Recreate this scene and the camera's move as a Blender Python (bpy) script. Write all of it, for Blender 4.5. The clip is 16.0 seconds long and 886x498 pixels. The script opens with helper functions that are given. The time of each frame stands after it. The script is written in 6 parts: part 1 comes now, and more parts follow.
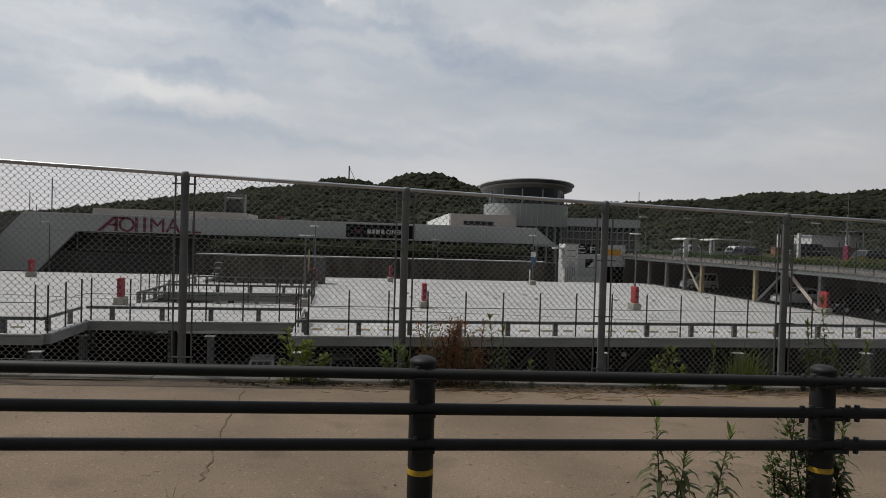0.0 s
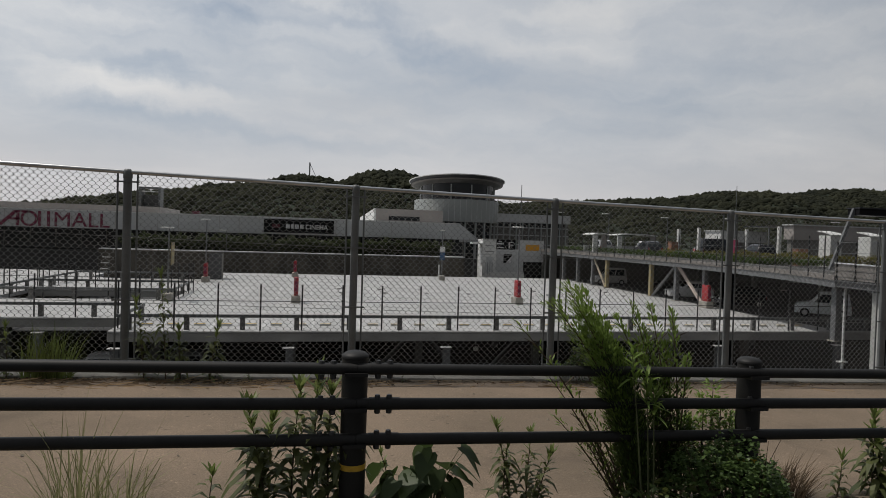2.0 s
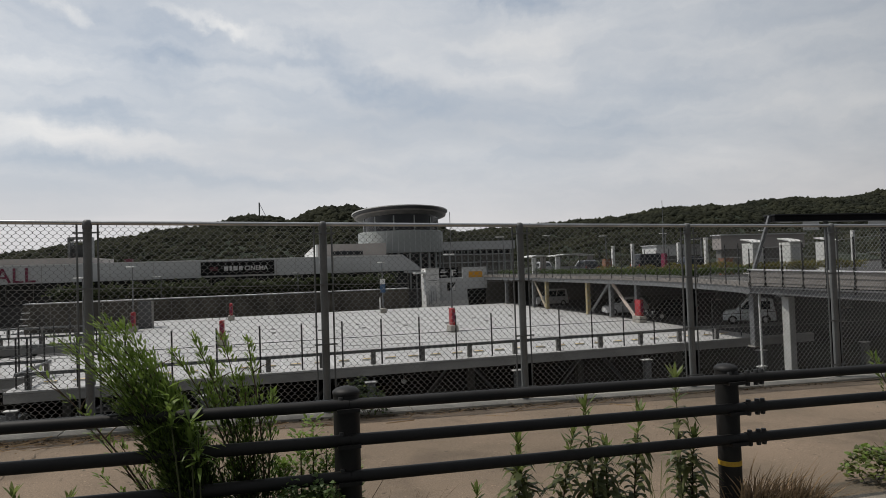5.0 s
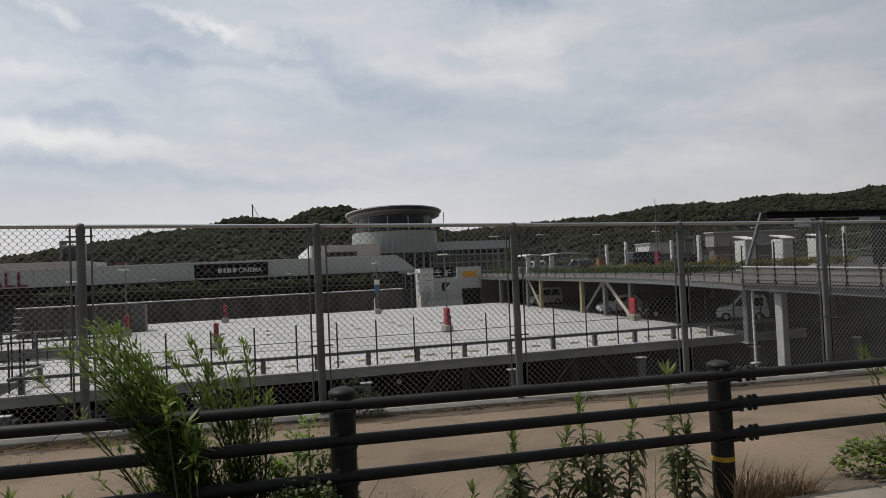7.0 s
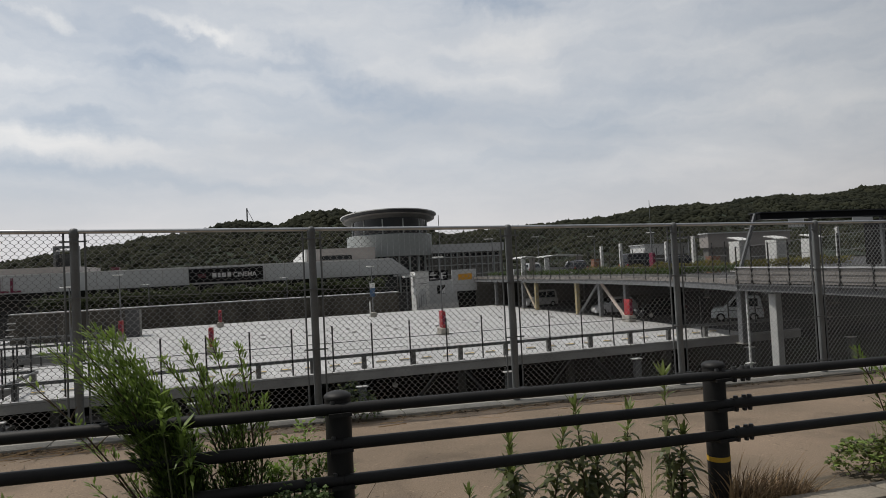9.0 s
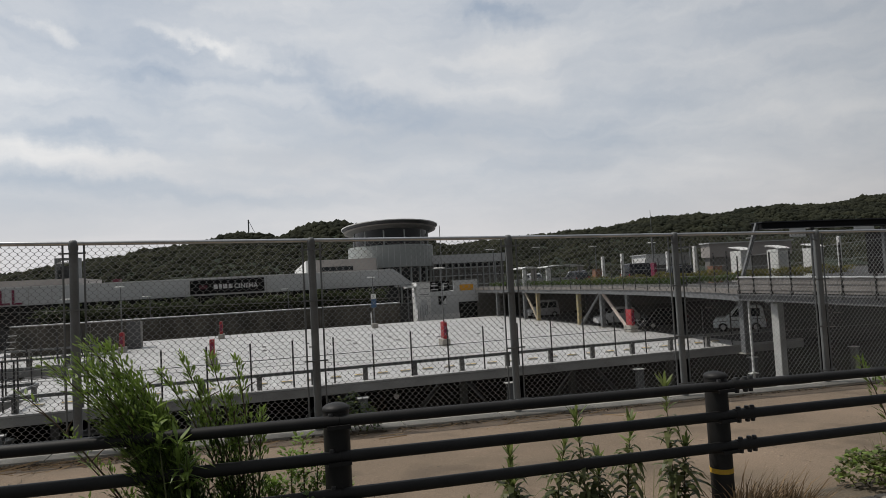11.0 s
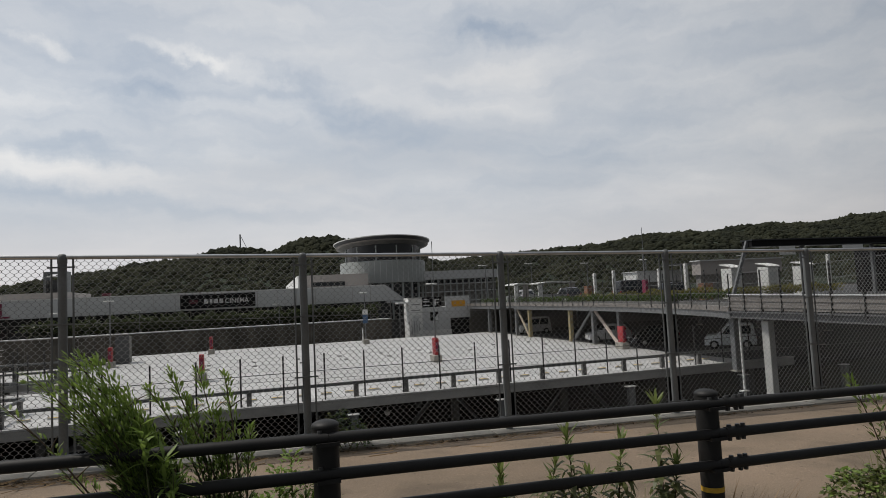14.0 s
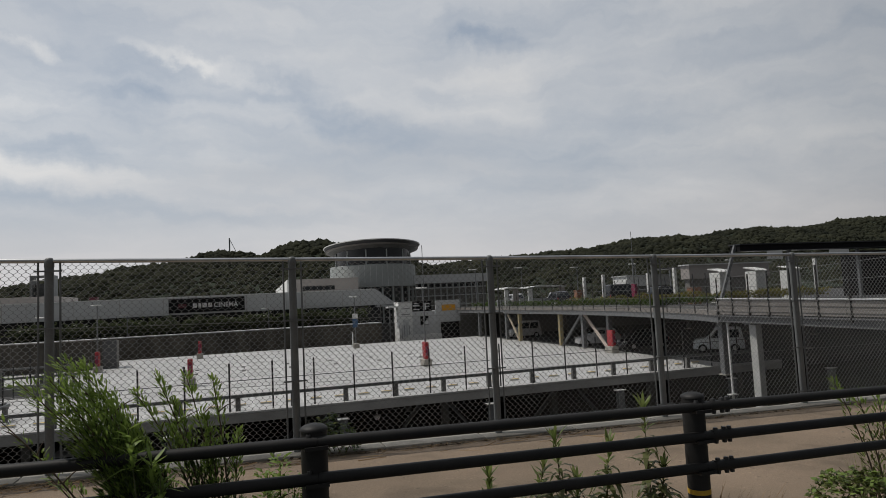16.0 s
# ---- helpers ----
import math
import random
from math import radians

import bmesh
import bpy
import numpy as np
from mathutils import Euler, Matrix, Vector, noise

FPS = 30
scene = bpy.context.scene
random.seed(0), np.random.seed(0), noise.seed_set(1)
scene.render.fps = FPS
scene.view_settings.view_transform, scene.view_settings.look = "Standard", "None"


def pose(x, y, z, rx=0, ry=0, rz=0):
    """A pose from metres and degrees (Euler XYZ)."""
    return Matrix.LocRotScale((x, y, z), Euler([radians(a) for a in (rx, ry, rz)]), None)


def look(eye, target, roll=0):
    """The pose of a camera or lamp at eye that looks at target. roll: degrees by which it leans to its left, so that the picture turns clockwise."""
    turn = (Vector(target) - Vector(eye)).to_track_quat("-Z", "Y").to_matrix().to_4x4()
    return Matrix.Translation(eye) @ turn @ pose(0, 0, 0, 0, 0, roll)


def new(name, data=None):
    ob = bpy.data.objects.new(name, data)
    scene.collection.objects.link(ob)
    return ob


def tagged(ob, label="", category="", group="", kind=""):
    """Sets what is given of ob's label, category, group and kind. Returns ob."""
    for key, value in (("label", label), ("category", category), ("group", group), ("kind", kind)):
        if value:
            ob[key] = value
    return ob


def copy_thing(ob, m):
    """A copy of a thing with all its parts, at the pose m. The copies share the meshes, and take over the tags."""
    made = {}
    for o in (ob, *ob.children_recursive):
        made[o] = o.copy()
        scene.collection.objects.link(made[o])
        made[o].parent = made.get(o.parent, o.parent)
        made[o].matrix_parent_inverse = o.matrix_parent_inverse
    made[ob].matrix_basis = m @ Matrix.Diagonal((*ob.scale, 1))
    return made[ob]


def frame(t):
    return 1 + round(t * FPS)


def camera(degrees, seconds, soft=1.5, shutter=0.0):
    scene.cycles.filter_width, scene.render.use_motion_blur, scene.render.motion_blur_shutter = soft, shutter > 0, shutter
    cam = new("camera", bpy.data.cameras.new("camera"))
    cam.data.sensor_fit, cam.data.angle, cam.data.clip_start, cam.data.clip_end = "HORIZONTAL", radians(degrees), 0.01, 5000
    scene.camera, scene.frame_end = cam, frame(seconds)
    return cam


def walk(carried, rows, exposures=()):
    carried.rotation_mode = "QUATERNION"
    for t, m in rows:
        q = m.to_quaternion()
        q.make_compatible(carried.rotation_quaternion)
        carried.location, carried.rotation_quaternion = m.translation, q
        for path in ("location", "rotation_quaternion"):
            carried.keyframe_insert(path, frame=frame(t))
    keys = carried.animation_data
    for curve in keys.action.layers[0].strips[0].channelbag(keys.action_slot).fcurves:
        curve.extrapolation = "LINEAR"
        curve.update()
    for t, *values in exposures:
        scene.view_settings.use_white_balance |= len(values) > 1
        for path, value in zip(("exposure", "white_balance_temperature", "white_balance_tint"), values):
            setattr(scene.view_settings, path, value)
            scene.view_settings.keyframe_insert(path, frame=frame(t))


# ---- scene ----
cam = camera(68.9, 16.0, soft=0.8)
PATH = [
    (0, (-0.378, 0.342, 1.337), (-0.069, 2.318, 1.3), 1.7),
    (0.5, (1.673, 0.343, 1.284), (1.949, 2.322, 1.208), 2.1),
    (1, (3.357, 0.337, 1.247), (3.696, 2.307, 1.176), 1.9),
    (1.5, (4.72, 0.347, 1.218), (5.09, 2.311, 1.148), 2.1),
    (2, (5.771, 0.314, 1.195), (6.183, 2.271, 1.154), 1.8),
    (2.5, (6.634, 0.325, 1.177), (7.061, 2.278, 1.104), 0.3),
    (3, (7.136, 0.314, 1.166), (7.553, 2.269, 1.155), 0.8),
    (3.5, (7.459, 0.33, 1.153), (7.939, 2.272, 1.144), 0.2),
    (4, (7.607, 0.303, 1.148), (8.083, 2.246, 1.152), -1.0),
    (4.5, (7.649, 0.301, 1.146), (8.191, 2.226, 1.18), -1.6),
    (4.7, (7.649, 0.3, 1.146), (8.191, 2.225, 1.198), -1.85),
    (6.8, (7.645, 0.278, 1.148), (8.201, 2.197, 1.202), -2.5),
    (7, (7.645, 0.278, 1.148), (8.204, 2.197, 1.201), -2.5),
    (7.5, (7.644, 0.279, 1.148), (8.204, 2.199, 1.201), -2.5),
    (8, (7.642, 0.272, 1.15), (8.205, 2.191, 1.213), -2.6),
    (8.5, (7.644, 0.274, 1.146), (8.209, 2.192, 1.206), -2.7),
    (9, (7.645, 0.275, 1.147), (8.219, 2.19, 1.208), -2.9),
    (9.5, (7.644, 0.271, 1.151), (8.22, 2.185, 1.222), -3.1),
    (9.7, (7.644, 0.271, 1.151), (8.212, 2.187, 1.2325), -3.1),
    (11.8, (7.668, 0.296, 1.143), (8.2475, 2.207, 1.239), -2.85),
    (12, (7.668, 0.296, 1.143), (8.25, 2.207, 1.23), -2.6),
    (12.5, (7.664, 0.291, 1.146), (8.257, 2.197, 1.261), -2.4),
    (13, (7.664, 0.287, 1.145), (8.25, 2.196, 1.267), -2.8),
    (13.5, (7.663, 0.285, 1.146), (8.247, 2.194, 1.274), -2.6),
    (14, (7.664, 0.286, 1.147), (8.26, 2.19, 1.289), -2.8),
    (14.5, (7.665, 0.284, 1.146), (8.275, 2.184, 1.286), -3.0),
    (15, (7.665, 0.286, 1.146), (8.282, 2.183, 1.285), -3.1),
    (15.5, (7.664, 0.283, 1.147), (8.285, 2.179, 1.295), -2.9),
    (16, (7.666, 0.271, 1.146), (8.291, 2.165, 1.299), -2.8),
]
walk(cam, [(t, look(eye, target, roll)) for t, eye, target, roll in PATH],
     exposures=[(0.0, -0.16), (1.0, -0.08), (1.5, -0.16), (2.0, -0.16), (2.5, -0.05), (4.0, 0.0), (9.0, 0.02), (13.0, 0.01), (15.0, 0.0), (16.0, -0.15)])

# ---- world and sun ----
SUN_EL, SUN_AZ = 61.0, -66.0        # degrees; azimuth from +y towards +x
world = bpy.data.worlds.new("sky")
scene.world = world
world.use_nodes = True
wn, wl = world.node_tree.nodes, world.node_tree.links
wn.clear()
w_out = wn.new("ShaderNodeOutputWorld")
w_bg = wn.new("ShaderNodeBackground")
w_bg.inputs["Strength"].default_value = 0.1
w_sky = wn.new("ShaderNodeTexSky")
w_sky.sky_type = "NISHITA"
w_sky.sun_disc = False
w_sky.sun_elevation = radians(SUN_EL)
w_sky.sun_rotation = radians(SUN_AZ)
w_co = wn.new("ShaderNodeTexCoord")
w_sep = wn.new("ShaderNodeSeparateXYZ")
wl.new(w_co.outputs["Generated"], w_sep.inputs[0])


def wmath(op, a, b=None):
    n = wn.new("ShaderNodeMath")
    n.operation = op
    for i, v in enumerate((a, b)):
        if v is None:
            continue
        if isinstance(v, (int, float)):
            n.inputs[i].default_value = v
        else:
            wl.new(v, n.inputs[i])
    return n.outputs[0]


# the cloud layer lies in a plane overhead: direction divided by its height
w_h = wmath("ADD", wmath("MAXIMUM", w_sep.outputs["Z"], 0.0), 0.16)
w_comb = wn.new("ShaderNodeCombineXYZ")
wl.new(wmath("DIVIDE", w_sep.outputs["X"], w_h), w_comb.inputs[0])
wl.new(wmath("DIVIDE", w_sep.outputs["Y"], w_h), w_comb.inputs[1])
w_map = wn.new("ShaderNodeMapping")
w_map.inputs["Location"].default_value = (3.1, 0.4, 0)
w_map.inputs["Rotation"].default_value = (0, 0, radians(-28))
w_map.inputs["Scale"].default_value = (0.62, 1.0, 1)
wl.new(w_comb.outputs[0], w_map.inputs["Vector"])
w_noise = wn.new("ShaderNodeTexNoise")
w_noise.inputs["Scale"].default_value = 1.5
w_noise.inputs["Detail"].default_value = 8
w_noise.inputs["Roughness"].default_value = 0.62
w_noise.inputs["Distortion"].default_value = 0.9
wl.new(w_map.outputs[0], w_noise.inputs["Vector"])
w_ramp = wn.new("ShaderNodeValToRGB")
w_ramp.color_ramp.elements[0].position = 0.24
w_ramp.color_ramp.elements[0].color = (0.0, 0.0, 0.0, 1)
w_ramp.color_ramp.elements[1].position = 0.76
w_ramp.color_ramp.elements[1].color = (1, 1, 1, 1)
wl.new(w_noise.outputs["Fac"], w_ramp.inputs[0])
w_noise2 = wn.new("ShaderNodeTexNoise")
w_noise2.inputs["Scale"].default_value = 0.6
w_noise2.inputs["Detail"].default_value = 4
wl.new(w_map.outputs[0], w_noise2.inputs["Vector"])
w_ramp2 = wn.new("ShaderNodeValToRGB")
w_ramp2.color_ramp.elements[0].position = 0.35
w_ramp2.color_ramp.elements[0].color = (6.0, 6.15, 6.4, 1)
w_ramp2.color_ramp.elements[1].position = 0.7
w_ramp2.color_ramp.elements[1].color = (8.7, 8.65, 8.55, 1)
wl.new(w_noise2.outputs["Fac"], w_ramp2.inputs[0])
# long veils of thin cloud and the bluer gaps between them: azimuth, height and lean in degrees, half length, half width, strength
VEILS = [
    (-12.7, 8.6, -5, 8.6, 0.9, -0.5), (2.0, 7.5, -3, 8.4, 0.8, -0.35), (-13.3, 10.8, -8, 7.9, 1.5, 0.34), (0.9, 9.5, -2, 8.5, 1.7, 0.28),
    (-12.4, 12.7, -7, 4.0, 1.0, -0.42), (-10.8, 16.1, -21, 7.0, 3.1, -0.34), (-14.3, 20.6, 0, 1.8, 0.5, 0.6), (-4.5, 21.0, -9, 2.7, 0.5, 0.5),
    (0.2, 19.8, -16, 3.3, 0.6, 0.4), (-6.4, 18.9, -54, 2.8, 2.5, -0.25), (10.7, 15.7, -20, 6.0, 1.3, -0.5), (-7.3, 14.1, -11, 7.4, 1.5, 0.22),
    (13.2, 17.3, -23, 4.3, 2.0, 0.3), (22.8, 17.9, 4, 5.8, 2.6, 0.4), (23.0, 21.9, -10, 3.5, 0.8, -0.5), (8.9, 11.1, -11, 10.0, 3.0, 0.22),
]
w_az = wmath("MULTIPLY", wmath("ARCTAN2", w_sep.outputs["X"], w_sep.outputs["Y"]), 57.3)
w_el = wmath("MULTIPLY", wmath("ARCSINE", w_sep.outputs["Z"]), 57.3)
w_dome = wn.new("ShaderNodeCombineXYZ")
wl.new(w_az, w_dome.inputs[0])
wl.new(w_el, w_dome.inputs[1])
w_wob = wn.new("ShaderNodeTexNoise")      # frays their outlines
w_wob.inputs["Scale"].default_value, w_wob.inputs["Detail"].default_value = 0.16, 6
w_wob.inputs["Roughness"].default_value = 0.6
wl.new(w_dome.outputs[0], w_wob.inputs["Vector"])
w_off = wn.new("ShaderNodeVectorMath")
w_off.operation = "MULTIPLY_ADD"
w_off.inputs[1].default_value, w_off.inputs[2].default_value = (14.0, 5.5, 0), (-7.0, -2.75, 0)
wl.new(w_wob.outputs["Color"], w_off.inputs[0])
w_fray = wn.new("ShaderNodeVectorMath")
wl.new(w_dome.outputs[0], w_fray.inputs[0])
wl.new(w_off.outputs[0], w_fray.inputs[1])
w_wisp_map = wn.new("ShaderNodeMapping")      # fine wisps drawn out along the veils
w_wisp_map.inputs["Rotation"].default_value = (0, 0, radians(13))
w_wisp_map.inputs["Scale"].default_value = (0.028, 0.15, 1)
wl.new(w_fray.outputs[0], w_wisp_map.inputs["Vector"])
w_wisp = wn.new("ShaderNodeTexNoise")
w_wisp.inputs["Scale"].default_value, w_wisp.inputs["Detail"].default_value = 1.6, 8
w_wisp.inputs["Roughness"].default_value = 0.52
wl.new(w_wisp_map.outputs[0], w_wisp.inputs["Vector"])
w_cover = wmath("MULTIPLY_ADD", w_ramp.outputs[0], 0.30)
w_cover.node.inputs[2].default_value = -0.42
w_cover = wmath("ADD", w_cover, wmath("MULTIPLY", w_wisp.outputs["Fac"], 1.55))
for az, el, lean, long_half, wide_half, amount in VEILS:
    vm = wn.new("ShaderNodeMapping")
    vm.vector_type = "TEXTURE"
    vm.inputs["Location"].default_value = (az, el, 0)
    vm.inputs["Rotation"].default_value = (0, 0, radians(lean))
    vm.inputs["Scale"].default_value = (long_half, wide_half, 1)
    wl.new(w_fray.outputs[0], vm.inputs["Vector"])
    vl = wn.new("ShaderNodeVectorMath")
    vl.operation = "LENGTH"
    wl.new(vm.outputs[0], vl.inputs[0])
    vr = wn.new("ShaderNodeMapRange")
    vr.interpolation_type = "SMOOTHSTEP"
    vr.inputs["From Min"].default_value, vr.inputs["From Max"].default_value = 0.1, 1.7
    vr.inputs["To Min"].default_value, vr.inputs["To Max"].default_value = amount * 0.75, 0.0
    wl.new(vl.outputs["Value"], vr.inputs["Value"])
    w_cover = wmath("ADD", w_cover, vr.outputs[0])
w_cover = wmath("MINIMUM", wmath("MAXIMUM", w_cover, 0.0), 1.0)
w_gap = wn.new("ShaderNodeMix")       # thin haze over the clear blue
w_gap.data_type = "RGBA"
w_gap.inputs[0].default_value = 0.75
w_gap.inputs[7].default_value = (4.2, 4.75, 5.45, 1)
wl.new(w_sky.outputs[0], w_gap.inputs[6])
w_mix = wn.new("ShaderNodeMix")
w_mix.data_type = "RGBA"
wl.new(w_cover, w_mix.inputs[0])
wl.new(w_gap.outputs[2], w_mix.inputs[6])
wl.new(w_ramp2.outputs[0], w_mix.inputs[7])
w_low = wn.new("ShaderNodeMapRange")      # whitish haze towards the horizon
w_low.interpolation_type = "SMOOTHSTEP"
w_low.inputs["From Min"].default_value, w_low.inputs["From Max"].default_value = 0.0, 0.22
w_low.inputs["To Min"].default_value, w_low.inputs["To Max"].default_value = 0.8, 0.0
wl.new(w_sep.outputs["Z"], w_low.inputs["Value"])
w_haze = wn.new("ShaderNodeMix")
w_haze.data_type = "RGBA"
w_haze.inputs[7].default_value = (6.8, 6.55, 6.6, 1)
wl.new(w_low.outputs[0], w_haze.inputs[0])
wl.new(w_mix.outputs[2], w_haze.inputs[6])
# thin cloud glows towards the sun and is duller away from it
w_dot = wn.new("ShaderNodeVectorMath")
w_dot.operation = "DOT_PRODUCT"
w_dot.inputs[1].default_value = (math.sin(radians(-20)), math.cos(radians(-20)), 0.35)
wl.new(w_co.outputs["Generated"], w_dot.inputs[0])
w_glow = wn.new("ShaderNodeMapRange")
w_glow.interpolation_type = "SMOOTHSTEP"
w_glow.inputs["From Min"].default_value, w_glow.inputs["From Max"].default_value = -0.7, 1.0
w_glow.inputs["To Min"].default_value, w_glow.inputs["To Max"].default_value = 0.22, 1.0
wl.new(w_dot.outputs["Value"], w_glow.inputs["Value"])
w_lit = wn.new("ShaderNodeVectorMath")
w_lit.operation = "SCALE"
wl.new(w_haze.outputs[2], w_lit.inputs[0])
wl.new(w_glow.outputs[0], w_lit.inputs["Scale"])
wl.new(w_lit.outputs[0], w_bg.inputs[0])
wl.new(w_bg.outputs[0], w_out.inputs[0])

sun = new("sun", bpy.data.lights.new("sun", "SUN"))
sun.data.energy = 2.3
sun.data.angle = radians(0.8)
sun.data.color = (1.0, 0.95, 0.88)
_el, _az = radians(SUN_EL), radians(SUN_AZ)
SUN_DIR = Vector((math.sin(_az) * math.cos(_el), math.cos(_az) * math.cos(_el), math.sin(_el)))
sun.matrix_world = look(SUN_DIR * 200, (0, 0, 0))


# ---- materials ----
def mat(name, color, rough=0.7, metal=0.0, var=0.25, scale=6.0, fine=60.0, bump=0.15, tint=None, rand=0.0, fine_var=0.5, spec=None, stretch=(1, 1, 1)):
    """A surface with a coarse and a fine variation of its colour, relief and, where asked, a shift from piece to piece."""
    m = bpy.data.materials.new(name)
    m.use_nodes = True
    n, l = m.node_tree.nodes, m.node_tree.links
    b = n["Principled BSDF"]
    b.inputs["Roughness"].default_value = rough
    b.inputs["Metallic"].default_value = metal
    co = n.new("ShaderNodeTexCoord")
    mp = n.new("ShaderNodeMapping")
    mp.inputs["Scale"].default_value = stretch
    geo = n.new("ShaderNodeNewGeometry")
    l.new(geo.outputs["Position"], mp.inputs["Vector"])
    big = n.new("ShaderNodeTexNoise")
    big.inputs["Scale"].default_value = scale
    big.inputs["Detail"].default_value = 5
    small = n.new("ShaderNodeTexNoise")
    small.inputs["Scale"].default_value = fine
    small.inputs["Detail"].default_value = 3
    l.new(mp.outputs[0], big.inputs["Vector"])
    l.new(mp.outputs[0], small.inputs["Vector"])
    c = Vector(color)
    ramp = n.new("ShaderNodeValToRGB")
    lo, hi = c * (1 - var), c * (1 + var)
    if tint:
        hi = Vector(tint)
    ramp.color_ramp.elements[0].position, ramp.color_ramp.elements[1].position = 0.3, 0.7
    ramp.color_ramp.elements[0].color = (*lo, 1)
    ramp.color_ramp.elements[1].color = (*hi, 1)
    l.new(big.outputs["Fac"], ramp.inputs[0])
    mr = n.new("ShaderNodeMapRange")
    mr.inputs["To Min"].default_value = 1 - var * fine_var
    mr.inputs["To Max"].default_value = 1 + var * fine_var
    mr.inputs["From Min"].default_value, mr.inputs["From Max"].default_value = 0.25, 0.75
    l.new(small.outputs["Fac"], mr.inputs["Value"])
    last = mr.outputs[0]
    if rand:
        ob = n.new("ShaderNodeObjectInfo")
        m2 = n.new("ShaderNodeMapRange")
        m2.inputs["To Min"].default_value, m2.inputs["To Max"].default_value = 1 - rand, 1 + rand
        l.new(ob.outputs["Random"], m2.inputs["Value"])
        mu = n.new("ShaderNodeMath")
        mu.operation = "MULTIPLY"
        l.new(last, mu.inputs[0])
        l.new(m2.outputs[0], mu.inputs[1])
        last = mu.outputs[0]
    mx = n.new("ShaderNodeVectorMath")
    mx.operation = "SCALE"
    l.new(ramp.outputs[0], mx.inputs[0])
    l.new(last, mx.inputs["Scale"])
    l.new(mx.outputs[0], b.inputs["Base Color"])
    if spec is not None:
        b.inputs["Specular IOR Level"].default_value = spec
    if bump:
        bp = n.new("ShaderNodeBump")
        bp.inputs["Strength"].default_value = bump
        bp.inputs["Distance"].default_value = 0.01
        l.new(small.outputs["Fac"], bp.inputs["Height"])
        l.new(bp.outputs[0], b.inputs["Normal"])
    return m


def leaf_mat(name, color, color2, rough=0.5, patch=0.0, sheer=0.4):
    """Foliage: colour differs from leaf to leaf (and, with patch, from stand to stand), and some light comes through."""
    m = bpy.data.materials.new(name)
    m.use_nodes = True
    n, l = m.node_tree.nodes, m.node_tree.links
    b = n["Principled BSDF"]
    b.inputs["Roughness"].default_value = rough
    geo = n.new("ShaderNodeNewGeometry")
    ramp = n.new("ShaderNodeValToRGB")
    ramp.color_ramp.elements[0].color = (*color, 1)
    ramp.color_ramp.elements[1].color = (*color2, 1)
    pick = geo.outputs["Random Per Island"]
    if patch:
        stand = n.new("ShaderNodeTexNoise")
        stand.inputs["Scale"].default_value, stand.inputs["Detail"].default_value = patch, 4
        l.new(geo.outputs["Position"], stand.inputs["Vector"])
        mr = n.new("ShaderNodeMapRange")
        mr.inputs["From Min"].default_value, mr.inputs["From Max"].default_value = 0.32, 0.68
        l.new(stand.outputs["Fac"], mr.inputs["Value"])
        half = n.new("ShaderNodeMix")
        half.inputs[0].default_value = 0.6
        l.new(pick, half.inputs[2])
        l.new(mr.outputs[0], half.inputs[3])
        pick = half.outputs[0]
    l.new(pick, ramp.inputs[0])
    l.new(ramp.outputs[0], b.inputs["Base Color"])
    tr = n.new("ShaderNodeBsdfTranslucent")
    sc = n.new("ShaderNodeVectorMath")
    sc.operation = "SCALE"
    sc.inputs["Scale"].default_value = 1.3
    l.new(ramp.outputs[0], sc.inputs[0])
    l.new(sc.outputs[0], tr.inputs["Color"])
    ms = n.new("ShaderNodeMixShader")
    ms.inputs[0].default_value = sheer
    l.new(b.outputs[0], ms.inputs[1])
    l.new(tr.outputs[0], ms.inputs[2])
    l.new(ms.outputs[0], n["Material Output"].inputs["Surface"])
    return m


# also colours the covered floor's concrete beam, where it stands for shade
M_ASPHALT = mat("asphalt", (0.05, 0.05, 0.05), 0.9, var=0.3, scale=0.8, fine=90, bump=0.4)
M_EARTH = mat("earth", (0.05, 0.046, 0.039), 0.95, var=0.4, scale=0.5, fine=20, bump=0.5)
M_SOIL = mat("soil", (0.12, 0.095, 0.065), 0.95, var=0.4, scale=5, fine=60, bump=0.7)
M_PATH = mat("path_paving", (0.197, 0.149, 0.101), 0.92, tint=(0.247, 0.182, 0.126), var=0.26, scale=0.75, fine=120, bump=0.35, fine_var=1.3)


def stained(m, spots=((1.9, 0.56, 0.66, 0.80), (0.35, 0.52, 0.72, 1.16), (34.0, 0.66, 0.72, 1.45), (21.0, 0.68, 0.74, 0.55))):
    """Adds patches with an outline of their own: scale of the noise, where it begins, where it is full, and its strength."""
    n, l = m.node_tree.nodes, m.node_tree.links
    b = n["Principled BSDF"]
    col = b.inputs["Base Color"].links[0].from_socket
    geo = n.new("ShaderNodeNewGeometry")
    for sc, lo, hi, k in spots:
        t = n.new("ShaderNodeTexNoise")
        t.inputs["Scale"].default_value, t.inputs["Detail"].default_value = sc, 6 if sc < 5 else 2
        l.new(geo.outputs["Position"], t.inputs["Vector"])
        r = n.new("ShaderNodeMapRange")
        r.inputs["From Min"].default_value, r.inputs["From Max"].default_value = lo, hi
        r.inputs["To Min"].default_value, r.inputs["To Max"].default_value = 1.0, k
        l.new(t.outputs["Fac"], r.inputs["Value"])
        v = n.new("ShaderNodeVectorMath")
        v.operation = "SCALE"
        l.new(col, v.inputs[0])
        l.new(r.outputs[0], v.inputs["Scale"])
        col = v.outputs[0]
    l.new(col, b.inputs["Base Color"])
    return m


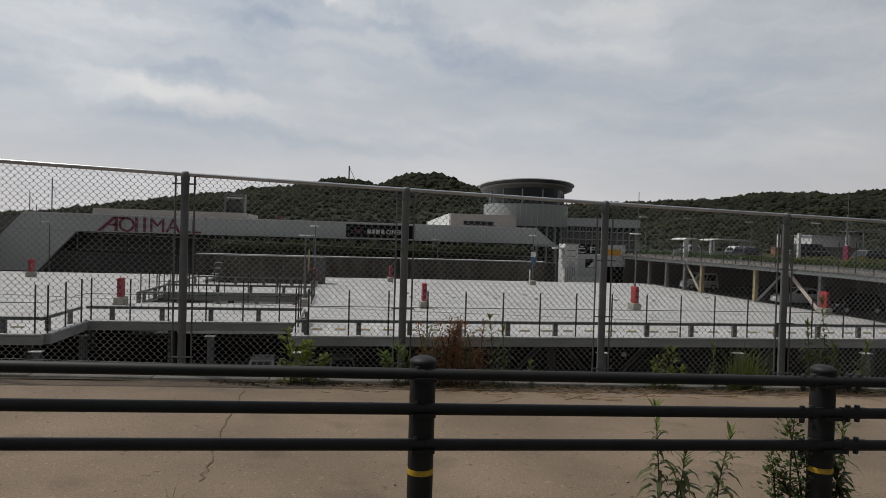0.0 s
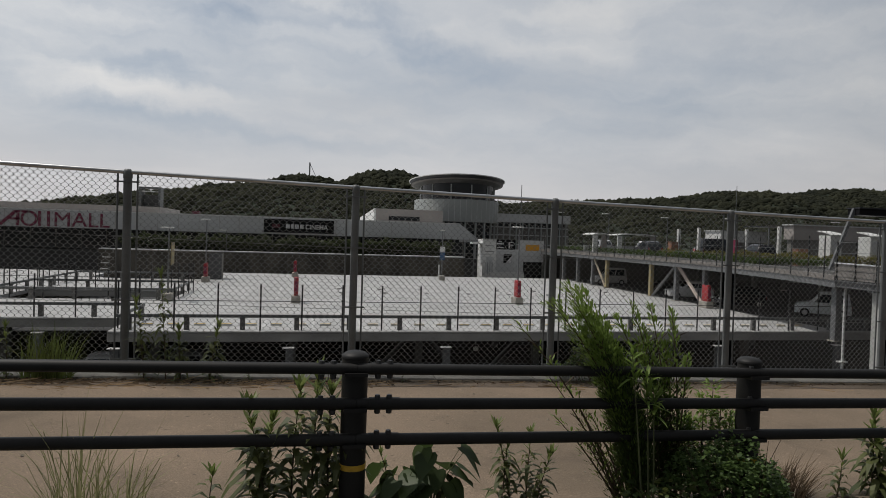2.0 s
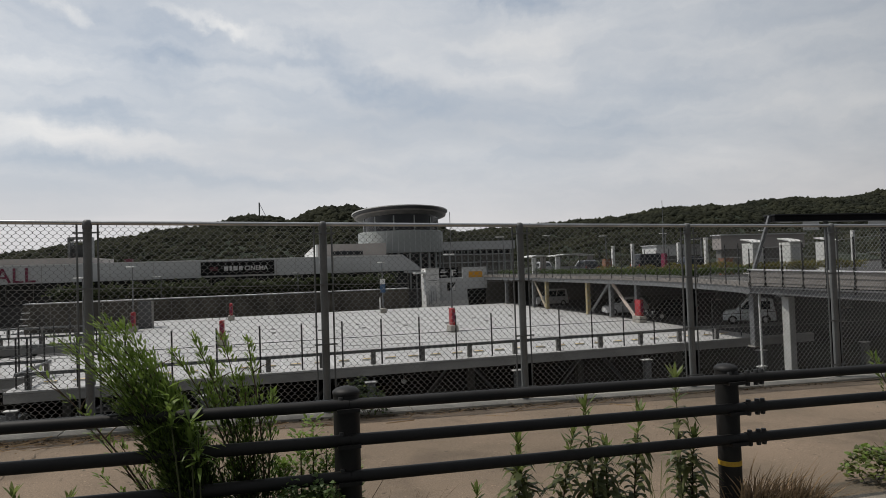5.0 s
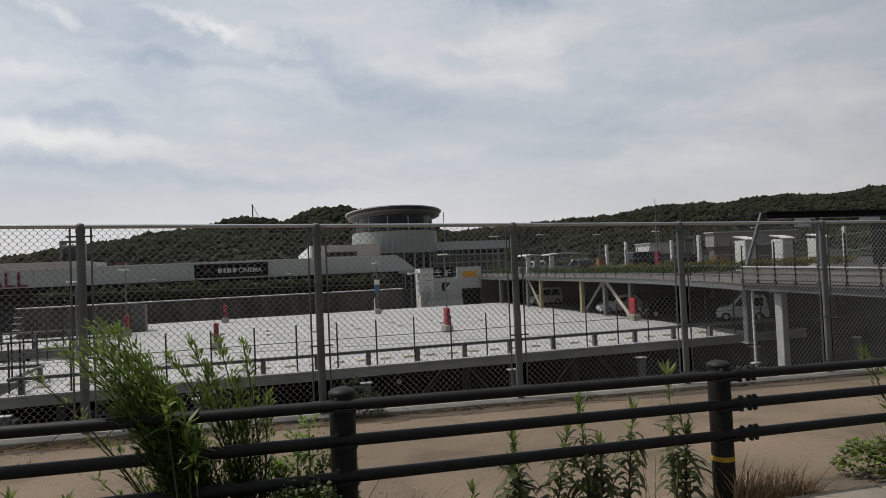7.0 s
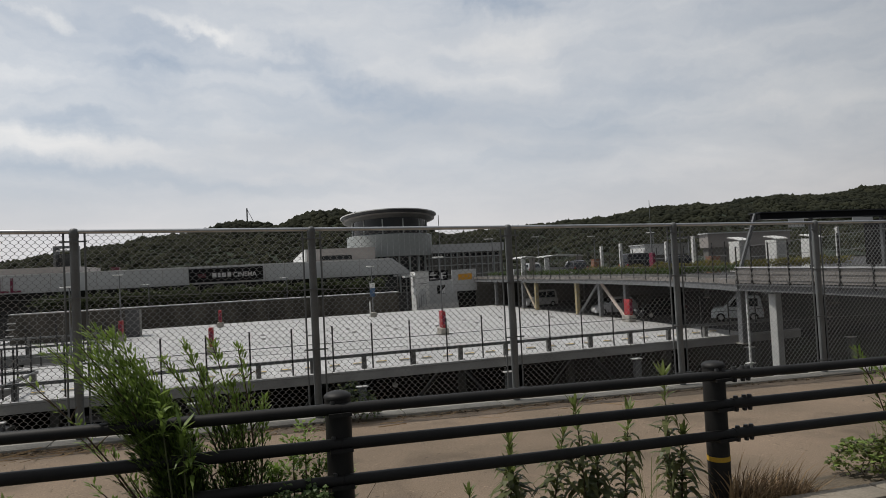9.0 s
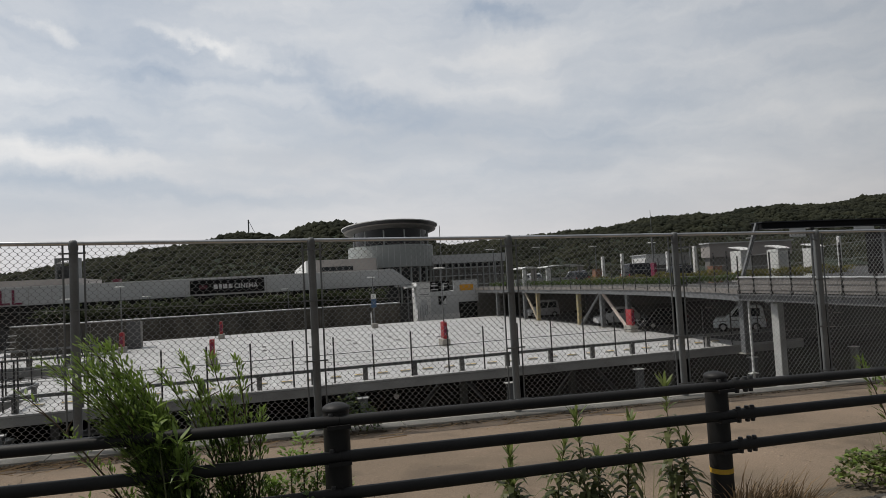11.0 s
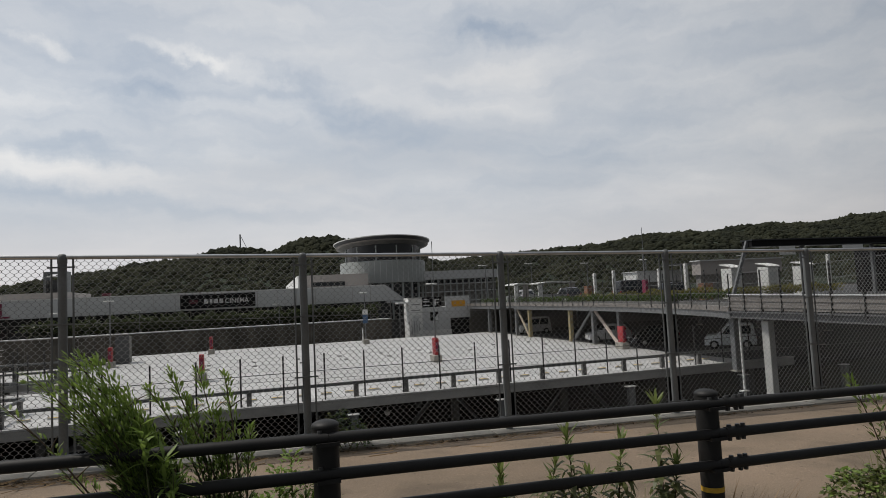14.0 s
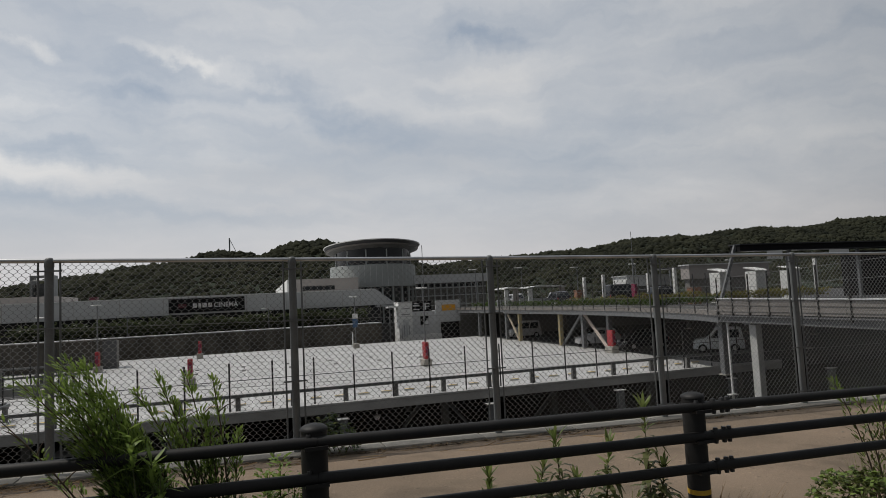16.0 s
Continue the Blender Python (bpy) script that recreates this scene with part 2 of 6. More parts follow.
stained(M_PATH)
M_KERB = mat("kerb_concrete", (0.36, 0.34, 0.30), 0.9, var=0.25, scale=3, fine=80, bump=0.4)
M_EDGING = mat("edging_concrete", (0.25, 0.235, 0.205), 0.9, var=0.3, scale=2.5, fine=60, bump=0.4)
M_ROADKERB = mat("stained_kerb_concrete", (0.27, 0.235, 0.185), 0.92, var=0.25, scale=4, fine=70, bump=0.5)
M_ROOFMETAL = mat("dark_roof_metal", (0.055, 0.056, 0.058), 0.5, var=0.15, scale=0.3, fine=4, bump=0.03)
M_CONC = mat("concrete", (0.15, 0.148, 0.142), 0.85, var=0.2, scale=0.7, fine=30, bump=0.25)
M_BEAM = mat("edge_beam_concrete", (0.35, 0.345, 0.33), 0.85, var=0.2, scale=0.6, fine=20, bump=0.2, stretch=(1, 1, 2.5))
M_DECK = mat("deck_concrete", (0.435, 0.433, 0.426), 0.75, var=0.13, scale=0.5, fine=5, bump=0.1, fine_var=0.9)
stained(M_DECK, ((0.22, 0.5, 0.7, 0.93), (1.3, 0.58, 0.66, 0.9), (7.0, 0.66, 0.72, 0.86)))
M_LINE = mat("line_paint", (0.52, 0.52, 0.51), 0.7, var=0.08, scale=2, fine=40, bump=0.05)
M_STEEL = mat("galvanised_steel", (0.15, 0.155, 0.16), 0.55, 0.0, var=0.2, scale=4, fine=60, bump=0.05)
M_WIRE = mat("fence_wire", (0.34, 0.345, 0.34), 0.5, 0.0, var=0.15, scale=3, fine=40, bump=0)
M_FENCEPOST = mat("fence_post_steel", (0.14, 0.147, 0.147), 0.5, 0.0, var=0.2, scale=4, fine=60, bump=0.05)
M_BLACK = mat("dark_brown_enamel", (0.0135, 0.0127, 0.012), 0.58, 0.0, spec=0.38, var=0.3, scale=8, fine=120, bump=0.06)
M_POLE = mat("dark_pole_steel", (0.024, 0.024, 0.025), 0.55, var=0.2, scale=4, fine=50, bump=0.03)
M_BOLT = mat("bolt_steel", (0.05, 0.05, 0.05), 0.5, 0.5, var=0.2)
M_YELLOW = mat("yellow_band", (0.55, 0.33, 0.03), 0.5, var=0.2, scale=20)
M_TOPRAIL = mat("bright_galvanised_pipe", (0.58, 0.58, 0.58), 0.3, 0.9, var=0.15, scale=5, fine=60, bump=0.03)
M_GIRDER = mat("girder_paint", (0.095, 0.097, 0.10), 0.6, var=0.2, scale=1.5, fine=30, bump=0.05)
M_PARAPET = mat("parapet_metal", (0.205, 0.188, 0.172), 0.6, var=0.16, scale=0.6, fine=8, bump=0.05)
M_STOP = mat("stop_concrete", (0.5, 0.5, 0.48), 0.85, var=0.1, scale=2, fine=30)
M_WALL = mat("mall_cladding", (0.60, 0.61, 0.61), 0.6, var=0.07, scale=0.15, fine=3, bump=0.05)
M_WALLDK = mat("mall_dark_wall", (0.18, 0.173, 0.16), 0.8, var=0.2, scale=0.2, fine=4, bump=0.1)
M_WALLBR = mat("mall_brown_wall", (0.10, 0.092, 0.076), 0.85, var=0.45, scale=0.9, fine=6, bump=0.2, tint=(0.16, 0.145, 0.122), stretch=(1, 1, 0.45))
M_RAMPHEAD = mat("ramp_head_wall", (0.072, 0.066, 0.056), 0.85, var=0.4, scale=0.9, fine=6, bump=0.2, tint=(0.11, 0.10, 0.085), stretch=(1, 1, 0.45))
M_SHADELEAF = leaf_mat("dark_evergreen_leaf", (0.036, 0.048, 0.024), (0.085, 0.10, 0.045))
M_DRYDK = leaf_mat("dead_grass_core", (0.085, 0.060, 0.038), (0.27, 0.195, 0.12), 0.85)
M_WHITE = mat("white_panel", (0.72, 0.72, 0.70), 0.6, var=0.06, scale=0.6, fine=8, bump=0.03)
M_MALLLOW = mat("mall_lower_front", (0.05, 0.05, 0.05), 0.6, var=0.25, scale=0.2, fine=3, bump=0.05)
M_PINKWALL = mat("warm_grey_wall", (0.36, 0.33, 0.31), 0.75, var=0.07, scale=0.3, fine=5, bump=0.05)
M_GREEN = mat("pale_green_panel", (0.37, 0.395, 0.385), 0.45, var=0.08, scale=0.2, fine=3, bump=0.03)
M_GLASS = mat("dark_glazing", (0.02, 0.023, 0.025), 0.12, 0.0, var=0.2, scale=0.2, fine=1, bump=0)
M_DARK = mat("black_panel", (0.013, 0.013, 0.014), 0.85, var=0.2, spec=0.15)
M_SIGNRED = mat("sign_crimson", (0.20, 0.022, 0.06), 0.5, var=0.1)
M_SIGNWHITE = mat("sign_white", (0.75, 0.75, 0.75), 0.5, var=0.05)
M_RED = mat("red_cover", (0.34, 0.03, 0.035), 0.5, var=0.15, scale=3, fine=20)
M_CRATE = mat("orange_brown_box", (0.27, 0.135, 0.085), 0.6, var=0.15, scale=3)
M_LOGO = mat("dark_red_mark", (0.10, 0.018, 0.03), 0.5, var=0.1)
M_ORANGE = mat("orange_sign", (0.75, 0.36, 0.03), 0.5, var=0.1)
M_BLUE = mat("blue_sign", (0.06, 0.12, 0.22), 0.5, var=0.1)
M_STRUT = mat("tan_steel", (0.42, 0.36, 0.27), 0.6, var=0.15, scale=1)
M_STRUTPALE = mat("pale_pink_steel", (0.52, 0.43, 0.38), 0.6, var=0.15, scale=1)
M_COLY = mat("ochre_column", (0.36, 0.30, 0.17), 0.7, var=0.2, scale=1)
M_STOPY = mat("stop_yellow", (0.72, 0.50, 0.13), 0.7, var=0.25, scale=4)
M_PANEL = mat("solar_panel", (0.02, 0.022, 0.025), 0.3, var=0.2)
M_TYRE = mat("tyre_rubber", (0.02, 0.02, 0.02), 0.85, var=0.2)
M_CARGLASS = mat("car_glass", (0.02, 0.025, 0.03), 0.08, var=0.1, bump=0)
M_CHROME = mat("lamp_clear", (0.6, 0.6, 0.6), 0.2, var=0.1, bump=0)
CAR_PAINTS = [mat("car_paint_" + k, c, 0.25, 0.1, var=0.03, bump=0) for k, c in
              (("white", (0.7, 0.7, 0.7)), ("silver", (0.4, 0.41, 0.42)), ("pale_blue", (0.85, 0.90, 0.91)), ("red", (0.3, 0.03, 0.03)), ("black", (0.03, 0.03, 0.035)))]
M_WOODS = leaf_mat("wooded_hill", (0.030, 0.036, 0.025), (0.094, 0.098, 0.058), 1.0, patch=0.016, sheer=0.6)
M_HILL = mat("hill_floor", (0.034, 0.042, 0.030), 1.0, var=0.4, scale=0.05, fine=0.3, bump=0, spec=0.1)
M_LEAF = leaf_mat("weed_leaf", (0.062, 0.082, 0.02), (0.15, 0.17, 0.046))
M_YELLOWLEAF = leaf_mat("yellow_green_leaf", (0.15, 0.185, 0.035), (0.26, 0.29, 0.06))
M_LITTER = leaf_mat("leaf_litter", (0.03, 0.022, 0.014), (0.22, 0.16, 0.10), 0.9)
M_BRAMBLE = leaf_mat("bramble_leaf", (0.055, 0.095, 0.025), (0.13, 0.20, 0.055))
M_LEAFDK = leaf_mat("shrub_leaf", (0.036, 0.06, 0.017), (0.092, 0.135, 0.033))
M_TIP = leaf_mat("young_leaf", (0.135, 0.205, 0.04), (0.24, 0.325, 0.075))
M_GRASS = leaf_mat("grass_blade", (0.20, 0.21, 0.09), (0.38, 0.36, 0.185))
M_DRY = leaf_mat("dry_grass", (0.13, 0.085, 0.045), (0.46, 0.32, 0.18), 0.8)
M_RUST = leaf_mat("rusty_leaf", (0.21, 0.095, 0.05), (0.42, 0.24, 0.13), 0.7)
M_STEM = mat("plant_stem", (0.09, 0.10, 0.04), 0.8, var=0.3, scale=20)
M_STRAW = mat("pale_straw", (0.42, 0.36, 0.26), 0.8, var=0.2, scale=20)
M_STEMBR = mat("woody_stem", (0.10, 0.07, 0.045), 0.85, var=0.3, scale=20)
M_WEED = leaf_mat("weed_stem_leaf", (0.066, 0.084, 0.027), (0.165, 0.18, 0.066))
M_WEEDTIP = leaf_mat("weed_tip_leaf", (0.12, 0.16, 0.042), (0.22, 0.26, 0.08))
M_BROAD = leaf_mat("broad_dark_leaf", (0.028, 0.046, 0.014), (0.06, 0.092, 0.026), 0.65)
M_HEDGE = leaf_mat("hedge_leaf", (0.075, 0.080, 0.022), (0.25, 0.225, 0.06))


# ---- building helpers ----
def box(bm, x0, x1, y0, y1, z0, z1):
    v = [bm.verts.new(p) for p in ((x0, y0, z0), (x1, y0, z0), (x1, y1, z0), (x0, y1, z0), (x0, y0, z1), (x1, y0, z1), (x1, y1, z1), (x0, y1, z1))]
    for f in ((3, 2, 1, 0), (4, 5, 6, 7), (0, 1, 5, 4), (1, 2, 6, 5), (2, 3, 7, 6), (3, 0, 4, 7)):
        bm.faces.new([v[i] for i in f])
    return v


def tube(bm, p, q, r, r2=None, n=8, caps=True):
    p, q = Vector(p), Vector(q)
    r2 = r if r2 is None else r2
    d = (q - p).normalized()
    u = d.orthogonal().normalized() if abs(d.z) < 0.99 else Vector((1, 0, 0))
    w = d.cross(u)
    a, b = [], []
    for i in range(n):
        o = u * math.cos(2 * math.pi * i / n) + w * math.sin(2 * math.pi * i / n)
        a.append(bm.verts.new(p + o * r))
        b.append(bm.verts.new(q + o * r2))
    for i in range(n):
        f = bm.faces.new((a[i], a[(i + 1) % n], b[(i + 1) % n], b[i]))
        f.smooth = n > 5
    if caps:
        bm.faces.new(a[::-1])
        bm.faces.new(b)


def prism(bm, outline, axis, lo, hi):
    """An outline of (u, v) drawn out along an axis: 'y' takes (x, z), 'x' takes (y, z), 'z' takes (x, y)."""
    def at(u, v, w):
        return {"y": (u, w, v), "x": (w, u, v), "z": (u, v, w)}[axis]
    a = [bm.verts.new(at(u, v, lo)) for u, v in outline]
    b = [bm.verts.new(at(u, v, hi)) for u, v in outline]
    n = len(a)
    bm.faces.new(a[::-1])
    bm.faces.new(b)
    for i in range(n):
        bm.faces.new((a[i], a[(i + 1) % n], b[(i + 1) % n], b[i]))


def lathe(bm, profile, n=32, centre=(0, 0, 0)):
    """A profile of (radius, height) turned round the z axis."""
    rings = []
    for r, z in profile:
        rings.append([bm.verts.new((centre[0] + r * math.cos(2 * math.pi * i / n), centre[1] + r * math.sin(2 * math.pi * i / n), centre[2] + z)) for i in range(n)])
    for a, b in zip(rings, rings[1:]):
        for i in range(n):
            bm.faces.new((a[i], a[(i + 1) % n], b[(i + 1) % n], b[i])).smooth = True
    bm.faces.new(rings[0][::-1])
    bm.faces.new(rings[-1])


def bevel(bm, w, seg=1):
    bmesh.ops.bevel(bm, geom=bm.edges[:], offset=w, segments=seg, affect="EDGES", profile=0.5)


def mesh_of(name, bm, material):
    bmesh.ops.recalc_face_normals(bm, faces=bm.faces[:])
    me = bpy.data.meshes.new(name)
    bm.to_mesh(me)
    bm.free()
    me.materials.append(material)
    me.set_sharp_from_angle(angle=radians(38))
    return me


def part(name, bm, material, parent=None, label=""):
    ob = new(name, mesh_of(name, bm, material) if isinstance(bm, bmesh.types.BMesh) else bm)
    if parent:
        ob.parent = parent
    if label:
        ob["label"] = label
    return ob


def thing(name, label, category, at=(0, 0, 0), group="", kind=""):
    e = new(name)
    e.empty_display_size = 0.2
    e.matrix_basis = Matrix.Translation(at)
    return tagged(e, label, category, group, kind)


def boxes(*bs):
    bm = bmesh.new()
    for b in bs:
        box(bm, *b)
    return bm


def tubes(*ts, n=8):
    bm = bmesh.new()
    for p, q, r in ts:
        tube(bm, p, q, r, n=n)
    return bm


def words(name, text, size, place, material, parent, depth=0.05, extent=None, bold=0.0):
    """Raised lettering that faces -y; extent: its full width in metres."""
    cu = bpy.data.curves.new(name, "FONT")
    cu.body, cu.size, cu.extrude, cu.offset = text, size, depth, bold
    tmp = bpy.data.objects.new(name, cu)
    scene.collection.objects.link(tmp)
    bpy.context.view_layer.update()
    me = bpy.data.meshes.new_from_object(tmp)
    bpy.data.objects.remove(tmp)
    xs = [v.co.x for v in me.vertices]
    k = extent / (max(xs) - min(xs)) if extent else 1.0
    x0 = min(xs)
    for v in me.vertices:
        v.co = Vector((place[0] + (v.co.x - x0) * k, place[1] - v.co.z, place[2] + v.co.y))
    me.materials.clear()
    me.materials.append(material)
    ob = new(name, me)
    ob.parent = parent
    return ob


SLOPE = 0.022


def nz(x):
    """The road, path and fences fall gently towards +x."""
    return -SLOPE * x


def slope(bm):
    for v in bm.verts:
        v.co.z += nz(max(-60.0, min(60.0, v.co.x)))
    return bm


DECK = -3.45      # top of the parking deck
LOW = -7.0        # ground under it

# ---- ground, road and path ----
def strip(bm, xs, profile):
    rows = [[bm.verts.new((x, y, z)) for y, z in profile] for x in xs]
    for a, b in zip(rows, rows[1:]):
        for i in range(len(profile) - 1):
            bm.faces.new((a[i], b[i], b[i + 1], a[i + 1]))


bm = bmesh.new()
strip(bm, [-2600, -300, -60, -20, 0, 20, 60, 300, 2600],
      [(-900, -0.12), (6.62, -0.12), (6.75, -1.6), (7.6, -5.2), (10.0, LOW + 0.4), (14.0, LOW), (400, LOW), (2600, LOW)])
for v in bm.verts:
    if v.co.y < 7:
        v.co.z += nz(max(-60.0, min(60.0, v.co.x)))
tagged(part("ground", bm, M_EARTH), "dark earth falling from the path to the lower level", "ground", kind="structure")

bm = bmesh.new()
strip(bm, [-60, -20, 0, 20, 60], [(-12, -0.09), (-4.0, -0.05), (2.74, -0.06)])
tagged(part("road", slope(bm), M_ASPHALT), "grey asphalt road beside a concrete kerb", "road", kind="structure")

bm = bmesh.new()
xs = [-30 + i * 0.5 for i in range(141)]
strip(bm, xs, [(2.9, 0.04), (3.05, 0.05), (3.2, 0.055), (3.35, 0.04), (3.46, 0.0)])
for v in bm.verts:
    v.co.z += 0.02 * noise.noise(v.co * 2.3)
tagged(part("verge", slope(bm), M_SOIL), "narrow strip of bare soil between kerb and path", "soil", kind="structure")

bm = bmesh.new()
strip(bm, xs, [(3.42, 0.012), (4.4, -0.005), (5.4, -0.02), (6.28, -0.035)])
for v in bm.verts:
    v.co.z += 0.006 * noise.noise(v.co * 0.9)
path = tagged(part("pavement", slope(bm), M_PATH), "worn reddish-beige paved footpath with cracks", "footpath", kind="structure")

bm = bmesh.new()
strip(bm, xs, [(6.255, -0.031), (6.27, -0.027), (6.295, -0.025), (6.31, -0.04)])
for v in bm.verts:
    v.co.z += 0.012 * noise.noise(v.co * 3.1)
tagged(part("dirt_strip", slope(bm), M_SOIL), "thin strip of dark dirt in front of the edging", "soil", kind="structure")

# kerb stones along the road: 0.6 m each
kerb = tagged(thing("kerb", "weathered concrete road kerb of short stones", "kerb", kind="structure"), kind="structure")
bm = boxes((0.004, 0.596, 2.72, 2.9, -0.25, 0.11))
bevel(bm, 0.014, 2)
me = mesh_of("kerb_stone", slope(bm), M_ROADKERB)
for i in range(60):
    ob = part("kerb_stone", me, None, kerb)
    ob.location = (-12 + i * 0.6, 0.13, nz(-12 + i * 0.6) + random.uniform(-0.003, 0.003))
edging = tagged(thing("edging", "low concrete edging under the chain-link fence", "edging", kind="structure"), kind="structure")
bm = boxes((0.003, 0.997, 6.30, 6.52, -0.3, -0.008))
bevel(bm, 0.012, 2)
me = mesh_of("edging_stone", slope(bm), M_EDGING)
for i in range(36):
    ob = part("edging_stone", me, None, edging)
    ob.location = (-12 + i, 0, nz(-12 + i) + random.uniform(-0.006, 0.004))

# ---- guard rail ----
RAIL_Y = 3.2
RAIL_Z = (0.732, 0.578, 0.42)


def guard_rail():
    g = thing("guard_rail", "dark brown enamelled pipe guard rail on round posts", "guard rail", (0, RAIL_Y, 0))
    bm = bmesh.new()
    lathe(bm, [(0.058, -0.5), (0.058, 0.752)], 24)
    post_me = mesh_of("post", bm, M_BLACK)
    bm = bmesh.new()
    lathe(bm, [(0.0580, 0.740), (0.0575, 0.772), (0.0612, 0.774), (0.0612, 0.782), (0.0565, 0.789), (0.044, 0.797), (0.024, 0.803), (0.003, 0.805)], 24)
    cap_me = mesh_of("cap", bm, M_BLACK)
    bm = bmesh.new()
    lathe(bm, [(0.0595, 0.278), (0.0595, 0.303)], 24)
    band_me = mesh_of("reflective_band", bm, M_YELLOW)
    for k in range(-3, 11):
        x = 2.0 * k
        p = part("post", post_me, None, g)
        p.location = (x - 0.005, 0, nz(x))
        part("cap", cap_me, None, p)
        part("reflective_band", band_me, None, p, "worn yellow reflective band")
        for zi, z in enumerate(RAIL_Z):
            r = 0.0252 if zi == 0 else 0.0262
            yr = -0.052
            bm = bmesh.new()
            tube(bm, (0.0006, yr, z), (1.9994, yr, z - SLOPE * 1.9988), r, n=14)
            t = part("rail", bm, M_BLACK, g)
            t.location = (x, 0, nz(x))
            # saddle that holds the pipe
            bm = boxes((-0.05, 0.05, -0.088, -0.03, z - r - 0.004, z - r + 0.012))
            part("saddle", bm, M_BLACK, p)
            # sleeve joints stand at every second post
            if k % 2:
                bm = bmesh.new()
                tube(bm, (0.062, yr, z), (0.196, yr, z - 0.003), r + 0.0015, n=14)
                part("sleeve", bm, M_BLACK, p)
                for bx in (((-0.022, 0.018) if k == 5 and zi == 0 else ())):
                    bm = bmesh.new()
                    tube(bm, (bx, yr, z + r - 0.002), (bx, yr, z + r + 0.012), 0.014, 0.011, n=8)
                    part("bolt", bm, M_BOLT, p)
                for bx in ((0.088, 0.142, 0.176) if k == 5 else (-0.15, -0.098, 0.098, 0.15)):
                    bm = bmesh.new()
                    tube(bm, (bx, yr, z + r - 0.002), (bx, yr, z + r + 0.012), 0.014, 0.011, n=8)
                    part("bolt", bm, M_BOLT, p)
                    bm = bmesh.new()
                    tube(bm, (bx, yr, z - r - 0.018), (bx, yr, z - r + 0.002), 0.012, 0.015, n=6)
                    part("nut", bm, M_BOLT, p)
            else:
                bm = bmesh.new()
                tube(bm, (-0.03, yr, z + r - 0.002), (-0.03, yr, z + r + 0.010), 0.012, 0.010, n=8)
                part("bolt", bm, M_BOLT, p)


guard_rail()

# ---- chain-link fence ----
FENCE_Y = 6.47
FENCE_X0 = 0.21          # one post stands here, the others 2 m apart


def chain_mesh(width, height, h=0.0306, r=0.0027):
    """Woven wire: upright zigzag wires that hook into one another."""
    cols, rows = int(width / h), int(height / h)
    h_x, h_z = width / cols, height / rows
    verts, faces = [], []
    for k in range(cols):
        base = len(verts)
        for j in range(2 * rows + 2):       # each bend keeps upright for a short way
            i = j // 2
            x = (k + (i + k) % 2) * h_x
            y = 0.0022 * (1 if (i + k) % 2 else -1)
            z = (i + (0.18 if j % 2 else -0.18)) * h_z
            for a in (90, 210, 330):
                verts.append((x + r * math.cos(radians(a)) * 1.25, y + r * math.sin(radians(a)), z))
        for j in range(2 * rows + 1):
            a = base + 3 * j
            for s in range(3):
                s2 = (s + 1) % 3
                faces.append((a + s, a + s2, a + 3 + s2, a + 3 + s))
    verts = [(x, y, z - SLOPE * x) for x, y, z in verts]
    me = bpy.data.meshes.new("mesh_panel")
    me.from_pydata(verts, [], faces)
    me.materials.append(M_WIRE)
    return me


def fence_z(x):
    """The fence sags a little between its ends."""
    return nz(x) + 0.0005 * (min(x, 16.0) - 6.5) ** 2 - 0.015


def chain_link_fence():
    f = thing("chain_link_fence", "tall galvanised chain-link fence with round steel posts", "fence", (0, FENCE_Y, 0))
    net = chain_mesh(1.84, 1.70)
    bm = bmesh.new()
    lathe(bm, [(0.036, -0.3), (0.036, 1.755)], 16)
    post_me = mesh_of("post", bm, M_FENCEPOST)
    bm = bmesh.new()
    lathe(bm, [(0.037, 1.72), (0.039, 1.724), (0.039, 1.772), (0.034, 1.790), (0.022, 1.801), (0.004, 1.803)], 16)
    cap_me = mesh_of("cap", bm, M_FENCEPOST)
    bm = bmesh.new()
    tube(bm, (0, 0, 0.03), (0, 0, 1.77), 0.0085, n=8)
    bar_me = mesh_of("stretcher_bar", bm, M_FENCEPOST)
    clip_me = mesh_of("clip", boxes((-0.105, 0.105, -0.006, 0.004, 0.0, 0.014)), M_FENCEPOST)
    bm = bmesh.new()
    tube(bm, (0.0, 0, 0), (2.0, 0, -SLOPE * 2.0), 0.019, n=12)
    rail_me = mesh_of("top_rail", bm, M_TOPRAIL)
    bm = bmesh.new()
    for z in (0.06, 0.62, 1.2):
        tube(bm, (0.08, -0.004, z), (1.92, -0.004, z - SLOPE * 1.84), 0.0022, n=4)
    wire_me = mesh_of("tension_wire", bm, M_WIRE)
    for k in range(-5, 14):
        x = FENCE_X0 + 2 * k
        p = part("post", post_me, None, f)
        p.location = (x, 0, fence_z(x))
        part("cap", cap_me, None, p)
        dip = math.atan((fence_z(x) - fence_z(x + 2)) / 2 - SLOPE)
        for sx in (-1, 1):
            b = part("stretcher_bar", bar_me, None, p)
            b.location = (0.082 * sx, 0, -SLOPE * 0.082 * sx)
        for z in (0.12, 0.64, 1.2, 1.68):
            c = part("clip", clip_me, None, p)
            c.location = (0, -0.034, z)
        if k < 13:
            t = part("top_rail", rail_me, None, f)
            t.location, t.rotation_euler = (x, 0, fence_z(x) + 1.775), (0, dip, 0)
            t = part("mesh_panel", net, None, f)
            t.location, t.rotation_euler = (x + 0.08, 0, fence_z(x) - 0.08 * (SLOPE + dip) + 0.05), (0, dip, 0)
            t = part("tension_wire", wire_me, None, f)
            t.location, t.rotation_euler = (x, 0, fence_z(x)), (0, dip, 0)


chain_link_fence()

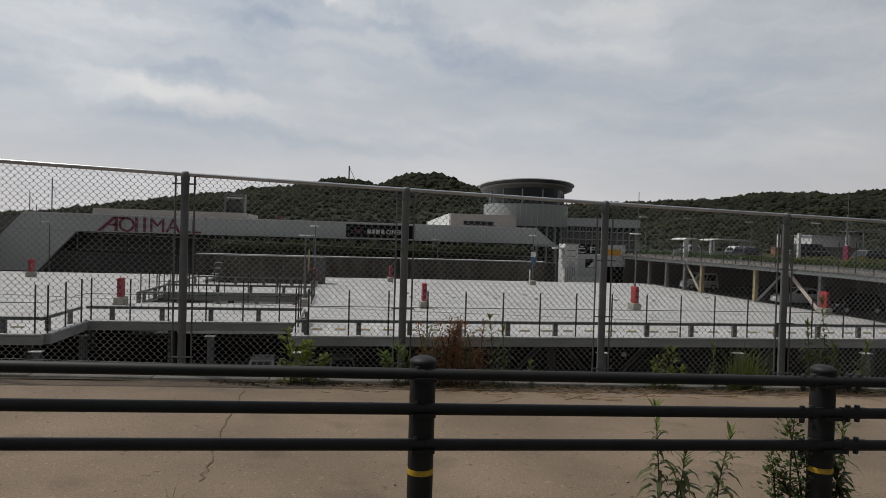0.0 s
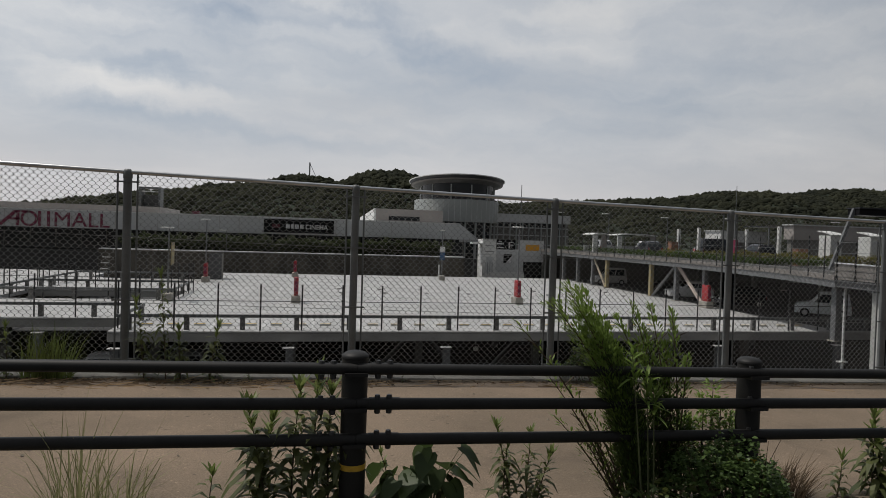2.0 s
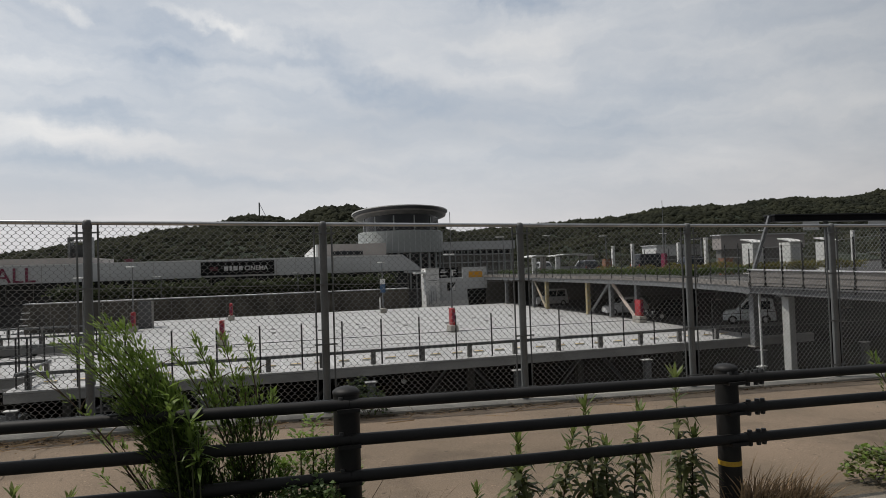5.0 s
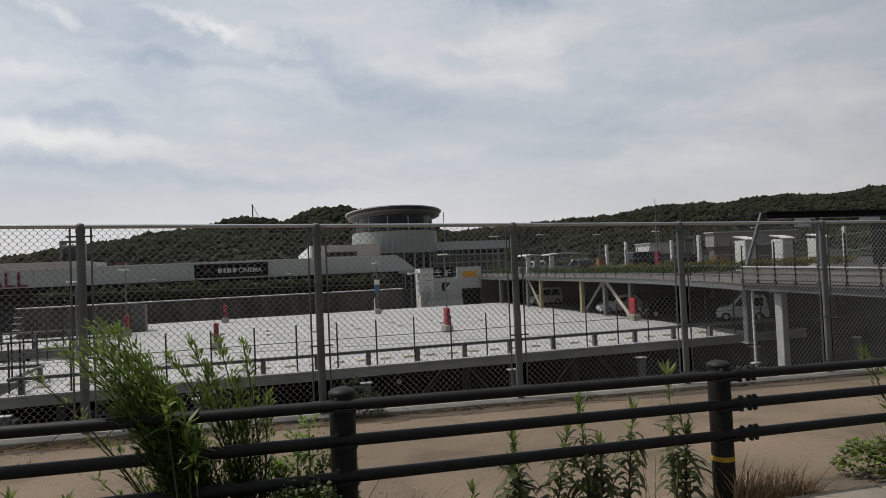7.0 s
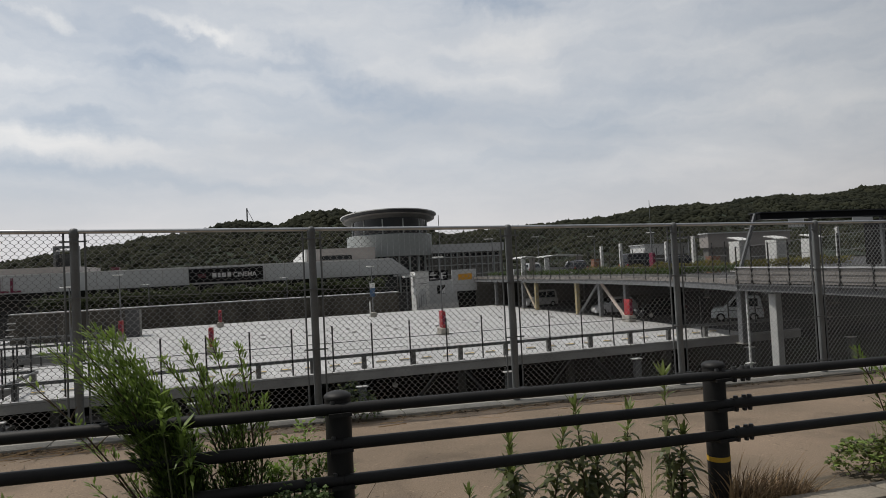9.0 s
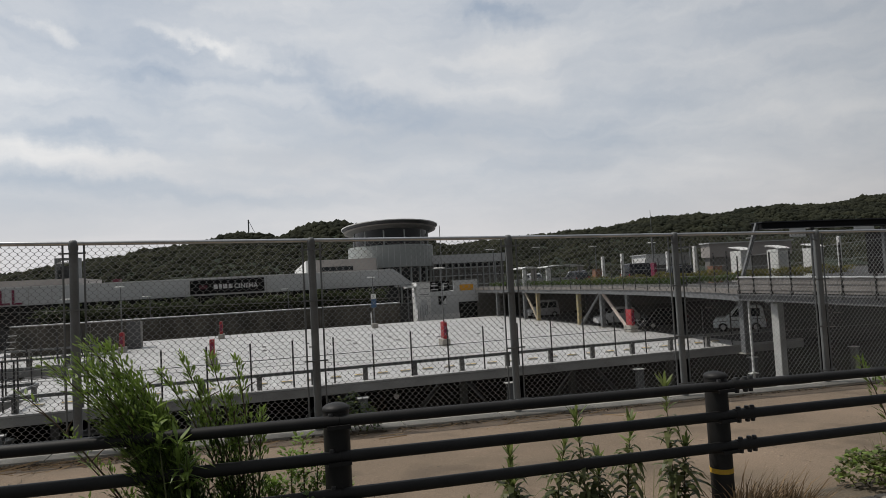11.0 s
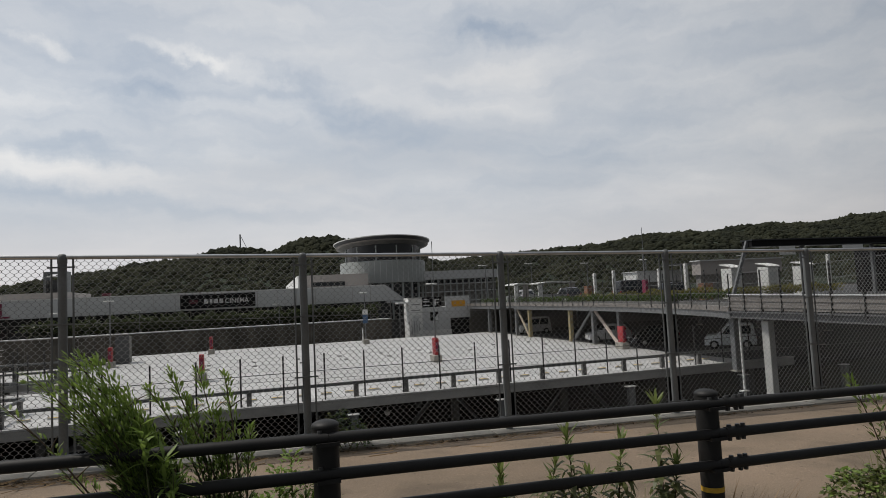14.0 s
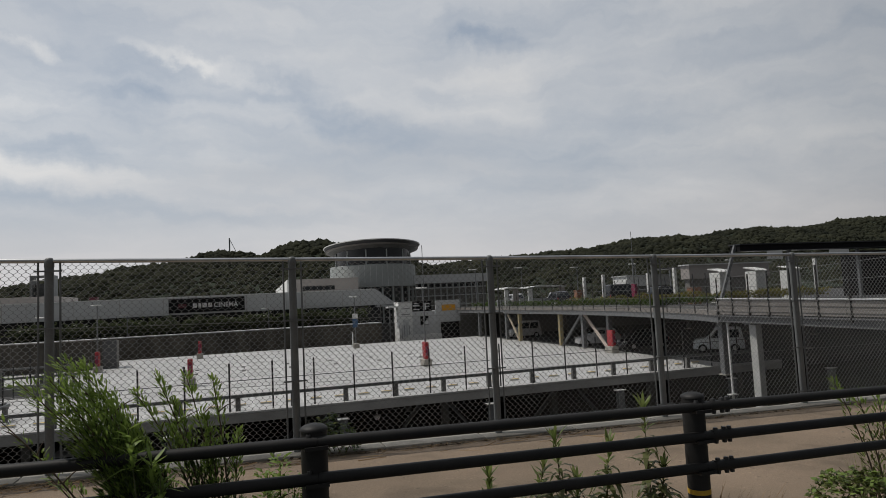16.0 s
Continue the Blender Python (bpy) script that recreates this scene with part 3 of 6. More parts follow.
# ---- parking deck ----
XA, XB = -13.2, -2.4          # the recess and the ramp openings lie between these
DECK_Y0, DECK_Y1 = 31.0, 72.0
for x0, x1, y0, y1 in ((-70, XA, DECK_Y0, DECK_Y1), (XA, XB, 35.5, 44.5), (XA, XB, 50.5, 63.0), (XA, XB, 69.0, DECK_Y1), (XB, 35.3, DECK_Y0, DECK_Y1)):
    tagged(part("parking_deck", boxes((x0, x1, y0, y1, DECK - 0.25, DECK)), M_DECK), "sunlit pale concrete rooftop parking deck, empty", "parking deck", kind="structure")

# dark grey from x 35.3 on, where the pale deck ends
tagged(part("covered_deck", boxes((35.3, 75, DECK_Y0, DECK_Y1, DECK - 0.25, DECK - 0.004)), M_ASPHALT), "dark grey parking floor under the upper deck", "parking deck", kind="structure")
tagged(part("ramp_floor", boxes((XA - 0.5, XB + 0.5, 44.0, 51.0, -5.6, -5.4), (XA - 0.5, XB + 0.5, 62.6, 69.5, -5.6, -5.4)), M_ASPHALT), "dark asphalt floor of the ramp openings", "ramp", kind="structure")


def edge_beam(p, q, depth=0.45):
    """A concrete edge beam under the rim of the deck, from p to q, outside the line."""
    p, q = Vector(p), Vector(q)
    d = (q - p).normalized()
    o = Vector((d.y, -d.x)) * 0.26
    bm = bmesh.new()
    prism(bm, [tuple(p), tuple(q), tuple(q + o), tuple(p + o)], "z", DECK - depth, DECK - 0.07)
    bevel(bm, 0.015)
    o *= 1.06
    rim = bmesh.new()
    prism(rim, [tuple(p), tuple(q), tuple(q + o), tuple(p + o)], "z", DECK - 0.066, DECK + 0.03)
    bevel(rim, 0.012)
    tagged(part("deck_rim", rim, M_DECK), "pale concrete rim along the edge of the deck", "kerb", kind="structure")
    return tagged(part("edge_beam", bm, M_BEAM), "grey concrete beam along the rim of the deck", "beam", kind="structure")


for p, q in (((-70, DECK_Y0), (XA, DECK_Y0)), ((XA, DECK_Y0 + 0.003), (XA, 35.5)), ((XA, 35.5), (XB, 35.5)), ((XB - 0.003, 35.5), (XB, DECK_Y0 + 0.003)), ((XB - 0.26, DECK_Y0), (38.4, DECK_Y0)),
             ((XA, 50.5), (XB, 50.5)), ((XA, 69.0), (XB, 69.0)), ((XB, 50.5), (XB, 44.5)), ((XB, 68.9), (XB, 63.0))):
    edge_beam(p, q)


# concrete like the other beams; the upper deck's shade is put into its colour
tagged(part("edge_beam", boxes((38.404, 75, DECK_Y0 - 0.26, DECK_Y0, DECK - 0.45, DECK - 0.02)), M_ASPHALT), "concrete beam along the covered floor, its shade put into the colour", "beam", kind="structure")


def crash_barrier(name, p, q, pitch=2.44, phase=0.0, post_phase=0.0, wires=True):
    """Low steel crash rail on stub posts, with thin tall poles and a wire."""
    p, q = Vector((*p, 0)), Vector((*q, 0))
    L = (q - p).length
    d = (q - p) / L
    g = thing(name, "grey steel crash rail on stub posts around the deck", "barrier", (p.x, p.y, DECK), group="deck barriers")
    ang = math.atan2(d.y, d.x)
    g.rotation_euler = (0, 0, ang)
    bm = boxes((0, L, 0.10, 0.2, 0.59, 0.74))
    bevel(bm, 0.012)
    part("rail", bm, M_FENCEPOST, g)
    stub = mesh_of("stub_post", boxes((-0.11, 0.11, 0.2, 0.36, 0, 0.70)), M_CONC)
    s = phase
    while s < L:
        o = part("stub_post", stub, None, g)
        o.location = (s, 0, 0)
        s += pitch
    bm = bmesh.new()
    tube(bm, (0, -0.06, -0.12), (0, -0.06, 2.17), 0.038, n=6)
    pole = mesh_of("pole", bm, M_POLE)
    s = post_phase
    while s < L:
        o = part("pole", pole, None, g)
        o.location = (s, 0, 0)
        s += 1.865
    if wires:
        part("wire", tubes(((0, -0.06, 1.38), (L, -0.06, 1.38), 0.015), n=5), M_POLE, g)


crash_barrier("crash_barrier", (XB, DECK_Y0 + 0.05), (37.5, DECK_Y0 + 0.05), phase=0.47, post_phase=-0.0 + 0.56)
crash_barrier("crash_barrier", (-40, DECK_Y0 + 0.05), (XA, DECK_Y0 + 0.05), phase=0.6, post_phase=0.3)
crash_barrier("crash_barrier", (XA, DECK_Y0), (XA, 35.5), phase=1.0, post_phase=0.15)
crash_barrier("crash_barrier", (XA, 35.55), (XB, 35.55), phase=1.2, post_phase=0.3)
crash_barrier("crash_barrier", (XB, 35.5), (XB, DECK_Y0), phase=1.0, post_phase=0.15)
crash_barrier("crash_barrier", (XB, 44.4), (XA, 44.4), phase=1.0, post_phase=0.3)
crash_barrier("crash_barrier", (XA, 50.6), (XB, 50.6), phase=1.2, post_phase=0.5)
crash_barrier("crash_barrier", (XA, 60.3), (XA, 44.4), phase=1.2, post_phase=0.5)
crash_barrier("crash_barrier", (XB, 44.4), (XB, 50.6), phase=1.2, post_phase=0.5)
crash_barrier("crash_barrier", (-3.6, 60.3), (XA, 60.3), phase=1.2, post_phase=0.5)

# columns under the rim, with a bright cap plate
COLS = [5.1 + 7.35 * k for k in range(-8, 6)]


def deck_column(x, y=30.5):
    c = thing("deck_column", "grey steel column with a cap plate carrying the deck", "column", (x, y, LOW), group="deck columns")
    bm = boxes((-0.16, 0.16, -0.16, -0.13, 0, 2.84), (-0.16, 0.16, 0.13, 0.16, 0, 2.84), (-0.02, 0.02, -0.13, 0.13, 0, 2.84))
    part("shaft", bm, M_STEEL, c)
    part("cap_plate", boxes((-0.3, 0.22, -0.2, 0.18, 2.84, 2.88)), M_WHITE, c)
    return c


first_col = deck_column(COLS[0])
for x in COLS[1:]:
    if XA - 0.5 < x < XB - 0.5:
        continue
    copy_thing(first_col, Matrix.Translation((x, 30.5, LOW)))


for x, y in ((XA - 0.1, 30.6), (XA + 0.1, 35.1), (-6.95, 35.1)):
    copy_thing(first_col, Matrix.Translation((x, y, LOW)))


def inner_column(x, y):
    c = thing("deck_column", "dark steel column in the shade under the deck", "column", (x, y, LOW), group="inner deck columns")
    part("shaft", boxes((-0.2, 0.2, -0.2, 0.2, 0, DECK - 0.25 - LOW)), M_CONC, c)
    return c


first_in = inner_column(COLS[0], 38.2)
for y in (38.2, 47.0, 57.5, 66.0):
    for x in COLS:
        if (y, x) == (38.2, COLS[0]) or (XA < x < XB and 44.5 < y < 69 and not 50.5 < y < 63.0):
            continue
        copy_thing(first_in, Matrix.Translation((x, y, LOW)))

# a small lamp and slanting struts in the lower level
hl = thing("hanging_lamp", "small white lamp hanging under the deck", "lamp", (14.36, 32.2, DECK - 0.25))
part("stem", tubes(((0, 0, 0), (0, 0, -0.72), 0.02), n=6), M_STEEL, hl)
bm = bmesh.new()
lathe(bm, [(0.02, -0.70), (0.13, -0.76), (0.15, -0.84), (0.11, -0.93), (0.02, -0.96)], 16)
part("globe", bm, M_WHITE, hl)
for x in (27.6, 18.9, 12.2):
    br = thing("lower_brace", "dark steel inverted V brace in the lower level", "brace", (x, 37.4, LOW), group="lower braces")
    for s in (-1, 1):
        part("strut", tubes(((s * 2.6, 0, 0.0), (s * 0.1, 0, 2.9), 0.11), n=6), M_STEEL, br)

# wheel stops in an even row, two a bay
def wheel_stop():
    w = thing("wheel_stop", "short concrete wheel stop with a worn yellow top", "wheel stop", (0, 0, 0), group="wheel stops")
    bm = bmesh.new()
    prism(bm, [(-0.08, 0), (0.08, 0), (0.055, 0.085), (-0.055, 0.085)], "x", -0.27, 0.27)
    part("block", bm, M_STOP, w)
    part("yellow_top", boxes((-0.25, 0.25, -0.05, 0.05, 0.085, 0.097)), M_STOPY, w)
    return w


ws0 = wheel_stop()
ws0.location = (12.66, 32.78, DECK)
stops = [(12.66 + 1.18 * k, 32.78) for k in range(-12, 19) if k]
far_stops = [(5.05 + 3.36 * k, y) for k in range(9) for y in (50.3, 53.6)]
stops += [(-15.1 - 1.18 * k, 32.78) for k in range(12)]
for x, y in stops:
    copy_thing(ws0, Matrix.Translation((x, y, DECK)))
for i, (x, y) in enumerate(far_stops):
    if i == 0:
        ws1 = thing("wheel_stop", "short plain grey concrete wheel stop", "wheel stop", (x, y, DECK), group="plain wheel stops")
        bm = bmesh.new()
        prism(bm, [(-0.08, 0), (0.08, 0), (0.055, 0.11), (-0.055, 0.11)], "x", -0.14, 0.14)
        part("block", bm, M_BEAM, ws1)
    else:
        copy_thing(ws1, Matrix.Translation((x, y, DECK)))

# painted bay lines
bm = bmesh.new()
for k in range(-2, 13):
    x = 3.81 + 2.36 * k
    for y0, y1 in ((31.7, 36.6), (45.3, 55.4), (65.0, 70.5)):
        if XA - 0.2 < x < XB + 0.3:
            continue
        box(bm, x - 0.07, x + 0.07, y0, y1, DECK - 0.01, DECK + 0.004)
for k in range(0, 11):
    x = -15.0 - 2.44 * k
    for y0, y1 in ((31.7, 36.6), (45.3, 55.4)):
        box(bm, x - 0.07, x + 0.07, y0, y1, DECK - 0.01, DECK + 0.004)
tagged(part("bay_lines", bm, M_LINE), "thin white painted parking bay lines on the deck", "road marking", kind="structure")


# lamp posts on concrete feet
def lamp_post(x, y, red=True, pole=5.4, spike=0.0, sign=False, yellow=False):
    label = "lamp pole on a concrete foot with a red protective cover" if red else "grey lamp pole on a concrete foot"
    g = thing("lamp_post", label, "lamp post", (x, y, DECK), group="deck lamp posts")
    bm = boxes((-0.29, 0.29, -0.5, 0.5, 0, 0.48))
    bevel(bm, 0.03)
    part("foot", bm, M_KERB, g)
    if red:
        bm = boxes((-0.14, 0.14, -0.38, 0.38, 0.48, 1.66))
        bevel(bm, 0.05, 2)
        part("cover", bm, M_RED, g, "red padded cover")
        part("label_plate", boxes((-0.1, 0.1, -0.395, -0.382, 0.75, 1.4)), M_SIGNRED, g)
    if pole:
        bm = bmesh.new()
        tube(bm, (0, 0, 0.45), (0, 0, pole), 0.065, 0.045, n=8)
        part("pole", bm, M_STEEL, g)
        bm = bmesh.new()
        box(bm, -0.5, 0.28, -0.13, 0.13, pole - 0.02, pole + 0.06)
        bevel(bm, 0.03)
        part("lamp_head", bm, M_WHITE, g)
    if spike:
        part("spike", tubes(((0.06, 0, pole), (0.06, 0, pole + spike), 0.025), n=5), M_FENCEPOST, g)
    if sign:
        part("sign_panel", boxes((-0.27, 0.27, -0.12, -0.07, 2.1, 2.95)), M_BLUE, g, "blue parking sign")
        part("sign_panel", boxes((-0.27, 0.27, -0.12, -0.07, 2.97, 3.5)), M_WHITE, g, "white sign plate")
        part("guard_stake", tubes(((-0.3, 0, 0), (-0.3, 0, 1.6), 0.07), n=6), M_WHITE, g)
    if yellow:
        part("sign_panel", boxes((0.20, 0.26, -0.4, 0.4, 2.3, 3.7)), M_COLY, g, "tall dull yellow sign plate")
    return g


lamp_post(5.15, 43.3, pole=0)
lamp_post(20.4, 43.8, spike=3.0)
lamp_post(34.3, 42.3, pole=0)
lamp_post(-13.9, 43.1, pole=0)
lamp_post(4.65, 67.2, pole=0)
lamp_post(-2.75, 59.2)
lamp_post(-28.6, 64.9, pole=0)
lamp_post(19.6, 66.3, red=False, sign=True, pole=5.2)
lamp_post(-2.75, 43.7, red=False, pole=4.6, yellow=True)


# ---- upper deck, to the right, on columns over the lower one ----
UP = -0.2
RIM = [(34.7, 82.0), (34.7, 60.0), (34.7, 52.0), (34.5, 46.0), (33.9, 40.0), (32.9, 34.0), (31.6, 29.0), (30.6, 26.5)]
bm = bmesh.new()
prism(bm, RIM + [(40.0, 24.0), (90.0, 24.0), (90.0, 82.0)], "z", UP - 0.35, UP)
tagged(part("upper_deck", bm, M_ASPHALT), "dark asphalt-topped upper parking deck", "parking deck", kind="structure")


def along(points, start=0.0, step=1.0):
    """Points every so many metres along a line, with its direction."""
    out, left = [], start
    for (ax, ay), (bx, by) in zip(points, points[1:]):
        L = math.hypot(bx - ax, by - ay)
        s = left
        while s < L:
            out.append((ax + (bx - ax) * s / L, ay + (by - ay) * s / L, math.atan2(by - ay, bx - ax)))
            s += step
        left = s - L
    return out


def wall_along(bm, pts, off0, off1, z0, z1):
    """A wall that follows a line, between two distances to the left of it."""
    n = len(pts)
    nor = []
    for i in range(n):
        a, b = Vector(pts[max(i - 1, 0)]), Vector(pts[min(i + 1, n - 1)])
        d = (b - a).normalized()
        nor.append(Vector((-d.y, d.x)))
    rows = []
    for (x, y), m in zip(pts, nor):
        rows.append([bm.verts.new((x + m.x * o, y + m.y * o, z)) for o, z in ((off0, z0), (off0, z1), (off1, z1), (off1, z0))])
    for a, b in zip(rows, rows[1:]):
        for i in range(4):
            j = (i + 1) % 4
            bm.faces.new((a[i], a[j], b[j], b[i]))
    bm.faces.new(rows[0])
    bm.faces.new(rows[-1][::-1])


bm = bmesh.new()
wall_along(bm, RIM, -0.16, -0.003, -0.70, -0.36)
tagged(part("fascia", bm, M_STEEL), "grey steel fascia along the rim of the upper deck", "fascia", kind="structure")
bm = bmesh.new()
wall_along(bm, RIM, -0.22, -0.003, -0.356, -0.1)
tagged(part("fascia", bm, M_PARAPET), "pale metal upper band along the rim of the upper deck", "fascia", kind="structure")
bm = bmesh.new()
wall_along(bm, RIM, 0.25, 0.55, UP - 0.004, UP + 0.22)
tagged(part("planter_kerb", bm, M_CONC), "low grey planter kerb along the upper deck", "kerb", kind="structure")
rail = thing("deck_railing", "thin dark poles with wires along the upper deck", "railing", (0, 0, UP))
bm = bmesh.new()
tube(bm, (0, 0, -0.1), (0, 0, 2.0), 0.032, n=6)
pole_me = mesh_of("pole", bm, M_POLE)
for x, y, a in along(RIM, 0.6, 1.865):
    o = part("pole", pole_me, None, rail)
    o.location = (x - 0.24, y, 0)
bm = bmesh.new()
for z in (0.75, 1.3):
    for (ax, ay), (bx, by) in zip(RIM, RIM[1:]):
        tube(bm, (ax - 0.24, ay, z), (bx - 0.24, by, z), 0.011, n=4)
part("wire", bm, M_FENCEPOST, rail)


def upper_column(x, y, material, label, w=0.165):
    c = thing("upper_column", label, "column", (x, y, DECK), group="upper deck columns")
    h = UP - 0.35 - DECK
    bm = boxes((-w, w, -w, w, 0, h))
    bevel(bm, 0.02)
    part("shaft", bm, material, c)
    part("base", boxes((-w - 0.08, w + 0.08, -w - 0.08, w + 0.08, 0, 0.06)), M_KERB, c)
    return c


for y, m, l in ((70.5, M_STEEL, "grey"), (66.5, M_STEEL, "grey"), (62.7, M_STEEL, "grey"), (59.5, M_COLY, "ochre"), (51.1, M_COLY, "ochre"), (47.2, M_STEEL, "grey"), (43.4, M_STEEL, "grey")):
    upper_column(34.9, y, m, l + " square column carrying the upper deck")
upper_column(31.65, 27.7, M_STEEL, "grey steel column at the end of the upper deck", 0.17)
for y0, y1, m, rods in ((62.5, 59.8, M_STRUT, (0.0,)), (47.0, 43.6, M_STRUTPALE, (-0.14, 0.14)), (47.4, 50.8, M_STEEL, (0.0,))):
    br = thing("brace", "pale pair of diagonal steel rods between two columns" if len(rods) > 1 else "tan diagonal steel brace between two columns" if m is M_STRUT else "grey diagonal steel brace between two columns", "brace", (34.9, y0, DECK), group="braces")
    for o in rods:
        part("strut", tubes(((0, o, 2.8), (0, y1 - y0 + o, 0.1), 0.12 if len(rods) == 1 else 0.075), n=6), m, br)

# far columns and a dark back wall under the upper deck
c0 = upper_column(45, 35, M_CONC, "grey column in the shade under the upper deck")
for x, y in ((45, 43.4), (45, 51.1), (45, 59.5), (45, 68), (55, 35), (55, 43.4), (55, 51.1), (55, 59.5)):
    copy_thing(c0, Matrix.Translation((x, y, DECK)))
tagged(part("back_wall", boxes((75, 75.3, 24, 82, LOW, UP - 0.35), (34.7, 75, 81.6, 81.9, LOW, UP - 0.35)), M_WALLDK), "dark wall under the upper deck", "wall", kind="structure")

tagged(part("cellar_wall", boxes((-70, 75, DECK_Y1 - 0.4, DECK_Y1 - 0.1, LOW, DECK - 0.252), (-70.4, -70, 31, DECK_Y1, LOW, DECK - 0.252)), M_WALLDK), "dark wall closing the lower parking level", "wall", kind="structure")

# ---- access bridge from the road to the upper deck ----
BR = [(30.6, 26.5), (28.0, 20.7), (25.3, 14.9), (22.5, 8.9)]
BR2 = [(39.5, 23.0), (37.0, 17.5), (34.2, 11.5), (31.5, 5.5)]


def bridge_z(z_far, z_near, y):
    """The bridge rises a little towards the road."""
    return z_far + (z_near - z_far) * (26.5 - y) / 12.5


def tilt(bm, far, near):
    """Lifts each height in far to the one in near, along the bridge."""
    for v in bm.verts:
        k = min(range(len(far)), key=lambda i: abs(far[i] - v.co.z))
        v.co.z = bridge_z(far[k], near[k], v.co.y)
    return bm


bm = bmesh.new()
prism(bm, BR + BR2[::-1], "z", -0.5, UP - 0.03)
tagged(part("access_bridge", tilt(bm, (-0.5, UP - 0.03), (-0.15, 0.1)), M_ASPHALT), "dark asphalt-topped bridge deck to the upper parking level", "bridge", kind="structure")
bm = bmesh.new()
wall_along(bm, BR, -0.08, -0.003, -0.64, -0.33)
wall_along(bm, BR, -0.24, -0.083, -0.64, -0.59)
wall_along(bm, BR, -0.24, -0.083, -0.38, -0.33)
tagged(part("girder", tilt(bm, (-0.64, -0.59, -0.38, -0.33), (-0.29, -0.245, -0.05, 0.0)), M_GIRDER), "grey steel edge girder of the bridge", "girder", kind="structure")
par = thing("bridge_parapet", "ribbed pale metal parapet along the bridge", "parapet", (0, 0, 0))
for (ax, ay), (bx, by) in zip(BR, BR[1:]):
    L = math.hypot(bx - ax, by - ay)
    n = int(L / 2.1)
    for i in range(n):
        p = (ax + (bx - ax) * i / n, ay + (by - ay) * i / n)
        q = (ax + (bx - ax) * (i + 0.985) / n, ay + (by - ay) * (i + 0.985) / n)
        bm = bmesh.new()
        for k in range(5):          # pressed ribs
            z0 = -0.29 + 0.148 * k
            wall_along(bm, [p, q], -0.2 if k % 2 else -0.17, -0.05, z0 + 0.004, z0 + 0.143)
        for v in bm.verts:
            s = (v.co.z + 0.29) / 0.75
            v.co.z = bridge_z(-0.29 + 0.75 * s, 0.04 + 0.49 * s, v.co.y)
        part("panel", bm, M_PARAPET, par)
bm = bmesh.new()
wall_along(bm, BR, -0.23, 0.0, 0.46, 0.51)
part("coping", tilt(bm, (0.46, 0.51), (0.535, 0.57)), M_WALL, par, "pale coping strip")
bm = bmesh.new()
tube(bm, (0, 0, -0.35), (0, 0, 1.5), 0.034, n=6)
tube(bm, (0, 0, -0.30), (0, 0, -0.12), 0.06, n=6)
tube(bm, (0, 0, 0.36), (0, 0, 0.50), 0.055, n=6)
pole_me = mesh_of("pole", bm, M_BLACK)
for x, y, a in along(BR, 0.1, 2.13):
    o = part("pole", pole_me, None, par)
    o.location = (x - 0.27, y - 0.09, bridge_z(0.0, 0.2, y))
bm = bmesh.new()
for z in (0.95, 1.45):
    for (ax, ay), (bx, by) in zip(BR, BR[1:]):
        tube(bm, (ax - 0.27, ay - 0.09, bridge_z(z, z + 0.2, ay)), (bx - 0.27, by - 0.09, bridge_z(z, z + 0.2, by)), 0.01, n=4)
part("wire", bm, M_FENCEPOST, par)
for x, y in ((29.3, 23.0), (36.0, 19.6)):
    c = thing("bridge_column", "pale square concrete column under the bridge", "column", (x, y, LOW), group="bridge columns")
    h = bridge_z(-0.5, -0.15, y) - LOW - 0.01
    bm = boxes((-0.165, 0.165, -0.2, 0.2, 0, h))
    bevel(bm, 0.02)
    part("shaft", bm, M_STOP, c)
    part("bracket", boxes((-0.4, 1.2, -0.22, 0.22, h - 0.22, h - 0.004)), M_FENCEPOST, c)
dp = thing("drain_pipe", "pale upright drain pipe under the bridge end", "pipe", (30.5, 26.0, LOW))
part("pipe", tubes(((0, 0, 0), (0, 0, 6.25), 0.06)), M_WHITE, dp)
part("elbow", tubes(((0, 0, 6.2), (0.15, 0.1, 6.4), 0.065)), M_WHITE, dp)
part("bracket", boxes((-0.25, 0.2, -0.12, 0.12, 2.85, 2.9)), M_WHITE, dp)

# ---- shopping mall ----
MY = 88.6
mall = thing("mall", "long grey shopping mall, clad band over dark front", "building", (0, MY, LOW))


def mpart(name, bm, m, label="", parent=None):
    for v in bm.verts:
        v.co -= Vector((0, MY, LOW))
    return part(name, bm, m, parent or mall, label)


bm = bmesh.new()
prism(bm, [(-40.0, 3.0), (26.6, 3.0), (29.6, 0.72), (-33.8, 0.72), (-38.2, -4.4), (-46.5, -4.4)], "y", MY, MY + 0.4)
mpart("fascia", bm, M_WALL, "pale grey metal cladding")
for i in range(26):
    x = -38.0 + 2.5 * i
    mpart("cladding_joint", boxes((x, x + 0.04, MY - 0.012, MY - 0.003, 0.76 if x > -33 else 1.4, 2.96)), M_PINKWALL)
mpart("roof_edge", boxes((-40.0, 26.3, MY - 0.05, MY - 0.003, 2.86, 2.98)), M_WHITE)
mpart("roof", boxes((-40, 26.5, MY + 0.4, MY + 40, 2.5, 2.94)), M_WALL)
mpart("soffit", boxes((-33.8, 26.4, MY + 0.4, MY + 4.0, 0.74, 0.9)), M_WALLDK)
mpart("glazing", boxes((-38, 27.5, MY + 3.6, MY + 3.9, -1.9, 0.74)), M_GLASS)
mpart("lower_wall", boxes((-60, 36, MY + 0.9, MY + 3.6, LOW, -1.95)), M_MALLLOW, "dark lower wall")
mpart("ledge", boxes((-8, 27, MY + 0.6, MY + 0.9, -1.95, -1.86)), M_WALL)
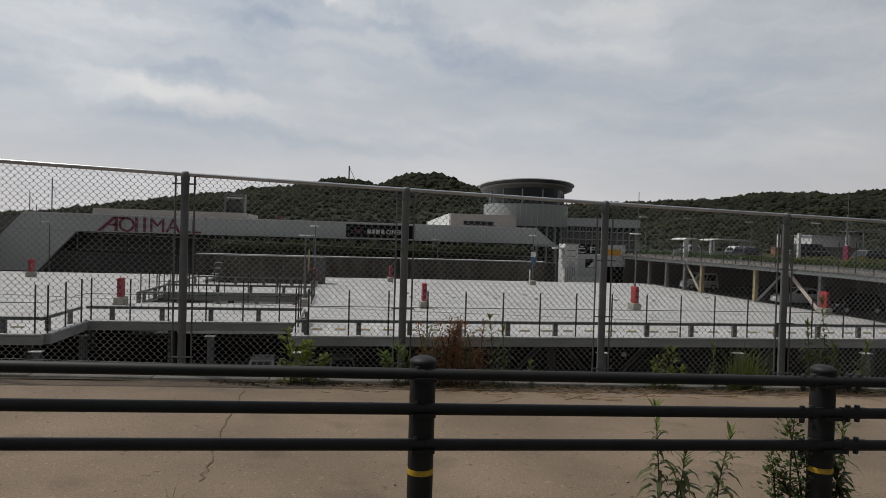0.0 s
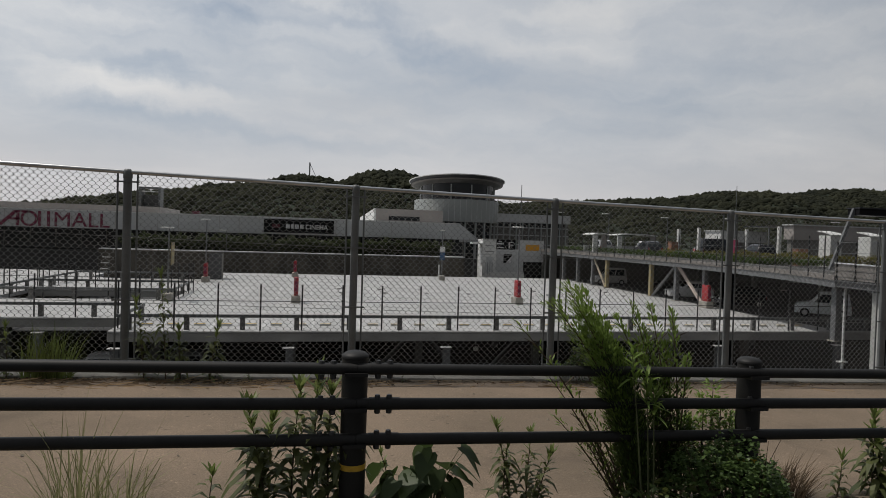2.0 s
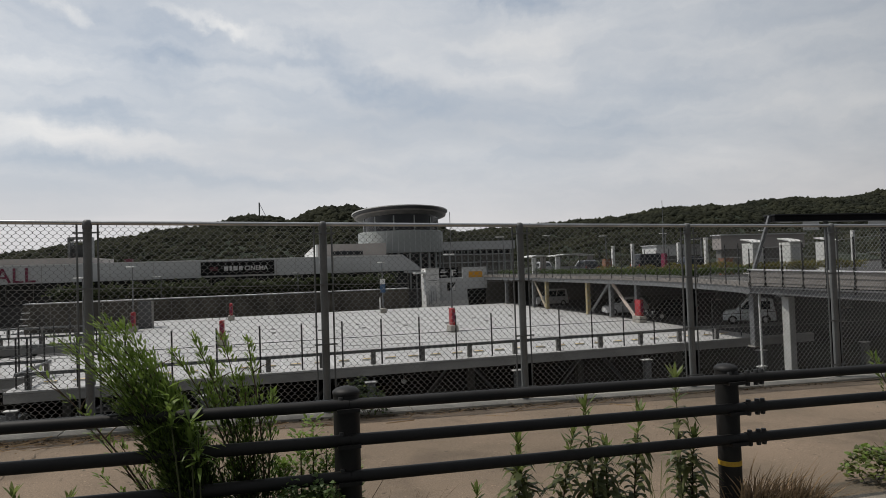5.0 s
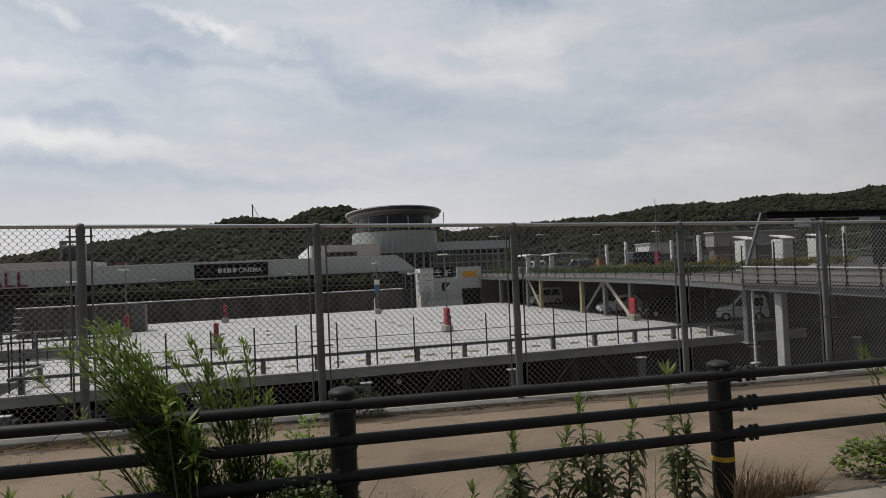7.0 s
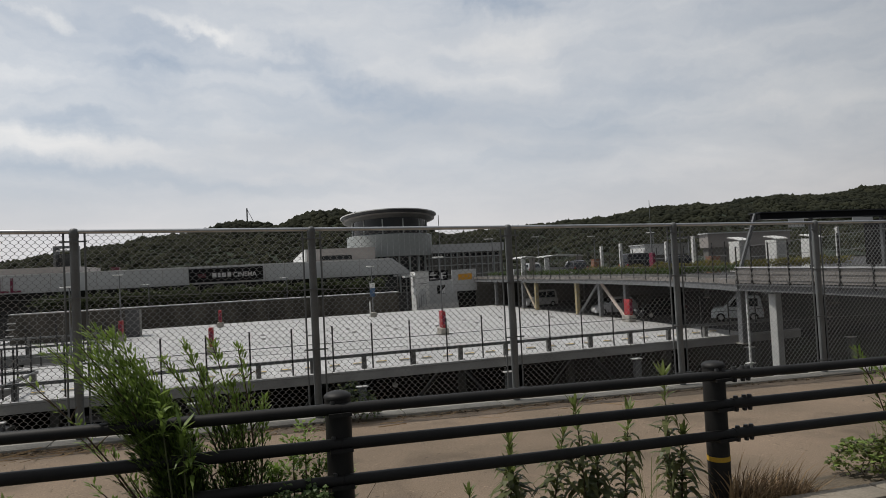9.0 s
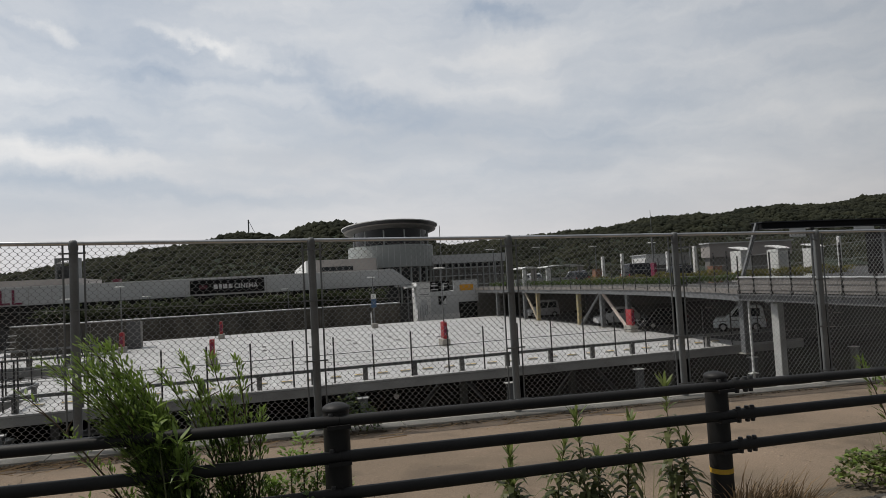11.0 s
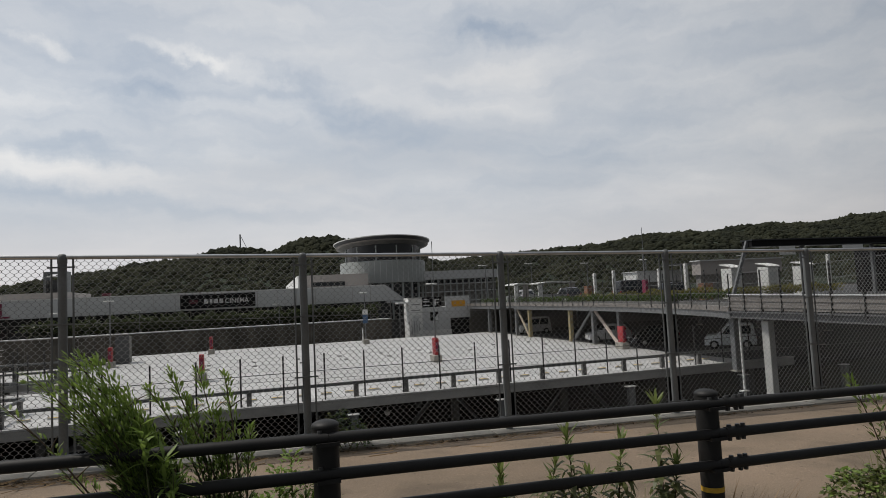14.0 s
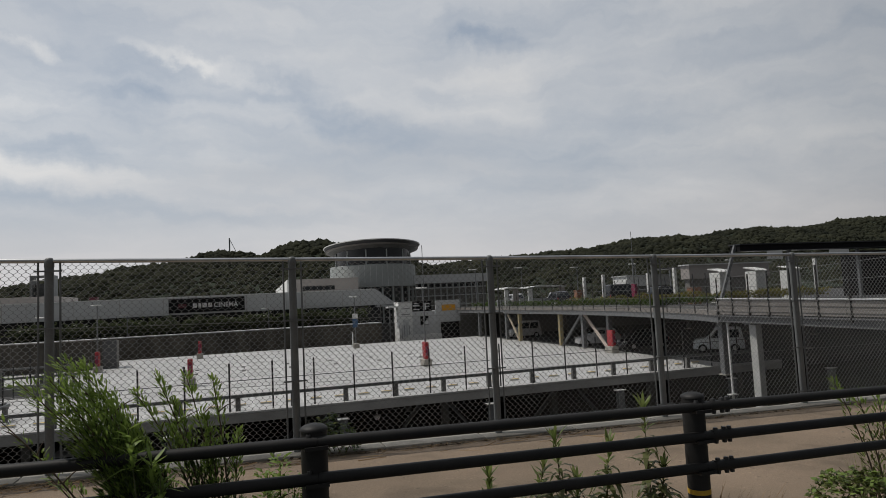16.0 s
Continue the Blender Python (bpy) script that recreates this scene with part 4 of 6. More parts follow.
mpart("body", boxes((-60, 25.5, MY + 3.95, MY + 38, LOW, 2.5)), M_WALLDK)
for i in range(22):
    x = -35 + i * 3.0
    mpart("mullion", boxes((x, x + 0.12, MY + 3.5, MY + 3.6, -1.9, 0.74)), M_WALLDK)
mpart("penthouse", boxes((-34, -14, MY + 6, MY + 20, 2.95, 3.9)), M_PINKWALL)
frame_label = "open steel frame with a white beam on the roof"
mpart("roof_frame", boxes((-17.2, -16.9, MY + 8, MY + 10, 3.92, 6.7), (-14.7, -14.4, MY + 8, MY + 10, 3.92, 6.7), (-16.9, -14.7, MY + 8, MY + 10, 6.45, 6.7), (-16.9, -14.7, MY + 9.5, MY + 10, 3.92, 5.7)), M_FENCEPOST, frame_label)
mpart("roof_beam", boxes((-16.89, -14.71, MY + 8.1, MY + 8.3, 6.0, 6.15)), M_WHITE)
mpart("roof_box", boxes((-9.2, -8.3, MY + 2, MY + 3.0, 2.95, 3.45)), M_LOGO, "dull red rooftop box")

sign = thing("mall_sign", "crimson raised sign on the grey cladding", "sign", (0, 0, 0))
bm = bmesh.new()           # plain shapes in place of the brand mark
prism(bm, [(-31.3, 0.85), (-30.8, 0.85), (-28.9, 2.7), (-29.4, 2.7)], "y", MY - 0.12, MY - 0.003)
box(bm, -29.3, -27.6, MY - 0.12, MY - 0.003, 2.45, 2.7)
box(bm, -29.9, -28.5, MY - 0.12, MY - 0.003, 1.55, 1.8)
box(bm, -29.2, -28.85, MY - 0.12, MY - 0.003, 0.85, 2.44)
part("emblem", bm, M_SIGNRED, sign)
bm = bmesh.new()
ring = [(math.cos(a), math.sin(a)) for a in [2 * math.pi * i / 28 for i in range(28)]]
vo = [[bm.verts.new((-27.75 + c * r, y, 1.75 + s * r)) for c, s in ring] for r, y in ((0.95, MY - 0.12), (0.68, MY - 0.12), (0.68, MY - 0.003), (0.95, MY - 0.003))]
for k in range(4):
    for i in range(28):
        bm.faces.new((vo[k][i], vo[k][(i + 1) % 28], vo[(k + 1) % 4][(i + 1) % 28], vo[(k + 1) % 4][i]))
part("emblem_ring", bm, M_SIGNRED, sign)
part("emblem_bar", boxes((-26.75, -26.45, MY - 0.12, MY - 0.003, 0.85, 2.7), (-25.75, -25.45, MY - 0.12, MY - 0.003, 0.85, 2.7)), M_SIGNRED, sign)
words("lettering", "MALL", 2.55, (-24.9, MY - 0.06, 0.88), M_SIGNRED, sign, 0.055, 6.3)

cs = thing("cinema_sign", "long black sign board with white lettering", "sign", (0, 0, 0))
part("board", boxes((0.1, 9.25, MY - 0.1, MY - 0.003, 0.95, 2.72)), M_DARK, cs)
for x0, x1 in ((2.95, 3.45), (3.62, 3.95), (4.1, 4.62), (4.8, 5.25)):      # plain blocks for the brand name
    part("word_block", boxes((x0, x1, MY - 0.13, MY - 0.1, 1.52, 2.08)), M_SIGNWHITE, cs)
part("logo", boxes((1.2, 2.2, MY - 0.13, MY - 0.1, 1.55, 2.05)), M_LOGO, cs)
words("lettering", "CINEMA", 0.85, (5.5, MY - 0.12, 1.5), M_SIGNWHITE, cs, 0.02, 2.95, 0.018)

# long garden wall in front of the mall, with a rounded end
gw = thing("ramp_wall", "long brownish grey ramp wall with a pale coping", "wall", (-17.5, 80.5, LOW))
bm = boxes((0, 43, 0, 1.2, 0, 5.45))
part("wall", bm, M_WALLBR, gw)
part("coping", boxes((0, 43, -0.06, 1.26, 5.45, 5.56)), M_WALL, gw)
for i in range(7):
    part("joint", boxes((6 * i + 3, 6 * i + 3.05, -0.02, -0.003, 2.6, 5.4)), M_WALLDK, gw)

# the dark wall at the head of the ramp, rounded at one end
hw = thing("ramp_head_wall", "dark brown wall at the ramp head with a pale rim", "wall", (-11.8, 62.5, DECK), group="ramp walls")
rim = [(0, 0), (0, 1.75), (0.1, 2.1), (0.35, 2.36), (0.75, 2.47), (9.9, 2.47), (9.9, 0)]
bm = bmesh.new()
prism(bm, rim, "y", 0, 0.45)
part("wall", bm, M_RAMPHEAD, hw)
part("coping", boxes((0.7, 9.92, -0.05, 0.5, 2.474, 2.53)), M_PARAPET, hw)
for i in range(3):
    part("lamp_strip", boxes((-0.35 + 0.1 * i, 0.3 + 0.1 * i, -0.06, -0.003, 0.75 + 0.52 * i, 0.83 + 0.52 * i)), M_WHITE, hw, "white lamp strip")
for i in range(4):
    part("joint", boxes((2.0 + 2.0 * i, 2.04 + 2.0 * i, -0.012, -0.003, 0, 2.4)), M_WALLDK, hw)
part("end_pier", boxes((8.85, 9.94, -0.09, -0.004, 0, 2.44)), M_GIRDER, hw, "dark grey pier at the wall end")
part("side_wall", boxes((9.5, 9.9, 0.454, 1.6, 0, 2.3)), M_WALLDK, hw)

for x, z0, h, r in ((-41.2, 2.9, 2.75, 0.06), (-38.5, 2.9, 4.7, 0.08), (-35.4, 2.9, 1.5, 0.06), (-40.4, 2.9, 0.9, 0.06)):
    a = thing("antenna", "thin steel antenna mast on the mall roof", "antenna", (x, 93, z0), group="antennas")
    part("pole", tubes(((0, 0, 0), (0, 0, h), r), n=6), M_FENCEPOST, a)
    part("stay", tubes(((0, 0, h * 0.8), (0.5, 0, h * 0.55), r * 0.4), n=4), M_FENCEPOST, a)

# blocks on the roof and the round tower
blk = thing("roof_block", "warm grey rooftop block with a dark slot window", "building", (15.5, 95, 2.5))
bm = boxes((0, 10, 0, 8, 0.4, 2.4))
part("wall", bm, M_PINKWALL, blk)
part("slot_window", boxes((1.9, 6.5, -0.05, -0.003, 0.75, 1.35)), M_GLASS, blk)
bm = bmesh.new()
prism(bm, [(0.0, 0.4), (0.0, 2.4), (26, 1.6), (26, 0.4)], "x", -0.25, -0.004)
part("side_panel", bm, M_WHITE, blk, "white lit side wall")

tower = thing("round_tower", "round pale green tower under a wide dark disc roof", "tower", (30.3, 107, LOW))
bm = bmesh.new()
lathe(bm, [(6.4, 10.5), (7.1, 10.52), (7.1, 14.0), (6.9, 14.1)], 48)
part("drum", bm, M_GREEN, tower)
bm = bmesh.new()
lathe(bm, [(6.3, 0), (6.3, 10.49)], 40)
part("lower_glazing", bm, M_GLASS, tower, "dark glazed lower storeys")
for i in range(24):
    a = 2 * math.pi * i / 24
    o = part("pillar", boxes((-0.13, 0.13, -0.13, 0.13, 0, 10.49)), M_GREEN, tower)
    o.location, o.rotation_euler = (6.75 * math.cos(a), 6.75 * math.sin(a), 0), (0, 0, a)
bm = bmesh.new()
lathe(bm, [(6.35, 7.3), (6.95, 7.3), (6.95, 7.6), (6.35, 7.6)], 40)
part("floor_band", bm, M_WALL, tower)
for i in range(48):
    a = 2 * math.pi * i / 48
    bm = boxes((-0.015, 0.015, -0.03, 0.03, 10.55, 14.0))
    o = part("joint", bm, M_WALL, tower)
    o.location = (7.1 * math.cos(a), 7.1 * math.sin(a), 0)
    o.rotation_euler = (0, 0, a)
bm = bmesh.new()
lathe(bm, [(6.3, 14.1), (6.3, 16.75)], 40)
part("glazing", bm, M_GLASS, tower, "dark glazed lantern")
for i in range(12):
    a = 2 * math.pi * (i + 0.3) / 12
    o = part("mullion", boxes((-0.09, 0.09, -0.09, 0.09, 14.1, 16.5)), M_GREEN, tower)
    o.location = (6.35 * math.cos(a), 6.35 * math.sin(a), 0)
bm = bmesh.new()
lathe(bm, [(7.55, -0.36), (7.95, 0.12), (8.0, 0.2), (7.7, 0.3), (4.0, 0.55), (0.2, 0.65)], 56)
roof_ob = part("disc_roof", bm, M_ROOFMETAL, tower, "dark saucer-shaped roof")
roof_ob.matrix_basis = pose(0, 0, 17.1, -5.0, 0, 0)
bm = bmesh.new()
lathe(bm, [(6.1, -0.95), (7.3, -0.52), (7.52, -0.5)], 56)
roof_ob = part("soffit", bm, M_CONC, tower, "grey sloping underside of the roof")
roof_ob.matrix_basis = pose(0, 0, 17.1, -5.0, 0, 0)
bm = bmesh.new()
lathe(bm, [(7.5, -0.52), (7.72, -0.5), (7.75, -0.34), (7.56, -0.32)], 56)
roof_ob = part("lip", bm, M_PARAPET, tower, "pale lower lip of the roof")
roof_ob.matrix_basis = pose(0, 0, 17.1, -5.0, 0, 0)
bm = bmesh.new()
vr = [[bm.verts.new((r * math.cos(2 * math.pi * i / 56), r * math.sin(2 * math.pi * i / 56), z)) for i in range(56)] for r, z in ((7.97, 0.10), (8.08, 0.12), (8.08, 0.24), (7.9, 0.28))]
for k in range(4):
    for i in range(56):
        bm.faces.new((vr[k][i], vr[k][(i + 1) % 56], vr[(k + 1) % 4][(i + 1) % 56], vr[(k + 1) % 4][i]))
o = part("rim", bm, M_WHITE, tower, "pale metal rim")
o.matrix_basis = pose(0, 0, 17.1, -5.0, 0, 0)

wing = thing("tower_wing", "grey two-storey wing beside the round tower", "building", (34.5, 103.5, LOW))
part("wall", boxes((0, 15, 0, 10, 10.8, 12.2)), M_WALL, wing)
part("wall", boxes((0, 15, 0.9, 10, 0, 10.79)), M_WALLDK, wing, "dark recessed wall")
part("window_band", boxes((2.6, 14.2, 0.8, 0.897, 10.1, 10.75)), M_GLASS, wing)
for z in (7.0, 8.6, 9.9):
    part("ledge", boxes((0.2, 14.8, 0.35, 0.89, z, z + 0.16)), M_WALL, wing)
for i in range(13):
    part("fin", boxes((1.0 + i * 1.1, 1.14 + i * 1.1, 0.05, 0.34, 4.0, 10.78)), M_GREEN, wing)

# ---- stair kiosk at the far rim of the deck ----
KY = 77.3
kiosk = thing("stair_kiosk", "white and grey stair kiosk with letter signs", "kiosk", (0, KY, LOW))


def kpart(name, bm, m, label=""):
    for v in bm.verts:
        v.co -= Vector((0, KY, LOW))
    return part(name, bm, m, kiosk, label)


kpart("white_shed", boxes((26.9, 28.6, KY - 0.4, KY + 2, -3.9, 0.95)), M_WHITE, "white clad stair head")
kpart("canopy", boxes((25.6, 26.9, KY - 0.4, KY + 1, 0.3, 0.5)), M_WHITE)
kpart("canopy_post", boxes((25.75, 25.87, KY - 0.3, KY - 0.18, -3.9, 0.3)), M_STEEL)
kpart("wall", boxes((28.6, 32.3, KY, KY + 2, LOW, -0.3)), M_WALL)
kpart("letter_board", boxes((28.65, 30.0, KY + 0.3, KY + 0.5, -0.29, 0.95)), M_DARK)
kpart("letter_board", boxes((30.03, 31.3, KY + 0.3, KY + 0.5, -0.29, 0.95)), M_DARK)
kpart("sign_bar", boxes((28.9, 29.75, KY + 0.26, KY + 0.3, 0.35, 0.5), (28.9, 29.75, KY + 0.26, KY + 0.3, -0.1, 0.02), (29.1, 29.5, KY + 0.26, KY + 0.3, 0.62, 0.75)), M_SIGNWHITE)
words("lettering", "F", 1.15, (30.4 - 0, KY + 0.27 - KY, -0.12 - LOW), M_SIGNWHITE, kiosk, 0.02, 0.62)
kpart("arrow_board", boxes((29.7, 30.75, KY - 0.05, KY - 0.003, -1.95, -0.85)), M_DARK)
bm = bmesh.new()
prism(bm, [(30.0, -1.9), (30.72, -1.9), (30.72, -1.1)], "y", KY - 0.08, KY - 0.05)
kpart("arrow", bm, M_SIGNWHITE)
kpart("sign_board", boxes((31.7, 34.9, KY - 0.1, KY + 0.1, -1.75, 0.95)), M_WALL, "grey sign board")
kpart("sign_text", boxes((32.5, 34.3, KY - 0.13, KY - 0.1, -0.35, 0.4)), M_ORANGE, "yellow-orange sign field")
kpart("stair_door", boxes((32.4, 34.8, KY + 0.2, KY + 0.3, -3.9, -1.76)), M_DARK)
kpart("low_wall", boxes((27.6, 32.0, KY - 1.25, KY - 1.13, DECK - 0.3, DECK + 0.42)), M_WHITE, "low white parapet")
kpart("shed_door", boxes((27.35, 28.15, KY - 0.44, KY - 0.403, -3.3, -1.2)), M_WALL)
kpart("shed_trim", boxes((26.86, 28.64, KY - 0.45, KY - 0.403, 0.82, 1.0)), M_STOP)
for z in (-0.6, 0.1):
    kpart("shed_slot", boxes((27.2, 28.3, KY - 0.43, KY - 0.403, z, z + 0.08)), M_CONC)
for i in range(5):
    kpart("railing_bar", boxes((26.8 + i * 0.3, 26.84 + i * 0.3, KY - 0.9, KY - 0.86, DECK, DECK + 1.6)), M_STEEL)

# ---- hills and woods ----
# the ridge: its line of height from west to east
RX = [-1500, -700, -430, -340, -256, -196, -139, -119, -55, -20, 5, 49, 68, 91, 114, 126, 145, 259, 280, 444, 542, 583, 626, 713, 757, 775, 793, 858, 975, 1054, 1075, 1148, 1500, 2300]
RZ = [6, 8, 12, 19, 34, 44, 49, 56, 63, 73, 75, 68, 79, 86, 84, 88, 79, 49, 47, 60, 67, 72, 81, 83, 79, 82, 90, 95, 94, 103, 109, 111, 120, 90]


def hill_z(x, y):
    r = float(np.interp(x, RX, RZ)) - LOW
    d = (y - 900) / (230 if y < 900 else 260)
    k = math.exp(-d * d)
    n = noise.noise(Vector((x / 90, y / 90, 0))) * 9 + noise.noise(Vector((x / 35, y / 35, 3))) * 4
    top = noise.noise(Vector((x / 22, y / 60, 7))) * 2.2
    return LOW + r * k + n * (1 - k) * k * 3 - 1 + top * k


bm = bmesh.new()
gx = [-1500 + 12.5 * i for i in range(305)]
gy = [480 + 25 * i for i in range(27)]
rows = [[bm.verts.new((x, y, hill_z(x, y))) for y in gy] for x in gx]
for a, b in zip(rows, rows[1:]):
    for i in range(len(gy) - 1):
        bm.faces.new((a[i], b[i], b[i + 1], a[i + 1])).smooth = True
tagged(part("hill", bm, M_HILL), "long dark wooded ridge in the distance", "hill", kind="structure")


def clump_cloud(name, points, material, label, category):
    """Many uneven tree crowns in one mesh. points: x, y, z, radius."""
    base = bmesh.new()
    bmesh.ops.create_icosphere(base, subdivisions=1, radius=1)
    bv = np.array([v.co[:] for v in base.verts])
    bf = np.array([[v.index for v in f.verts] for f in base.faces])
    base.free()
    rng = np.random.default_rng(5)
    V, F = [], []
    for i, (x, y, z, r) in enumerate(points):
        j = bv * rng.uniform(0.65, 1.35, (len(bv), 1)) * (r, r, r * rng.uniform(0.6, 1.1))
        V.append(j + (x, y, z))
        F.append(bf + i * len(bv))
    me = bpy.data.meshes.new(name)
    me.from_pydata(np.vstack(V).tolist(), [], np.vstack(F).tolist())
    me.polygons.foreach_set("use_smooth", [True] * len(me.polygons))
    me.materials.append(material)
    return tagged(new(name, me), label, category, kind="stuff")


rng = np.random.default_rng(11)
pts = []
for i in range(46000):
    x = rng.uniform(-650, 1500)
    y = 920 - abs(rng.normal(0, 170))
    if y < 500:
        continue
    r = rng.uniform(3.6, 6.5) if rng.uniform() < 0.16 else 1.5 + 2.9 * rng.uniform() ** 2
    pts.append((x, y, hill_z(x, y) - r * rng.uniform(0.0, 0.45) + 0.5, r))
clump_cloud("woods", pts, M_WOODS, "dense dark green woods covering the far ridge", "woods")
mast = thing("mast", "thin steel mast with a stay on the ridge", "mast", (6.5, 890, 70))
part("pole", tubes(((0, 0, -8), (0, 0, 24), 0.9), n=6), M_FENCEPOST, mast)
part("stay", tubes(((0, 0, 23), (9, 0, 4), 0.35), n=5), M_FENCEPOST, mast)


# ---- cars ----
def car(x, y, z, turn, paint, label, van=False, L=3.6, H=1.6, W=1.55):
    g = thing("car", label, "car", (x, y, z), group="parked cars")
    g.rotation_euler = (0, 0, radians(turn))
    h = L / 2
    zb = 0.24
    if van:
        low = [(-h, zb), (-h, 0.80), (-h + 0.05, 0.95), (h - 0.85, 0.98), (h - 0.2, 0.9), (h - 0.02, 0.7), (h, zb)]
        top = [(-h + 0.06, 0.96), (-h + 0.16, H - 0.08), (-h + 0.4, H), (h - 1.55, H), (h - 0.85, 0.98)]
    else:
        low = [(-h, zb), (-h, 0.75), (-h + 0.06, 0.88), (h - 1.05, 0.92), (h - 0.25, 0.78), (h - 0.03, 0.6), (h, zb)]
        top = [(-h + 0.1, 0.89), (-h + 0.45, H - 0.08), (-h + 0.8, H), (h - 1.75, H - 0.03), (h - 1.05, 0.92)]
    w = W / 2
    bm = bmesh.new()
    prism(bm, low, "y", -w, w)
    bevel(bm, 0.05, 2)
    part("body", bm, paint, g)
    bm = bmesh.new()
    a = [bm.verts.new((px, -w + 0.03 if pz < 1.1 else -w + 0.16, pz)) for px, pz in top]
    b = [bm.verts.new((px, w - 0.03 if pz < 1.1 else w - 0.16, pz)) for px, pz in top]
    bm.faces.new(a[::-1])
    bm.faces.new(b)
    for i in range(len(a)):
        j = (i + 1) % len(a)
        bm.faces.new((a[i], a[j], b[j], b[i]))
    bevel(bm, 0.03, 2)
    part("cabin", bm, paint, g)
    # side windows, windscreen and rear window lie just proud of the cabin
    x0, x1 = top[0][0] + 0.28, top[-1][0] - 0.30
    zt = H - 0.18
    xr, xf = top[1][0] + 0.18, top[3][0] - 0.02
    for s in (-1, 1):
        for u0, u1, v0, v1 in ((x0, (x0 + x1) / 2 - 0.05, xr, (xr + xf) / 2 - 0.05), ((x0 + x1) / 2 + 0.05, x1, (xr + xf) / 2 + 0.05, xf)):
            bm = bmesh.new()
            y0, y1 = s * (w - 0.035), s * (w - 0.135)
            q = [(u0, y0, 1.0), (u1, y0, 1.0), (v1, y1, zt), (v0, y1, zt)]
            vs = [bm.verts.new((px, py + s * 0.02, pz)) for px, py, pz in q] + [bm.verts.new((px, py - s * 0.02, pz)) for px, py, pz in q]
            bm.faces.new(vs[:4])
            bm.faces.new(vs[4:][::-1])
            for i in range(4):
                j = (i + 1) % 4
                bm.faces.new((vs[i], vs[j], vs[4 + j], vs[4 + i]))
            part("window", bm, M_CARGLASS, g)
    for name, (ax, az), (bx, bz) in (("windscreen", top[3], top[4]), ("rear_window", top[1], top[0])):
        d = Vector((az - bz, 0, bx - ax)).normalized() * 0.02
        if name == "rear_window":
            d = Vector((-abs(d.x), 0, abs(d.z)))
        else:
            d = Vector((abs(d.x), 0, abs(d.z)))
        m = 0.15
        pa, pb = Vector((ax, 0, az)).lerp(Vector((bx, 0, bz)), m), Vector((ax, 0, az)).lerp(Vector((bx, 0, bz)), 1 - m)
        bm = bmesh.new()
        q = [pa + Vector((0, -w + 0.28, 0)), pa + Vector((0, w - 0.28, 0)), pb + Vector((0, w - 0.16, 0)), pb + Vector((0, -w + 0.16, 0))]
        vs = [bm.verts.new(p + d) for p in q] + [bm.verts.new(p - d) for p in q]
        bm.faces.new(vs[:4])
        bm.faces.new(vs[4:][::-1])
        for i in range(4):
            j = (i + 1) % 4
            bm.faces.new((vs[i], vs[j], vs[4 + j], vs[4 + i]))
        part(name, bm, M_CARGLASS, g)
    for sx in (-1, 1):
        for s in (-1, 1):
            bm = bmesh.new()
            cx = sx * (h - 0.62)
            tube(bm, (cx, s * (w - 0.16), 0.29), (cx, s * (w + 0.01), 0.29), 0.29, n=18)
            wh = part("wheel", bm, M_TYRE, g)
            bm = bmesh.new()
            tube(bm, (cx, s * (w + 0.005), 0.29), (cx, s * (w + 0.02), 0.29), 0.17, n=12)
            part("rim", bm, M_CHROME, wh)
    for s in (-1, 1):
        part("headlight", boxes((h - 0.12, h - 0.01, s * (w - 0.25) - 0.14, s * (w - 0.25) + 0.14, 0.6, 0.72)), M_CHROME, g)
        part("tail_lamp", boxes((-h - 0.012, -h + 0.05, s * (w - 0.1) - 0.07, s * (w - 0.1) + 0.07, 0.62, 0.86)), M_RED, g)
    return g


car(39.75, 37.45, DECK, 140, CAR_PAINTS[2], "pale blue minivan parked under the upper deck", van=True, H=1.72, L=3.3, W=1.45)
car(37.2, 49.0, DECK, 165, CAR_PAINTS[0], "white hatchback parked in the shade behind columns", H=1.5)
car(37.6, 43.2, DECK, 175, CAR_PAINTS[4], "black hatchback parked in the shade behind columns", H=1.5)
car(37.4, 64.2, DECK, 175, CAR_PAINTS[0], "white minivan parked in the shade at the far end", van=True, H=1.8)
car(-4.5, 37.5, LOW, 90, CAR_PAINTS[0], "white hatchback parked on the dark lower level", H=1.5)
car(-0.2, 38.0, LOW, 90, CAR_PAINTS[1], "silver hatchback parked on the dark lower level", H=1.5)

# ---- things on the upper deck ----
for x0, x1, y0, label in ((35.4, 37.0, 64.0, "small white shelter with a curved roof"), (37.2, 41.5, 62.0, "long white shelter with a curved roof")):
    g = thing("shelter", label, "shelter", (x0, y0, UP), group="roof shelters")
    w = x1 - x0
    bm = bmesh.new()
    arc = [(w * i / 8 - 0.1 + 0.2 * i / 8, 1.95 + 0.28 * math.sin(math.pi * (0.15 + 0.7 * i / 8))) for i in range(9)]
    prism(bm, arc + [(u, v - 0.09) for u, v in arc[::-1]], "y", -0.2, 2.6)
    part("roof", bm, M_WHITE, g)
    part("end_wall", boxes((0, 0.5, 0, 0.15, 0, 1.95)), M_WHITE, g)
    part("end_wall", boxes((w - 0.6, w, 0, 0.15, 0, 1.95)), M_PINKWALL, g)
    part("back_wall", boxes((0, w, 2.2, 2.35, 0, 0.9)), M_WALL, g)
for x, y, h in ((39.8, 55, 2.7), (41.9, 55, 2.9), (47.0, 55, 2.9), (42.4, 45, 2.95), (57.5, 45, 3.3)):
    g = thing("pillar", "pale square pillar standing on the upper deck", "pillar", (x, y, UP), group="roof pillars")
    bm = boxes((-0.13, 0.13, -0.13, 0.13, 0, h))
    bevel(bm, 0.02)
    part("shaft", bm, M_WHITE, g)
